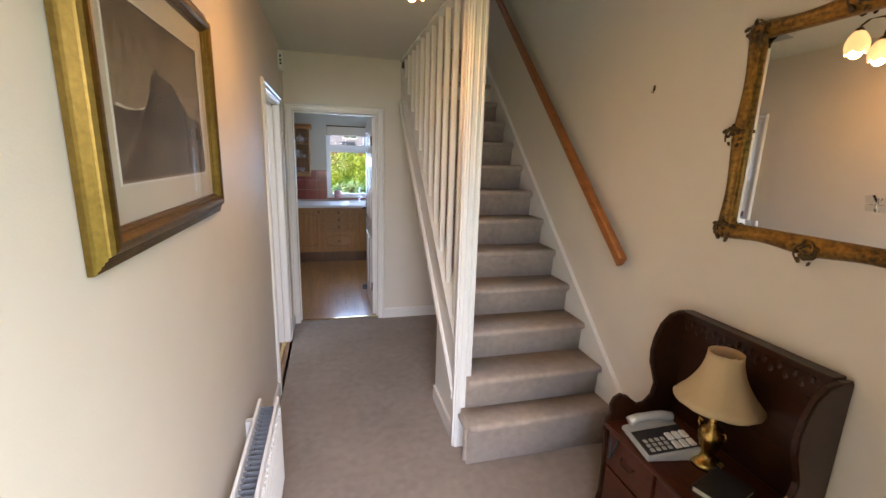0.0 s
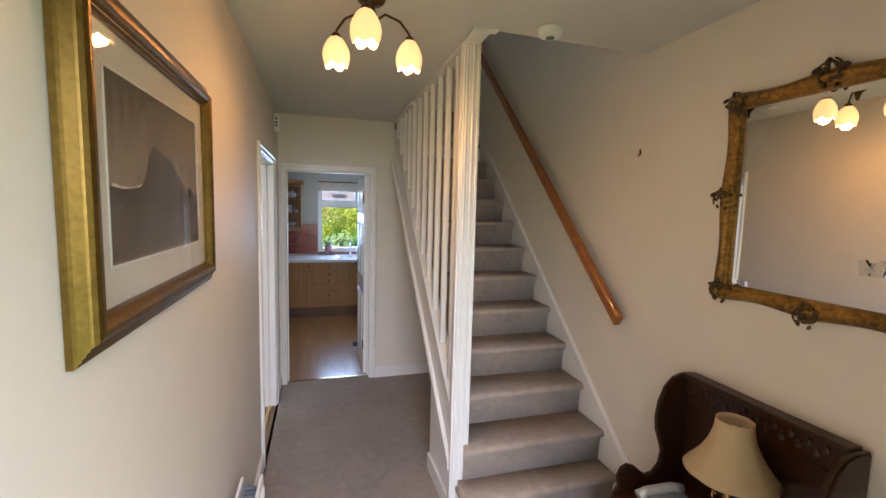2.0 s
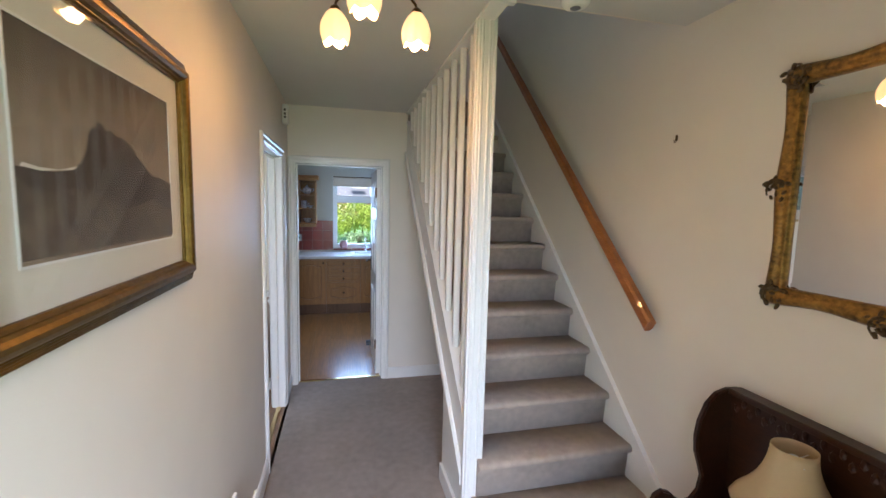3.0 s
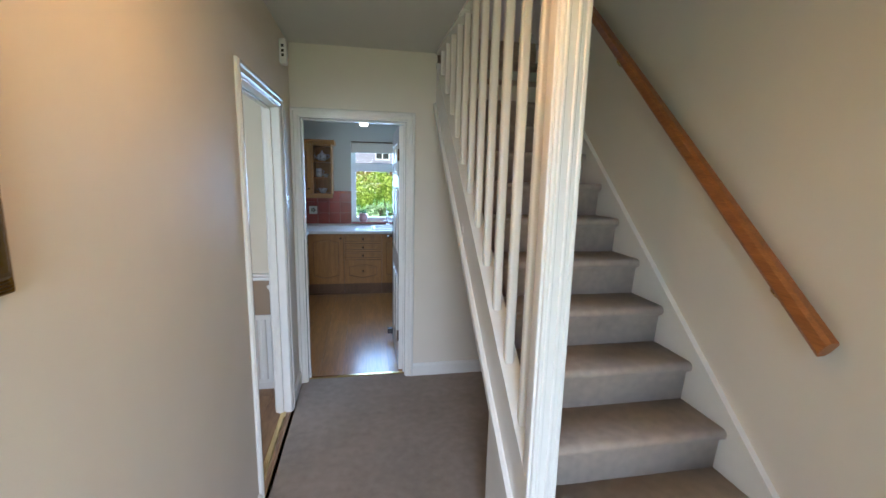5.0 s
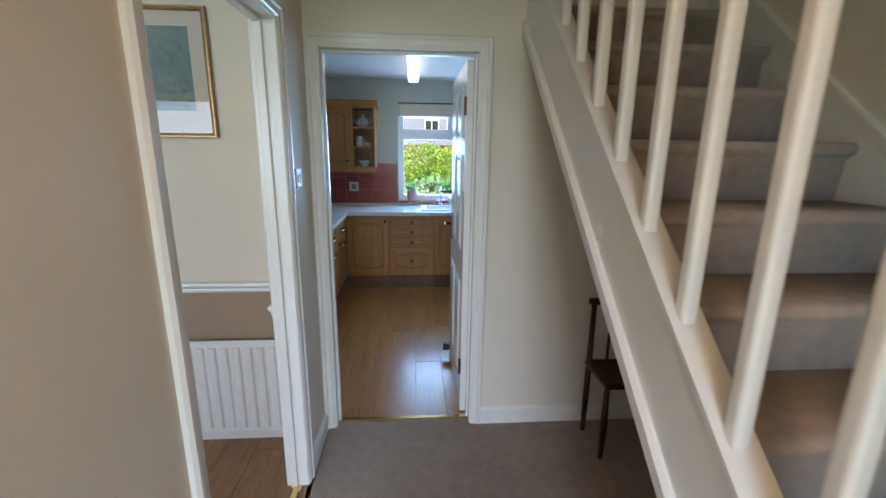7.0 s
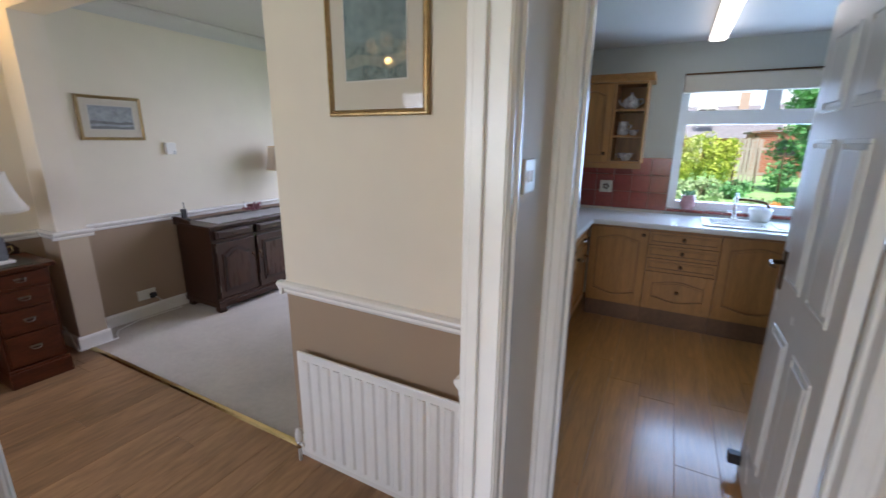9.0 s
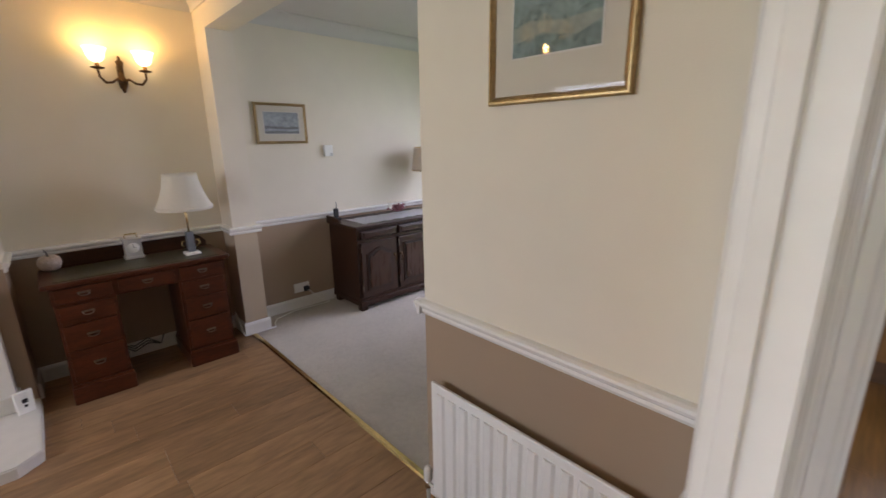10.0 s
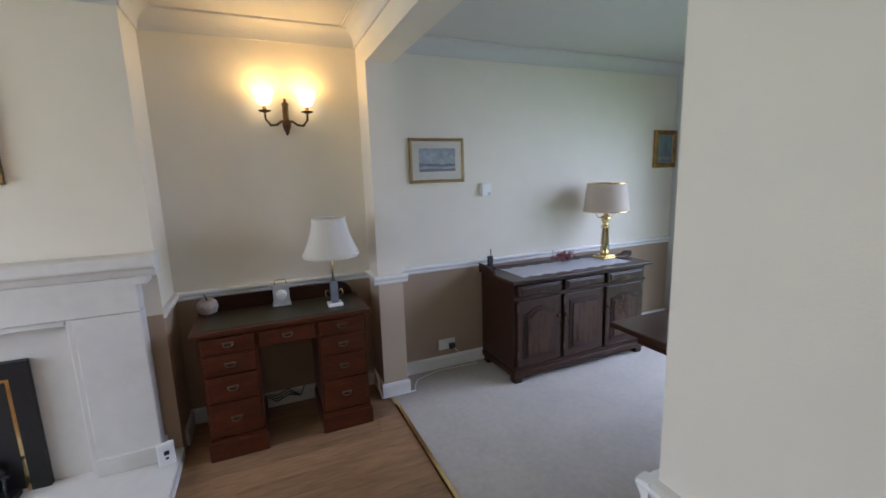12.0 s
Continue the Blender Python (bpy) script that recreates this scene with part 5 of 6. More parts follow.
def shade_cloth(name, color):
    m = mat(name, color, 0.8, noise_scale=60, amount=0.05, bump=0.15, bump_scale=300)
    b = m.node_tree.nodes["Principled BSDF"]
    nt = m.node_tree
    tr = nt.nodes.new("ShaderNodeBsdfTranslucent")
    tr.inputs["Color"].default_value = (*color, 1)
    mx = nt.nodes.new("ShaderNodeMixShader")
    mx.inputs["Fac"].default_value = 0.35
    nt.links.new(b.outputs[0], mx.inputs[1])
    nt.links.new(tr.outputs[0], mx.inputs[2])
    nt.links.new(mx.outputs[0], nt.nodes["Material Output"].inputs["Surface"])
    return m


M["cream_silk"] = shade_cloth("cream_silk", (0.72, 0.55, 0.32))
M["ivory_silk"] = shade_cloth("ivory_silk", (0.80, 0.76, 0.68))
M["beige_linen"] = shade_cloth("beige_linen", (0.70, 0.60, 0.50))
lamp1 = thing("table_lamp", (1.635, 1.158, 0.50), "brass table lamp with a cream bell shade on the settle", "table lamp")
bm = bmesh.new()
lathe(bm, [(0.058, 0), (0.060, 0.010), (0.050, 0.022), (0.030, 0.030), (0.022, 0.050), (0.032, 0.075), (0.042, 0.105), (0.046, 0.130), (0.038, 0.155), (0.020, 0.170), (0.014, 0.185), (0.020, 0.198), (0.012, 0.21), (0.009, 0.28)], 24)
part("base", bm, M["old_brass"], lamp1)
for s in (-1, 1):
    bm = bmesh.new()
    tube(bm, [(0, s * 0.045, 0.13), (0, s * 0.060, 0.145), (0, s * 0.058, 0.165), (0, s * 0.040, 0.158)], 0.005)
    part("scroll_handle", bm, M["old_brass"], lamp1)
bm = bmesh.new()
bell_shade(bm, 0.148, 0.058, 0.275, 0.470, 2.0, 32, 0.02, 8)
part("shade", bm, M["cream_silk"], lamp1, "cream pleated bell shade")
bm = bmesh.new()
for a in range(3):
    tube(bm, [(0, 0, 0.43), (0.062 * math.cos(a * 2.09), 0.062 * math.sin(a * 2.09), 0.44)], 0.002, 5)
lathe(bm, [(0.028, 0), (0.030, 0.02), (0.022, 0.06), (0.012, 0.075)], 12, (0, 0, 0.37))
part("bulb_and_gimbal", bm, M["white_plastic"], lamp1)

phone = thing("telephone", (1.535, 1.295, 0.50), "silver and white desk telephone with large keys", "telephone", turn=-10)
bm = bmesh.new()
prism(bm, [(-0.11, 0), (0.11, 0), (0.11, 0.055), (0.06, 0.05), (-0.11, 0.022)], "y", -0.105, 0.105)
bmesh.ops.bevel(bm, geom=bm.edges[:], offset=0.006, segments=2, affect="EDGES")
part("body", bm, M["silver_plastic"], phone)
bm = bmesh.new()
tube(bm, [(-0.095, 0.075, 0.055), (-0.06, 0.078, 0.072), (0.05, 0.078, 0.085), (0.09, 0.075, 0.075)], [0.022, 0.018, 0.018, 0.022], 10)
part("handset", bm, M["silver_plastic"], phone)
bm = bmesh.new()
prism(bm, [(-0.10, 0.0245), (0.10, 0.0575), (0.10, 0.0595), (-0.10, 0.0265)], "y", -0.095, 0.045)
part("key_plate", bm, M["black"], phone)
for i in range(4):
    for j in range(3):
        x, y = -0.085 + i * 0.024, -0.085 + j * 0.026
        bm = bmesh.new()
        z = 0.026 + (x + 0.11) * 0.165
        box(bm, x, y, z, x + 0.017, y + 0.018, z + 0.006, 0.002, 1)
        part("key", bm, M["silver_plastic"], phone)
for i in range(3):
    for j in range(2):
        x, y = 0.015 + i * 0.030, -0.088 + j * 0.05
        z = 0.022 + (x + 0.11) * 0.165
        bm = bmesh.new()
        box(bm, x, y, z, x + 0.024, y + 0.040, z + 0.012, 0.002, 1)
        part("photo_key", bm, M["white_plastic"], phone)
book = thing("notebook", (1.565, 1.02, 0.50), "closed black notebook with pale pages", "book", turn=18)
bm = bmesh.new()
box(bm, -0.09, -0.065, 0.022, 0.09, 0.065, 0.027, 0.002, 1)
box(bm, -0.09, -0.065, 0.0, 0.09, 0.065, 0.004, 0.001, 1)
box(bm, -0.09, 0.061, 0.002, 0.09, 0.066, 0.025)
part("cover", bm, M["black"], book)
part("pages", boxes((-0.086, -0.061, 0.004, 0.086, 0.061, 0.022)), M["mount"], book)

# ceiling pendant with tulip shades
M["lit_glass"] = mat("lit_tulip_glass", (0.85, 0.76, 0.55), 0.3, glow=(1.0, 0.60, 0.22), glow_strength=0.6)
pend = thing("pendant_light", (0.413, 1.80, CEIL), "lit three-arm bronze ceiling light with glass tulip shades", "ceiling light")
bm = bmesh.new()
lathe(bm, [(0.0, -0.13), (0.006, -0.125), (0.012, -0.11), (0.016, -0.09), (0.024, -0.07), (0.016, -0.05), (0.012, -0.03), (0.045, -0.022), (0.055, -0.010), (0.055, 0)], 20)
part("rose", bm, M["bronze"], pend)
for ang in (138, 18, 258):
    a = radians(ang)
    ca, sa = math.cos(a), math.sin(a)
    bm = bmesh.new()
    tube(bm, [(0.015 * ca, 0.015 * sa, -0.085), (0.06 * ca, 0.06 * sa, -0.048), (0.125 * ca, 0.125 * sa, -0.058), (0.168 * ca, 0.168 * sa, -0.095), (0.172 * ca, 0.172 * sa, -0.118)], 0.005)
    lathe(bm, [(0.006, 0.02), (0.016, 0.012), (0.022, 0), (0.020, -0.012)], 14, (0.172 * ca, 0.172 * sa, -0.122))
    arm = part("arm", bm, M["bronze"], pend)
    bm = bmesh.new()
    ns = 30
    rows_ = []
    for j in range(11):
        t = j / 10
        row_ = []
        for i in range(ns):
            q = math.tau * i / ns
            lobe = abs(math.cos(2.5 * q))
            r = (0.018 + 0.036 * math.sin(math.pi * 0.74 * t ** 0.85)) * (0.93 + 0.10 * lobe)
            z = -0.120 - 0.122 * t + 0.034 * (1 - lobe) * max(0, t - 0.45) ** 1.2
            row_.append(bm.verts.new((0.172 * ca + r * math.cos(q + a), 0.172 * sa + r * math.sin(q + a), z)))
        rows_.append(row_)
    for p_, q_ in zip(rows_, rows_[1:]):
        for i in range(ns):
            f = bm.faces.new((p_[i], p_[(i + 1) % ns], q_[(i + 1) % ns], q_[i]))
            f.smooth = True
    part("shade", bm, M["lit_glass"], arm, "lit frosted glass tulip shade")
    lamp("pendant_bulb", "POINT", (0.413 + 0.172 * ca, 1.80 + 0.172 * sa, CEIL - 0.232), PEND, WARM, 0.03)

smoke = thing("smoke_alarm", (1.20, 1.82, CEIL), "round white smoke alarm on the ceiling", "smoke alarm")
bm = bmesh.new()
lathe(bm, [(0.0, -0.038), (0.030, -0.038), (0.045, -0.032), (0.054, -0.020), (0.056, -0.006), (0.056, 0)], 28)
part("body", bm, M["white_plastic"], smoke)
bm = bmesh.new()
lathe(bm, [(0.014, -0.042), (0.020, -0.040), (0.020, -0.036), (0.014, -0.036)], 20)
part("button_ring", bm, M["slate"], smoke)
sensor = thing("alarm_sensor", (XL, 3.85, 2.348), "white burglar alarm sensor high on the wall", "alarm sensor")
bm = bmesh.new()
box(bm, 0, -0.035, -0.075, 0.045, 0.035, 0.075, 0.012)
part("body", bm, M["white_plastic"], sensor)
for z, y in ((0.03, -0.012), (-0.025, -0.012), (0.0, 0.01)):
    bm = bmesh.new()
    box(bm, 0.015, -0.0375, z - 0.008, 0.03, -0.034, z + 0.008, 0.001, 1)
    part("lens", bm, M["black"], sensor)
hook = thing("wall_hook", (XR, 1.908, 1.994), "small empty metal picture hook on the wall", "hook")
bm = bmesh.new()
box(bm, -0.004, -0.006, -0.004, 0, 0.006, 0.022, 0.001, 1)
tube(bm, [(-0.003, 0, 0.002), (-0.004, 0, -0.012), (-0.014, 0, -0.012), (-0.014, 0, 0.0)], 0.002, 6)
part("hook_plate", bm, M["bronze"], hook)
switch_h = thing("light_switch", (XL, 3.89, 1.42), "white double light switch beside the kitchen door", "light switch")
bm = bmesh.new()
box(bm, 0, -0.043, -0.043, 0.009, 0.043, 0.043, 0.003)
part("plate", bm, M["white_plastic"], switch_h)
for y in (-0.02, 0.008):
    part("rocker", boxes((0.009, y, -0.014, 0.013, y + 0.012, 0.014)), M["white_plastic"], switch_h)
# chair under the stairs
ch = thing("chair", (1.30, 3.80, 0), "dark wooden spindle-back chair under the stairs", "chair")
for x in (0.02, 0.40):
    for y, h in ((0.02, 0.41), (0.25, 0.77)):
        bm = bmesh.new()
        tube(bm, [(x, y, 0), (x, y, 0.2), (x, y + 0.005, h)], [0.013, 0.018, 0.014])
        part("leg", bm, M["mahogany"], ch)
bm = bmesh.new()
box(bm, 0, 0, 0.40, 0.42, 0.27, 0.43, 0.010)
part("seat", bm, M["mahogany"], ch)
bm = bmesh.new()
box(bm, -0.01, 0.235, 0.755, 0.43, 0.275, 0.79, 0.012)
part("top_rail", bm, M["mahogany"], ch)
for x in (0.12, 0.21, 0.30):
    bm = bmesh.new()
    tube(bm, [(x, 0.255, 0.42), (x, 0.255, 0.76)], 0.008)
    part("spindle", bm, M["mahogany"], ch)

# ---- dining room things ----
radiator(pose(-1.19, 4.09, 0), 0.88, 0.525, "white ribbed panel radiator below the dado rail", 1, 0.07, 14, 0.068)

THIN_GOLD = [(0, 0), (0, 0.014), (0.004, 0.020), (0.009, 0.020), (0.012, 0.016), (0.016, 0.018), (0.022, 0.012), (0.022, 0)]
M["sea_print"] = mat("blue_green_wash", (0.23, 0.32, 0.32), 0.8, noise_scale=5, amount=0.45, dark=(0.12, 0.18, 0.19))
M["sea_dark"] = mat("dark_sea_wash", (0.19, 0.26, 0.25), 0.8, noise_scale=9, amount=0.5)
M["sand_wash"] = mat("sandy_wash", (0.27, 0.31, 0.27), 0.8, noise_scale=9, amount=0.3)
M["grey_print"] = mat("grey_blue_wash", (0.34, 0.37, 0.40), 0.8, noise_scale=6, amount=0.35)
M["grey_dark"] = mat("grey_wash_dark", (0.20, 0.21, 0.22), 0.8, noise_scale=9, amount=0.4)


def seascape(p, r, base, dark, extra):
    x0, z0, x1, z1 = r
    w, h = x1 - x0, z1 - z0
    flat(p, "print", [(x0, z0), (x1, z0), (x1, z1), (x0, z1)], 0.0105, M[base])
    flat(p, "water", [(x0 + u * w, z0 + v * h) for u, v in ((0, 0), (1, 0), (1, 0.32), (0.7, 0.36), (0.4, 0.33), (0, 0.37))], 0.0113, M[dark])
    flat(p, "shore", [(x0 + u * w, z0 + v * h) for u, v in ((0, 0.10), (0.35, 0.14), (0.75, 0.09), (1, 0.16), (1, 0.22), (0.6, 0.20), (0.2, 0.24), (0, 0.2))], 0.0121, M[extra])
    return w, h


p2, r2 = picture(pose(-0.949, 4.088, 1.586), 0.417, 0.55, THIN_GOLD, M["thin_gold"], 0.060, "gold framed blue-green seascape print with a cream mount", 0.095)
seascape(p2, r2, "sea_print", "sea_dark", "sand_wash")
p3, r3 = picture(pose(XFAR + 0.002, 4.41, 1.487, 0, 0, 90), 0.44, 0.325, THIN_GOLD, M["thin_gold"], 0.05, "small gold framed grey harbour print", 0.06)
w, h = seascape(p3, r3, "grey_print", "grey_dark", "grey_print")
flat(p3, "sail", [(r3[0] + u * w, r3[1] + v * h) for u, v in ((0.55, 0.3), (0.75, 0.3), (0.72, 0.9), (0.62, 0.75))], 0.0125, M["grey_print"])
p4, r4 = picture(pose(XFAR + 0.002, 6.87, 1.546, 0, 0, 90), 0.29, 0.35, [(0, 0), (0, 0.02), (0.006, 0.03), (0.02, 0.026), (0.035, 0.03), (0.045, 0.016), (0.045, 0)], M["old_gold"], 0.001, "small dark oil painting in a gilt frame")
seascape(p4, r4, "sea_print", "grey_dark", "sand_wash")
flat(p4, "ship", [(r4[0] + u * 0.2, r4[1] + v * 0.26) for u, v in ((0.3, 0.3), (0.7, 0.3), (0.6, 0.7), (0.5, 0.85), (0.4, 0.65))], 0.0125, M["grey_dark"])
p5_, r5 = picture(pose(-3.338, 1.50, 1.56, 0, 0, 90), 0.82, 0.55, [(0, 0), (0, 0.02), (0.01, 0.034), (0.03, 0.028), (0.05, 0.032), (0.06, 0.016), (0.06, 0)], M["old_gold"], 0.001, "gilt framed painting above the fireplace")
seascape(p5_, r5, "sea_print", "sea_dark", "sand_wash")

# kneehole desk
desk = thing("desk", (-3.64, 2.985, 0), "red mahogany kneehole pedestal desk with a green leather top", "desk")
DL = 1.03
bm = bmesh.new()
box(bm, 0.0, -0.015, 0.705, 0.455, DL + 0.015, 0.73, 0.006)
part("top", bm, M["desk_wood"], desk)
bm = bmesh.new()
box(bm, 0.06, 0.05, 0.728, 0.41, DL - 0.05, 0.7325)
part("leather_inset", bm, M["leather"], desk, "worn green leather writing surface")
bm = bmesh.new()
prism(bm, [(0.02, 0.73), (0.02, 0.765), (0.05, 0.80), (0.09, 0.82), (DL - 0.09, 0.82), (DL - 0.05, 0.80), (DL - 0.02, 0.765), (DL - 0.02, 0.73)], "x", 0.012, 0.03)
part("upstand", bm, M["mahogany"], desk)
part("frieze", boxes((0.01, 0.02, 0.60, 0.43, DL - 0.02, 0.705)), M["desk_wood"], desk)


def cup_pull(parent, x, y, z):
    bm = bmesh.new()
    tube(bm, [(x, y - 0.028, z + 0.008), (x + 0.012, y - 0.022, z - 0.006), (x + 0.014, y, z - 0.010), (x + 0.012, y + 0.022, z - 0.006), (x, y + 0.028, z + 0.008)], 0.003, 6)
    box(bm, x, y - 0.032, z + 0.002, x + 0.003, y + 0.032, z + 0.014, 0.001, 1)
    part("drawer_pull", bm, M["nickel"], parent, "swan-neck drawer pull")


def front(parent, y0, y1, z0, z1, x=0.43):
    bm = bmesh.new()
    box(bm, x, y0, z0, x + 0.012, y1, z1, 0.003)
    d = part("drawer", bm, M["desk_wood"], parent)
    cup_pull(d, x + 0.012, (y0 + y1) / 2, (z0 + z1) / 2)


for y0, y1 in ((0.025, 0.335), (0.695, 1.005)):
    part("pedestal", boxes((0.02, y0, 0.11, 0.425, y1, 0.60)), M["desk_wood"], desk)
    bm = bmesh.new()
    box(bm, 0.01, y0 - 0.012, 0, 0.455, y1 + 0.012, 0.10, 0.006)
    box(bm, 0.015, y0 - 0.006, 0.10, 0.448, y1 + 0.006, 0.115, 0.003)
    part("plinth", bm, M["desk_wood"], desk)
    front(desk, y0 + 0.012, y1 - 0.012, 0.612, 0.692, 0.43)
    for z0, z1 in ((0.485, 0.590), (0.330, 0.475), (0.130, 0.320)):
        front(desk, y0 + 0.016, y1 - 0.016, z0, z1, 0.425)
front(desk, 0.355, 0.675, 0.612, 0.692, 0.43)
desk.scale = (1.0, 0.92, 1.024)

dl = thing("table_lamp", (-3.37, 3.762, 0.7505), "table lamp with an ivory scalloped shade on the desk", "table lamp")
bm = bmesh.new()
box(bm, -0.045, -0.045, 0, 0.045, 0.045, 0.02, 0.005)
part("foot", bm, M["white_plastic"], dl, "white square lamp foot")
bm = bmesh.new()
box(bm, -0.022, -0.022, 0.02, 0.022, 0.022, 0.16, 0.003)
part("base", bm, M["slate"], dl, "slate block lamp base")
bm = bmesh.new()
for s in (-1, 1):
    tube(bm, [(0, s * 0.022, 0.09), (0, s * 0.05, 0.10), (0, s * 0.055, 0.07), (0, s * 0.035, 0.055)], 0.004)
tube(bm, [(0, 0, 0.16), (0, 0, 0.36)], 0.006)
part("stem", bm, M["brass"], dl)
bm = bmesh.new()
bell_shade(bm, 0.168, 0.100, 0.33, 0.555, 1.7, 36, 0.03, 8)
part("shade", bm, M["ivory_silk"], dl, "ivory scalloped shade")
bm = bmesh.new()
lathe(bm, [(0.166, 0.315), (0.171, 0.325), (0.172, 0.340), (0.168, 0.340)], 36, cap=False)
part("trim_band", bm, M["ivory_silk"], dl)

clock = thing("carriage_clock", (-3.55, 3.455, 0.7505), "small brass carriage clock on the desk", "clock")
bm = bmesh.new()
box(bm, -0.04, -0.055, 0, 0.04, 0.055, 0.018, 0.004)
box(bm, -0.034, -0.048, 0.018, 0.034, 0.048, 0.125, 0.003)
box(bm, -0.04, -0.055, 0.125, 0.04, 0.055, 0.138, 0.004)
part("case", bm, M["silver_plastic"], clock)
bm = bmesh.new()
tube(bm, [(0, -0.035, 0.138), (0, -0.032, 0.165), (0, 0.032, 0.165), (0, 0.035, 0.138)], 0.004)
part("handle", bm, M["brass"], clock)
bm = bmesh.new()
lathe(bm, [(0.034, 0), (0.034, 0.002), (0.0, 0.0021)], 24)
bmesh.ops.rotate(bm, verts=bm.verts[:], cent=(0, 0, 0), matrix=Matrix.Rotation(radians(90), 3, "Y"))
bmesh.ops.translate(bm, verts=bm.verts[:], vec=(0.034, 0, 0.075))
dial = part("dial", bm, M["white_plastic"], clock)
part("clock_hand", boxes((0.0365, -0.001, 0.075, 0.0375, 0.001, 0.100)), M["black"], dial)
part("clock_hand", boxes((0.0365, 0.0, 0.074, 0.0375, 0.018, 0.076)), M["black"], dial)
apple = turned("apple_ornament", (-3.56, 3.035, 0.7505), [(0.02, 0), (0.045, 0.012), (0.058, 0.045), (0.055, 0.075), (0.035, 0.095), (0.012, 0.090), (0, 0.085)], mat("speckled_ceramic", (0.42, 0.35, 0.29), 0.35, noise_scale=45, amount=0.4), "speckled grey-brown ceramic apple ornament on the desk", "ornament")
bm = bmesh.new()
tube(bm, [(0, 0, 0.085), (0.004, -0.004, 0.11), (0.002, -0.014, 0.135)], [0.005, 0.004, 0.003], 6)
part("stalk", bm, M["black"], apple)

# wall light
M["lit_bowl"] = mat("lit_bowl_glass", (0.9, 0.8, 0.6), 0.3, glow=(1.0, 0.80, 0.42), glow_strength=2.4)
sc = thing("wall_light", (XFAR, 3.592, 1.92), "lit two-arm brass wall light with glass shades", "wall light")
bm = bmesh.new()
lathe(bm, [(0.0, -0.10), (0.010, -0.09), (0.014, -0.07), (0.024, -0.05), (0.028, -0.02), (0.016, 0.005), (0.011, 0.04), (0.018, 0.07), (0.022, 0.095), (0.010, 0.105), (0.007, 0.125), (0, 0.13)], 16, (0.03, 0, 0))
box(bm, 0, -0.018, -0.07, 0.012, 0.018, 0.07, 0.004)
part("back_plate", bm, M["bronze"], sc)
for s in (-1, 1):
    bm = bmesh.new()
    tube(bm, [(0.045, 0, -0.035), (0.07, s * 0.03, -0.015), (0.085, s * 0.06, -0.040), (0.09, s * 0.095, -0.045), (0.09, s * 0.122, -0.01), (0.09, s * 0.124, 0.03)], [0.009, 0.008, 0.008, 0.008, 0.007, 0.007])
    lathe(bm, [(0.008, 0), (0.035, 0.008), (0.036, 0.014), (0.012, 0.016), (0.012, 0.04)], 16, (0.09, s * 0.124, 0.03))
    arm = part("arm", bm, M["bronze"], sc)
    bm = bmesh.new()
    lathe(bm, [(0.020, 0.045), (0.034, 0.055), (0.046, 0.080), (0.054, 0.115), (0.062, 0.125), (0.060, 0.127), (0.051, 0.115), (0.043, 0.082), (0.031, 0.058), (0.018, 0.048)], 20, (0.09, s * 0.124, 0.03), cap=False)
    part("shade", bm, M["lit_bowl"], arm, "lit frosted glass bowl shade")
    lamp("wall_bulb", "POINT", (XFAR + 0.09, 3.592 + s * 0.124, 2.09), SCONCE, (1.0, 0.62, 0.17), 0.03)

# ceiling light of the dining room, like the one in the hall
dining_pend = copy_thing(pend, pose(-2.1, 2.06, CEIL, 0, 0, 40))
lamp("dining_bulb", "POINT", (-2.1, 2.06, CEIL - 0.32), DINING, WARM, 0.03)

# stone fireplace
fp = thing("fireplace", (-3.338, 0.04, 0), "pale carved stone fireplace surround on a raised hearth", "fireplace")
for y0, y1 in ((1.005, 1.285), (2.455, 2.735)):
    bm = bmesh.new()
    box(bm, 0, y0, 0.06, 0.10, y1, 0.905, 0.005)
    part("pilaster", bm, M["stone"], fp)
    bm = bmesh.new()
    box(bm, 0, y0 - 0.012, 0.06, 0.112, y1 + 0.012, 0.16, 0.006)
    part("pilaster_base", bm, M["stone"], fp)
bm = bmesh.new()
box(bm, 0, 1.005, 0.907, 0.10, 2.735, 1.085, 0.005)
part("frieze", bm, M["stone"], fp)
bm = bmesh.new()
prism(bm, [(0, 1.087), (0.105, 1.087), (0.115, 1.10), (0.125, 1.125), (0.145, 1.135), (0.150, 1.145), (0.150, 1.188), (0.144, 1.195), (0, 1.195)], "y", 0.96, 2.83)
part("shelf", bm, M["stone"], fp)
part("shelf_bed", boxes((0, 0.985, 1.05, 0.112, 2.785, 1.086)), M["stone"], fp)
for slab in ((0.0, 1.285, 0.06, 0.03, 1.50, 0.905), (0.0, 2.24, 0.06, 0.03, 2.455, 0.905), (0.0, 1.50, 0.732, 0.03, 2.24, 0.905)):
    part("back_slip", boxes(slab), M["stone"], fp)
bm = bmesh.new()
box(bm, 0.03, 2.425, 0.06, 0.085, 2.457, 0.907, 0.006)
box(bm, 0.03, 1.283, 0.06, 0.085, 1.315, 0.907, 0.006)
box(bm, 0.03, 1.315, 0.875, 0.085, 2.425, 0.907, 0.006)
part("inner_moulding", bm, M["stone"], fp)
bm = bmesh.new()
prism(bm, [(0.0, 0.93), (0.62, 0.93), (0.69, 1.02), (0.69, 2.725), (0.62, 2.815), (0.0, 2.815)], "z", 0, 0.06)
bmesh.ops.bevel(bm, geom=[e for e in bm.edges if e.verts[0].co.z > 0.05 and e.verts[1].co.z > 0.05], offset=0.006, segments=2, affect="EDGES")
part("hearth", bm, M["stone"], fp)
gf = thing("gas_fire", (-3.306, 1.545, 0.06), "black and brass living flame gas fire with coals", "fire")
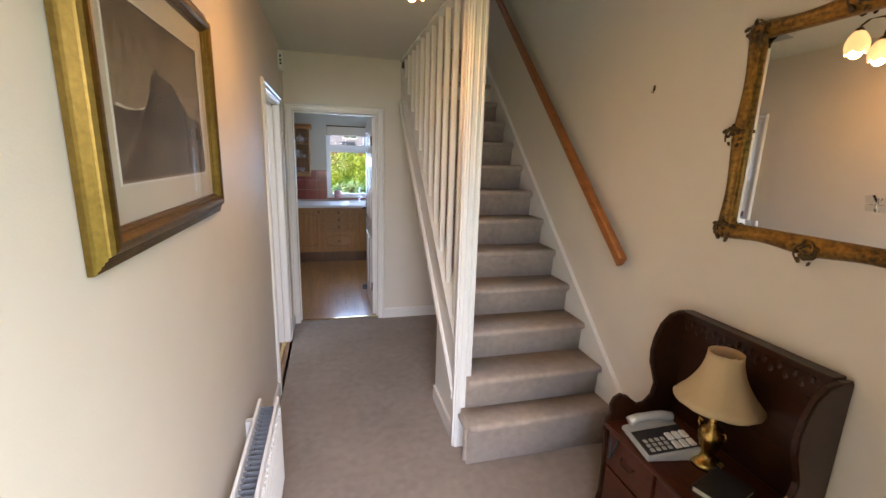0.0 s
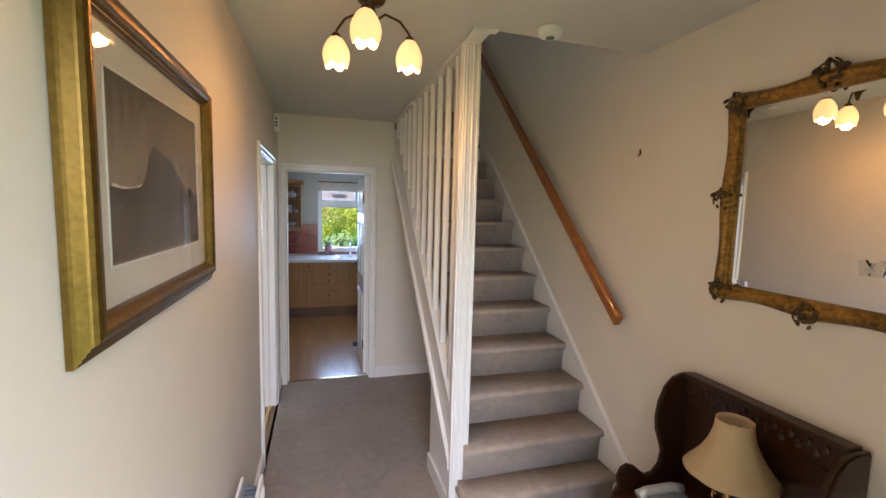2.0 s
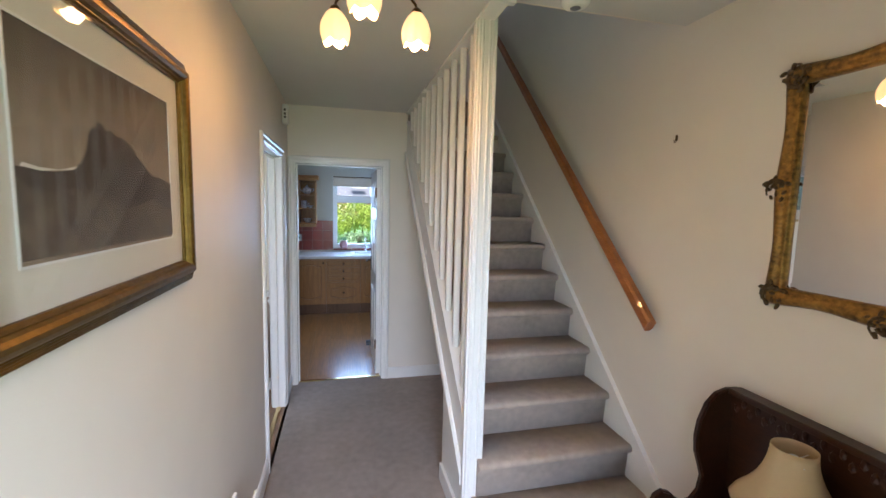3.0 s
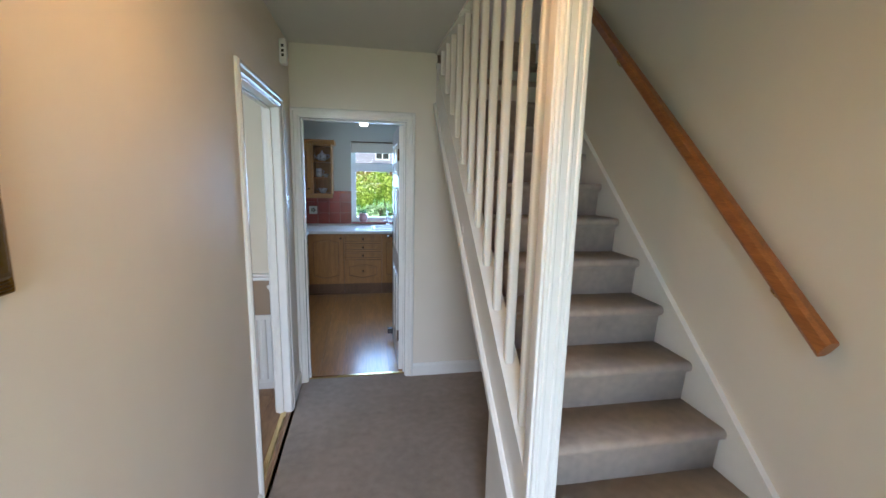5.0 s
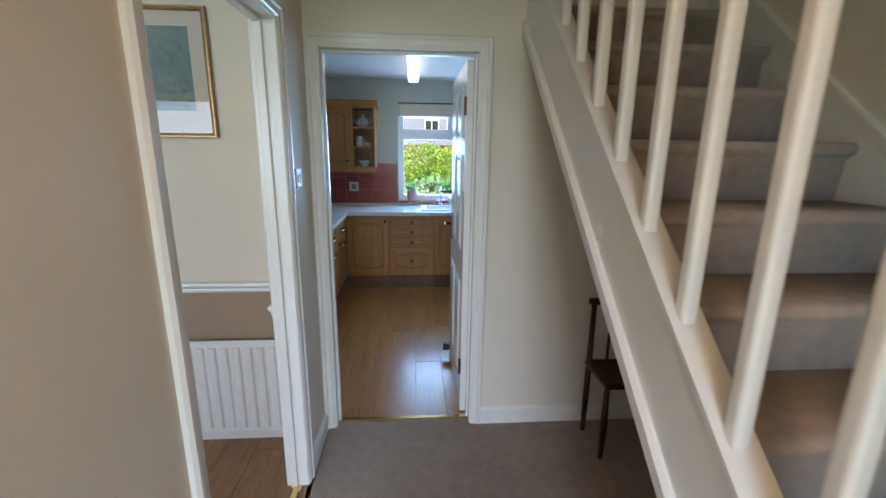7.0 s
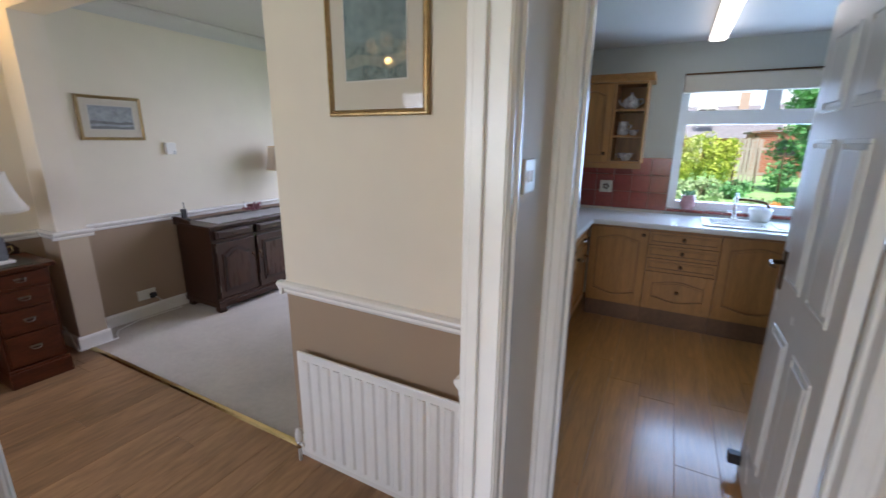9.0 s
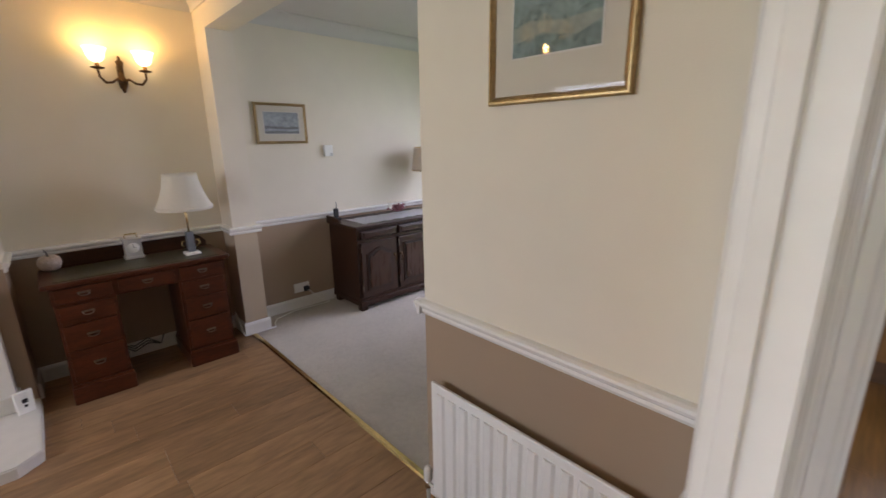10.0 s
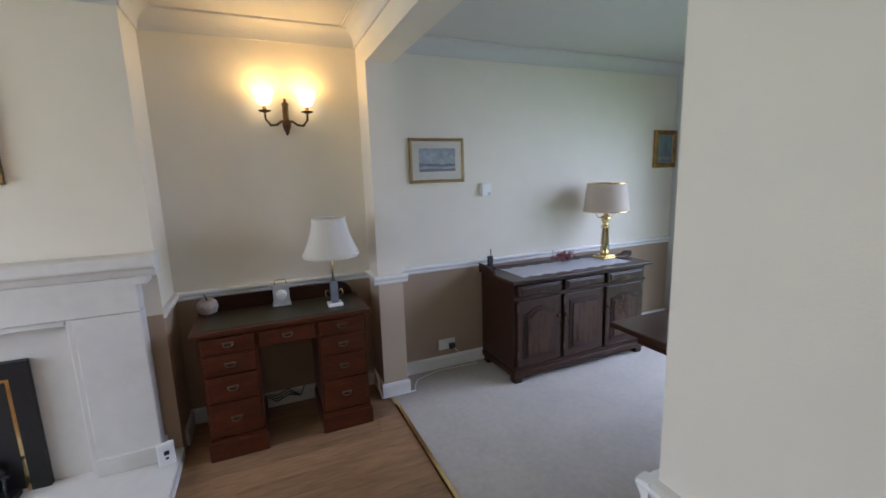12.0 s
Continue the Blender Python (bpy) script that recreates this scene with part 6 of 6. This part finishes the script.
M["cast_iron"] = mat("cast_iron", (0.012, 0.012, 0.013), 0.45, noise_scale=20, amount=0.3, bump=0.2)
part("frame", boxes((0, 0, 0, 0.035, 0.075, 0.67), (0, 0.665, 0, 0.035, 0.74, 0.67), (0, 0.075, 0.59, 0.035, 0.665, 0.67)), M["cast_iron"], gf)
part("trim", boxes((0.0, 0.075, 0, 0.03, 0.092, 0.575), (0.0, 0.648, 0, 0.03, 0.665, 0.575), (0.0, 0.075, 0.575, 0.03, 0.665, 0.59)), M["brass"], gf, "brass inner trim")
part("firebox", boxes((0.0, 0.092, 0.0, 0.004, 0.648, 0.575)), M["black"], gf)
bm = bmesh.new()
for i in range(26):
    s = random.uniform(0.025, 0.045)
    bmesh.ops.create_icosphere(bm, subdivisions=1, radius=s, matrix=Matrix.LocRotScale((random.uniform(0.03, 0.075), random.uniform(0.13, 0.61), 0.10 + random.uniform(0, 0.10)), Euler((random.uniform(0, 3), random.uniform(0, 3), 0)), (1, 1.2, 0.8)))
part("coal_bed", bm, M["cast_iron"], gf, "black ceramic coals")
bm = bmesh.new()
for i in range(8):
    tube(bm, [(0.11, 0.12 + i * 0.07, 0.0), (0.125, 0.12 + i * 0.07, 0.07), (0.11, 0.12 + i * 0.07, 0.14)], 0.006, 6)
tube(bm, [(0.11, 0.10, 0.14), (0.11, 0.63, 0.14)], 0.008, 6)
box(bm, 0.036, 0.10, 0, 0.12, 0.63, 0.03)
part("grate", bm, M["cast_iron"], gf)
co = thing("monitor", (-3.19, 2.80, 0.06), "small white alarm unit standing on the hearth", "alarm", turn=20)
bm = bmesh.new()
box(bm, -0.012, -0.04, 0, 0.012, 0.04, 0.13, 0.006)
part("case", bm, M["white_plastic"], co)
for z, s in ((0.075, 0.012), (0.045, 0.007)):
    part("marking", boxes((0.0115, -s, z - s, 0.0135, s, z + s)), M["black"], co)

# sideboard
sb = thing("sideboard", (-3.66, 4.978, 0), "dark carved oak sideboard with three drawers and three doors", "sideboard")
SL, SD = 1.28, 0.48
bm = bmesh.new()
box(bm, 0, -0.03, 0.765, SD + 0.03, SL + 0.04, 0.79, 0.008)
part("top", bm, M["dark_oak"], sb)
bm = bmesh.new()
prism(bm, [(0.0, 0.79), (0.0, 0.835), (0.10, 0.835), (0.20, 0.815), (0.24, 0.79)], "y", -0.025, -0.005)
part("gallery", bm, M["dark_oak"], sb)
part("body", boxes((0, 0, 0.07, SD - 0.02, SL, 0.765)), M["dark_oak"], sb)
bm = bmesh.new()
box(bm, 0, -0.01, 0.05, SD + 0.012, SL + 0.01, 0.10, 0.008)
part("plinth", bm, M["dark_oak"], sb)
for y in (0.0, SL - 0.07):
    for x in (0.01, SD - 0.07):
        bm = bmesh.new()
        box(bm, x, y, 0, x + 0.07, y + 0.07, 0.05, 0.012)
        part("foot", bm, M["dark_oak"], sb)
part("rail", boxes((SD - 0.02, 0, 0.635, SD - 0.004, SL, 0.66), (SD - 0.02, 0, 0.745, SD - 0.004, SL, 0.765), (SD - 0.02, 0, 0.10, SD - 0.004, SL, 0.125)), M["dark_oak"], sb)
# near-black ring round each door panel, painted shade in place of a cut groove
M["groove"] = mat("panel_groove_shade", (0.010, 0.006, 0.004), 0.5, noise_scale=8, amount=0.3)
M["oak_panel"] = mat("dark_oak_panel", (0.055, 0.021, 0.010), 0.28, noise_scale=4, amount=0.5, stretch=(6, 6, 0.7), coat=0.1)
M["oak_front"] = mat("dark_oak_front", (0.042, 0.017, 0.009), 0.30, noise_scale=4, amount=0.5, stretch=(6, 6, 0.7), coat=0.1)
for i in range(3):
    y0, y1 = 0.02 + i * 0.415, 0.02 + i * 0.415 + 0.40
    bm = bmesh.new()
    box(bm, SD - 0.02, y0 + 0.012, 0.666, SD + 0.010, y1 - 0.012, 0.738, 0.006)
    box(bm, SD + 0.004, y0 + 0.035, 0.678, SD + 0.018, y1 - 0.035, 0.726, 0.006)
    d = part("drawer", bm, M["oak_front"], sb)
    bm = bmesh.new()
    box(bm, SD + 0.012, (y0 + y1) / 2 - 0.04, 0.695, SD + 0.015, (y0 + y1) / 2 + 0.04, 0.712, 0.001, 1)
    tube(bm, [(SD + 0.012, (y0 + y1) / 2 - 0.03, 0.704), (SD + 0.026, (y0 + y1) / 2 - 0.02, 0.690), (SD + 0.026, (y0 + y1) / 2 + 0.02, 0.690), (SD + 0.012, (y0 + y1) / 2 + 0.03, 0.704)], 0.004, 6)
    part("drawer_pull", bm, M["bronze"], d)
    bm = bmesh.new()
    box(bm, SD - 0.02, y0 + 0.010, 0.131, SD + 0.002, y1 - 0.010, 0.629, 0.004)
    dr = part("door", bm, M["oak_front"], sb)
    for inset, depth in ((0.058, 0.010), (0.070, 0.0045), (0.084, 0.018)):
        bm = bmesh.new()
        pts = [(y0 + inset, 0.127 + inset), (y1 - inset, 0.127 + inset), (y1 - inset, 0.633 - inset - 0.045), (y1 - inset - 0.035, 0.633 - inset - 0.045)]
        for k in range(9):
            u = k / 8
            pts.append((y1 - inset - 0.04 - (y1 - y0 - 2 * inset - 0.08) * u, 0.633 - inset - 0.04 + 0.04 * math.sin(math.pi * u)))
        pts += [(y0 + inset + 0.035, 0.633 - inset - 0.045), (y0 + inset, 0.633 - inset - 0.045)]
        if i == 1:
            pts = [(y0 + inset, 0.127 + inset), (y1 - inset, 0.127 + inset), (y1 - inset, 0.633 - inset), (y0 + inset, 0.633 - inset)]
        prism(bm, pts, "x", SD + 0.001, SD + depth + (0.006 if inset == 0.070 else 0))
        part("raised_panel" if inset > 0.08 else "panel_moulding", bm, M["oak_panel"] if inset > 0.08 else M["groove"] if inset > 0.06 else M["dark_oak"], dr)
    for z in (0.19, 0.55):
        yy = y0 + 0.004 if i != 2 else y1 - 0.012
        part("hinge", boxes((SD + 0.002, yy, z, SD + 0.006, yy + 0.008, z + 0.06)), M["nickel"], dr)
    hy = y1 - 0.03 if i != 2 else y0 + 0.03
    if i == 1:
        hy = y0 + 0.03
    bm = bmesh.new()
    tube(bm, [(SD + 0.004, hy, 0.47), (SD + 0.024, hy, 0.45), (SD + 0.026, hy, 0.42), (SD + 0.012, hy, 0.405)], 0.005)
    lathe(bm, [(0.016, 0), (0.012, 0.006), (0, 0.008)], 10, (0, 0, 0))
    for v in bm.verts[-30:]:
        v.co = Vector((SD + 0.002 + v.co.z, hy + v.co.x, 0.47 + v.co.y))
    part("door_handle", bm, M["bronze"], dr)
runner = thing("table_runner", (-3.66, 4.978, 0.79), "white lace runner laid along the sideboard", "table runner")
bm = bmesh.new()
nx, ny = 5, 40
grid = [[bm.verts.new((0.13 + 0.31 * i / nx + 0.012 * (1 if i == nx else -1 if i == 0 else 0) * math.cos(j * 1.2), 0.10 + 1.06 * j / ny, 0.003 + 0.0012 * noise.noise((i * 0.9, j * 0.4, 0)))) for j in range(ny + 1)] for i in range(nx + 1)]
for i in range(nx):
    for j in range(ny):
        bm.faces.new((grid[i][j], grid[i + 1][j], grid[i + 1][j + 1], grid[i][j + 1]))
bmesh.ops.solidify(bm, geom=bm.faces[:], thickness=0.002)
part("cloth", bm, mat("white_lace", (0.88, 0.88, 0.89), 0.9, noise_scale=80, amount=0.12, bump=0.4, bump_scale=300), runner)
bl = thing("table_lamp", (-3.44, 6.06, 0.795), "tall brass column lamp with a beige drum shade", "table lamp")
bm = bmesh.new()
box(bm, -0.075, -0.075, 0, 0.075, 0.075, 0.018, 0.005)
box(bm, -0.058, -0.058, 0.018, 0.058, 0.058, 0.034, 0.005)
shaft_from = len(bm.verts)
lathe(bm, [(0.046, 0.034), (0.036, 0.055), (0.036, 0.075), (0.026, 0.26), (0.034, 0.265), (0.034, 0.275)], 4)
bm.verts.ensure_lookup_table()
bmesh.ops.rotate(bm, verts=bm.verts[shaft_from:], cent=(0, 0, 0), matrix=Matrix.Rotation(radians(45), 3, "Z"))
lathe(bm, [(0.020, 0.275), (0.032, 0.285), (0.020, 0.30), (0.036, 0.33), (0.040, 0.345), (0.022, 0.37), (0.010, 0.385), (0.008, 0.43)], 20)
part("column", bm, M["brass"], bl)
bm = bmesh.new()
for s in (-1, 1):
    tube(bm, [(0, s * 0.02, 0.36), (0, s * 0.07, 0.35), (0, s * 0.10, 0.375), (0, s * 0.10, 0.40)], 0.005)
    lathe(bm, [(0.016, 0), (0.020, 0.006), (0.010, 0.014), (0.010, 0.05)], 12, (0, s * 0.10, 0.40))
part("candle_arms", bm, M["brass"], bl)
bm = bmesh.new()
bell_shade(bm, 0.185, 0.155, 0.40, 0.635, 1.0, 36)
part("shade", bm, M["beige_linen"], bl, "beige drum shade")
for r, z in ((0.186, 0.40), (0.156, 0.632)):
    bm = bmesh.new()
    lathe(bm, [(r, z), (r + 0.002, z + 0.004), (r, z + 0.008)], 36, cap=False)
    part("gilt_trim", bm, M["brass"], bl)
bowl = thing("glass_bowl", (-3.43, 5.605, 0.795), "glass bowl of purple potpourri on the runner", "bowl")
bm = bmesh.new()
lathe(bm, [(0.035, 0), (0.03, 0.010), (0.06, 0.03), (0.092, 0.07), (0.086, 0.115), (0.083, 0.115), (0.088, 0.07), (0.056, 0.034), (0, 0.016)], 24)
part("glass", bm, M["window_glass"], bowl)
bm = bmesh.new()
leaves(bm, 130, lambda: (random.gauss(0, 0.032), random.gauss(0, 0.032), random.uniform(0.035, 0.085)), 0.03, 0.9)
part("potpourri", bm, mat("purple_petals", (0.30, 0.09, 0.12), 0.7, noise_scale=20, amount=0.4), bowl)
tray = thing("leaf_dish", (-3.40, 6.235, 0.79), "dark carved leaf-shaped wooden dish", "dish", turn=25)
bm = bmesh.new()
n = 20
for dz, sc_ in ((0.0, 0.75), (0.022, 1.0), (0.018, 0.92), (0.006, 0.70)):
    ring = [bm.verts.new((0.06 * sc_ * math.cos(math.tau * i / n), 0.13 * sc_ * math.sin(math.tau * i / n) * (1 + 0.08 * math.cos(math.tau * i * 5 / n)), dz + 0.02 * (math.sin(math.tau * i / n) > 0.8))) for i in range(n)]
    if dz == 0.0:
        bm.faces.new(ring[::-1])
    else:
        for i in range(n):
            bm.faces.new((prev[i], prev[(i + 1) % n], ring[(i + 1) % n], ring[i]))
    prev = ring
bm.faces.new(prev)
part("dish", bm, M["mahogany"], tray, smooth=True)
hp = thing("cordless_phone", (-3.59, 5.02, 0.79), "black cordless telephone standing in its cradle", "telephone")
bm = bmesh.new()
box(bm, -0.04, -0.03, 0, 0.04, 0.03, 0.025, 0.006)
box(bm, -0.015, -0.022, 0.02, 0.012, 0.022, 0.11, 0.006)
part("handset", bm, M["black"], hp)
bm = bmesh.new()
tube(bm, [(-0.01, 0.012, 0.11), (-0.01, 0.012, 0.165)], 0.004, 6)
part("aerial", bm, M["black"], hp)
th = thing("thermostat", (XFAR, 5.035, 1.42), "white room thermostat on the wall", "thermostat")
bm = bmesh.new()
box(bm, 0, -0.042, -0.05, 0.03, 0.042, 0.05, 0.005)
part("case", bm, M["white_plastic"], th)
bm = bmesh.new()
box(bm, 0.03, 0.012, -0.045, 0.033, 0.036, -0.02, 0.001, 1)
part("dial", bm, M["silver_plastic"], th)
so = thing("wall_socket", (XFAR, 4.66, 0.197), "white double wall socket with a black plug", "socket")
bm = bmesh.new()
box(bm, 0, -0.073, -0.043, 0.010, 0.073, 0.043, 0.003)
part("plate", bm, M["white_plastic"], so)
for y in (-0.052, 0.035):
    part("rocker", boxes((0.010, y, 0.012, 0.014, y + 0.016, 0.034)), M["white_plastic"], so)
bm = bmesh.new()
box(bm, 0.010, 0.014, -0.038, 0.045, 0.062, 0.010, 0.008)
part("plug", bm, M["black"], so, "black plug")
cable = thing("cable", (0, 0, 0), "white cable trailing from the socket along the skirting", "cable")
bm = bmesh.new()
tube(bm, [(XFAR + 0.04, 4.70, 0.18), (XFAR + 0.06, 4.78, 0.09), (XFAR + 0.05, 4.86, 0.03), (XFAR + 0.07, 4.90, 0.010), (XFAR + 0.06, 4.76, 0.009), (XFAR + 0.05, 4.55, 0.009), (XFAR + 0.12, 4.36, 0.009), (XFAR + 0.20, 4.31, 0.009), (-3.42, 4.29, 0.009)], 0.004, 6)
part("lead", bm, M["white_plastic"], cable)
cable2 = thing("cable", (0, 0, 0), "loose lamp cables bundled under the desk", "cable")
bm = bmesh.new()
for k in range(3):
    tube(bm, [(XFAR + 0.03, 3.30 + 0.02 * k, 0.10), (XFAR + 0.05, 3.36, 0.05 + 0.02 * k), (XFAR + 0.08, 3.44, 0.10 + 0.02 * k), (XFAR + 0.05, 3.52, 0.06), (XFAR + 0.03, 3.55, 0.12)], 0.004, 6)
part("lead", bm, M["black"], cable2)
cable3 = thing("cable", (0, 0, 0), "white cable running round the foot of the pier", "cable")
bm = bmesh.new()
tube(bm, [(-3.60, 4.045, 0.16), (-3.52, 4.043, 0.10), (-3.46, 4.036, 0.06), (-3.42, 4.04, 0.012), (-3.41, 4.14, 0.012), (-3.42, 4.29, 0.010)], 0.005, 6)
part("lead", bm, M["white_plastic"], cable3)
dt_ = thing("dining_table", (-2.33, 5.01, 0), "dark mahogany dining table on the pale carpet", "table")
bm = bmesh.new()
box(bm, 0, 0, 0.72, 1.05, 1.5, 0.75, 0.008)
part("tabletop", bm, M["mahogany"], dt_)
part("apron", boxes((0.09, 0.11, 0.64, 0.96, 0.13, 0.72), (0.09, 1.37, 0.64, 0.96, 1.39, 0.72), (0.09, 0.13, 0.64, 0.11, 1.37, 0.72), (0.94, 0.13, 0.64, 0.96, 1.37, 0.72)), M["mahogany"], dt_)
for x in (0.36, 0.86):
    for y in (0.25, 1.25):
        bm = bmesh.new()
        lathe(bm, [(0.022, 0.004), (0.026, 0.03), (0.018, 0.06), (0.030, 0.30), (0.022, 0.46), (0.034, 0.52), (0.034, 0.72)], 14, (x, y, 0))
        part("leg", bm, M["mahogany"], dt_)

# windows that light the dining room
for nm, x0, x1, y, z0, z1, lb in (("window_2", -3.0, -1.0, 0.16, 0.9, 2.1, "white framed front window of the dining room"), ("window_3", -3.1, -0.9, YB + 0.12, 0.0, 2.15, "white framed glazed doors to the garden")):
    wdw = thing(nm, (x0, y, z0), lb, "window")
    wdw["kind"] = "structure"
    w_, h_ = x1 - x0, z1 - z0
    part("window_frame", boxes((0, 0, 0, w_, 0.06, 0.06), (0, 0, h_ - 0.06, w_, 0.06, h_), (0, 0, 0.06, 0.06, 0.06, h_ - 0.06), (w_ - 0.06, 0, 0.06, w_, 0.06, h_ - 0.06), (w_ / 2 - 0.04, 0, 0.06, w_ / 2 + 0.04, 0.06, h_ - 0.06)), M["upvc"], wdw)
    for a_, b_ in ((0.06, w_ / 2 - 0.04), (w_ / 2 + 0.04, w_ - 0.06)):
        pn = part("pane", boxes((a_, 0.025, 0.06, b_, 0.031, h_ - 0.06)), M["pane_glass"], wdw)
        pn.visible_shadow = False

# ---- laid pieces: floor planks and wall tiles ----


def planks(parent_name, x0, x1, y0, y1, width, length, material, seed):
    base = bpy.data.objects[parent_name]
    rng_ = random.Random(seed)
    meshes = {}
    x = x0
    row = 0
    while x < x1 - 1e-3:
        w_ = min(width, x1 - x)
        y = y0 - rng_.uniform(0, length)
        while y < y1:
            a_, b_ = max(y, y0), min(y + length, y1)
            if b_ - a_ > 0.02:
                key = (round(w_, 3), round(b_ - a_, 2))
                if key not in meshes:
                    bm = bmesh.new()
                    box(bm, 0.0006, 0.0006, -0.010, w_ - 0.0006, b_ - a_ - 0.0006, 0.0, 0.0012, 1)
                    meshes[key] = mesh_of("plank", bm, material)
                ob = new("plank", meshes[key])
                ob.parent = base
                ob.matrix_basis = pose(x, a_, 0)
            y += length
        x += width
        row += 1


planks("floor_dining_base", XFAR, -1.275, 0.3, 4.112, 0.16, 1.25, M["dining_oak"], 2)
planks("floor_dining_base", -1.275, XD + 0.10, 0.3, 4.089, 0.16, 1.25, M["dining_oak"], 3)
planks("floor_kitchen_base", -0.96, 2.5, YK + 0.065, YB, 0.19, 1.25, M["kitchen_oak"], 5)
bm = boxes((-0.958, 7.136, 0.903, 0.183, 7.149, 1.372))
tiles_back = structure("wall_tiles_back", bm, M["grout"], "terracotta red wall tiles behind the worktop", "tiles")
bm = boxes((-0.958, 4.95, 0.882, -0.948, 7.13, 1.372))
tiles_side = structure("wall_tiles_side", bm, M["grout"], "terracotta red wall tiles behind the side worktop", "tiles")
bm = bmesh.new()
box(bm, 0, -0.004, 0, 0.151, 0.001, 0.151, 0.002, 1)
tile_me = mesh_of("tile", bm, M["tile"])
for r in range(3):
    for c in range(7):
        ob = new("tile", tile_me)
        ob.parent = tiles_back
        ob.matrix_basis = pose(0.029 - c * 0.155, 7.135, 0.908 + r * 0.155)
    for c in range(14):
        ob = new("tile", tile_me)
        ob.parent = tiles_side
        ob.matrix_basis = pose(-0.947, 4.97 + c * 0.155, 0.908 + r * 0.155, 0, 0, 90)
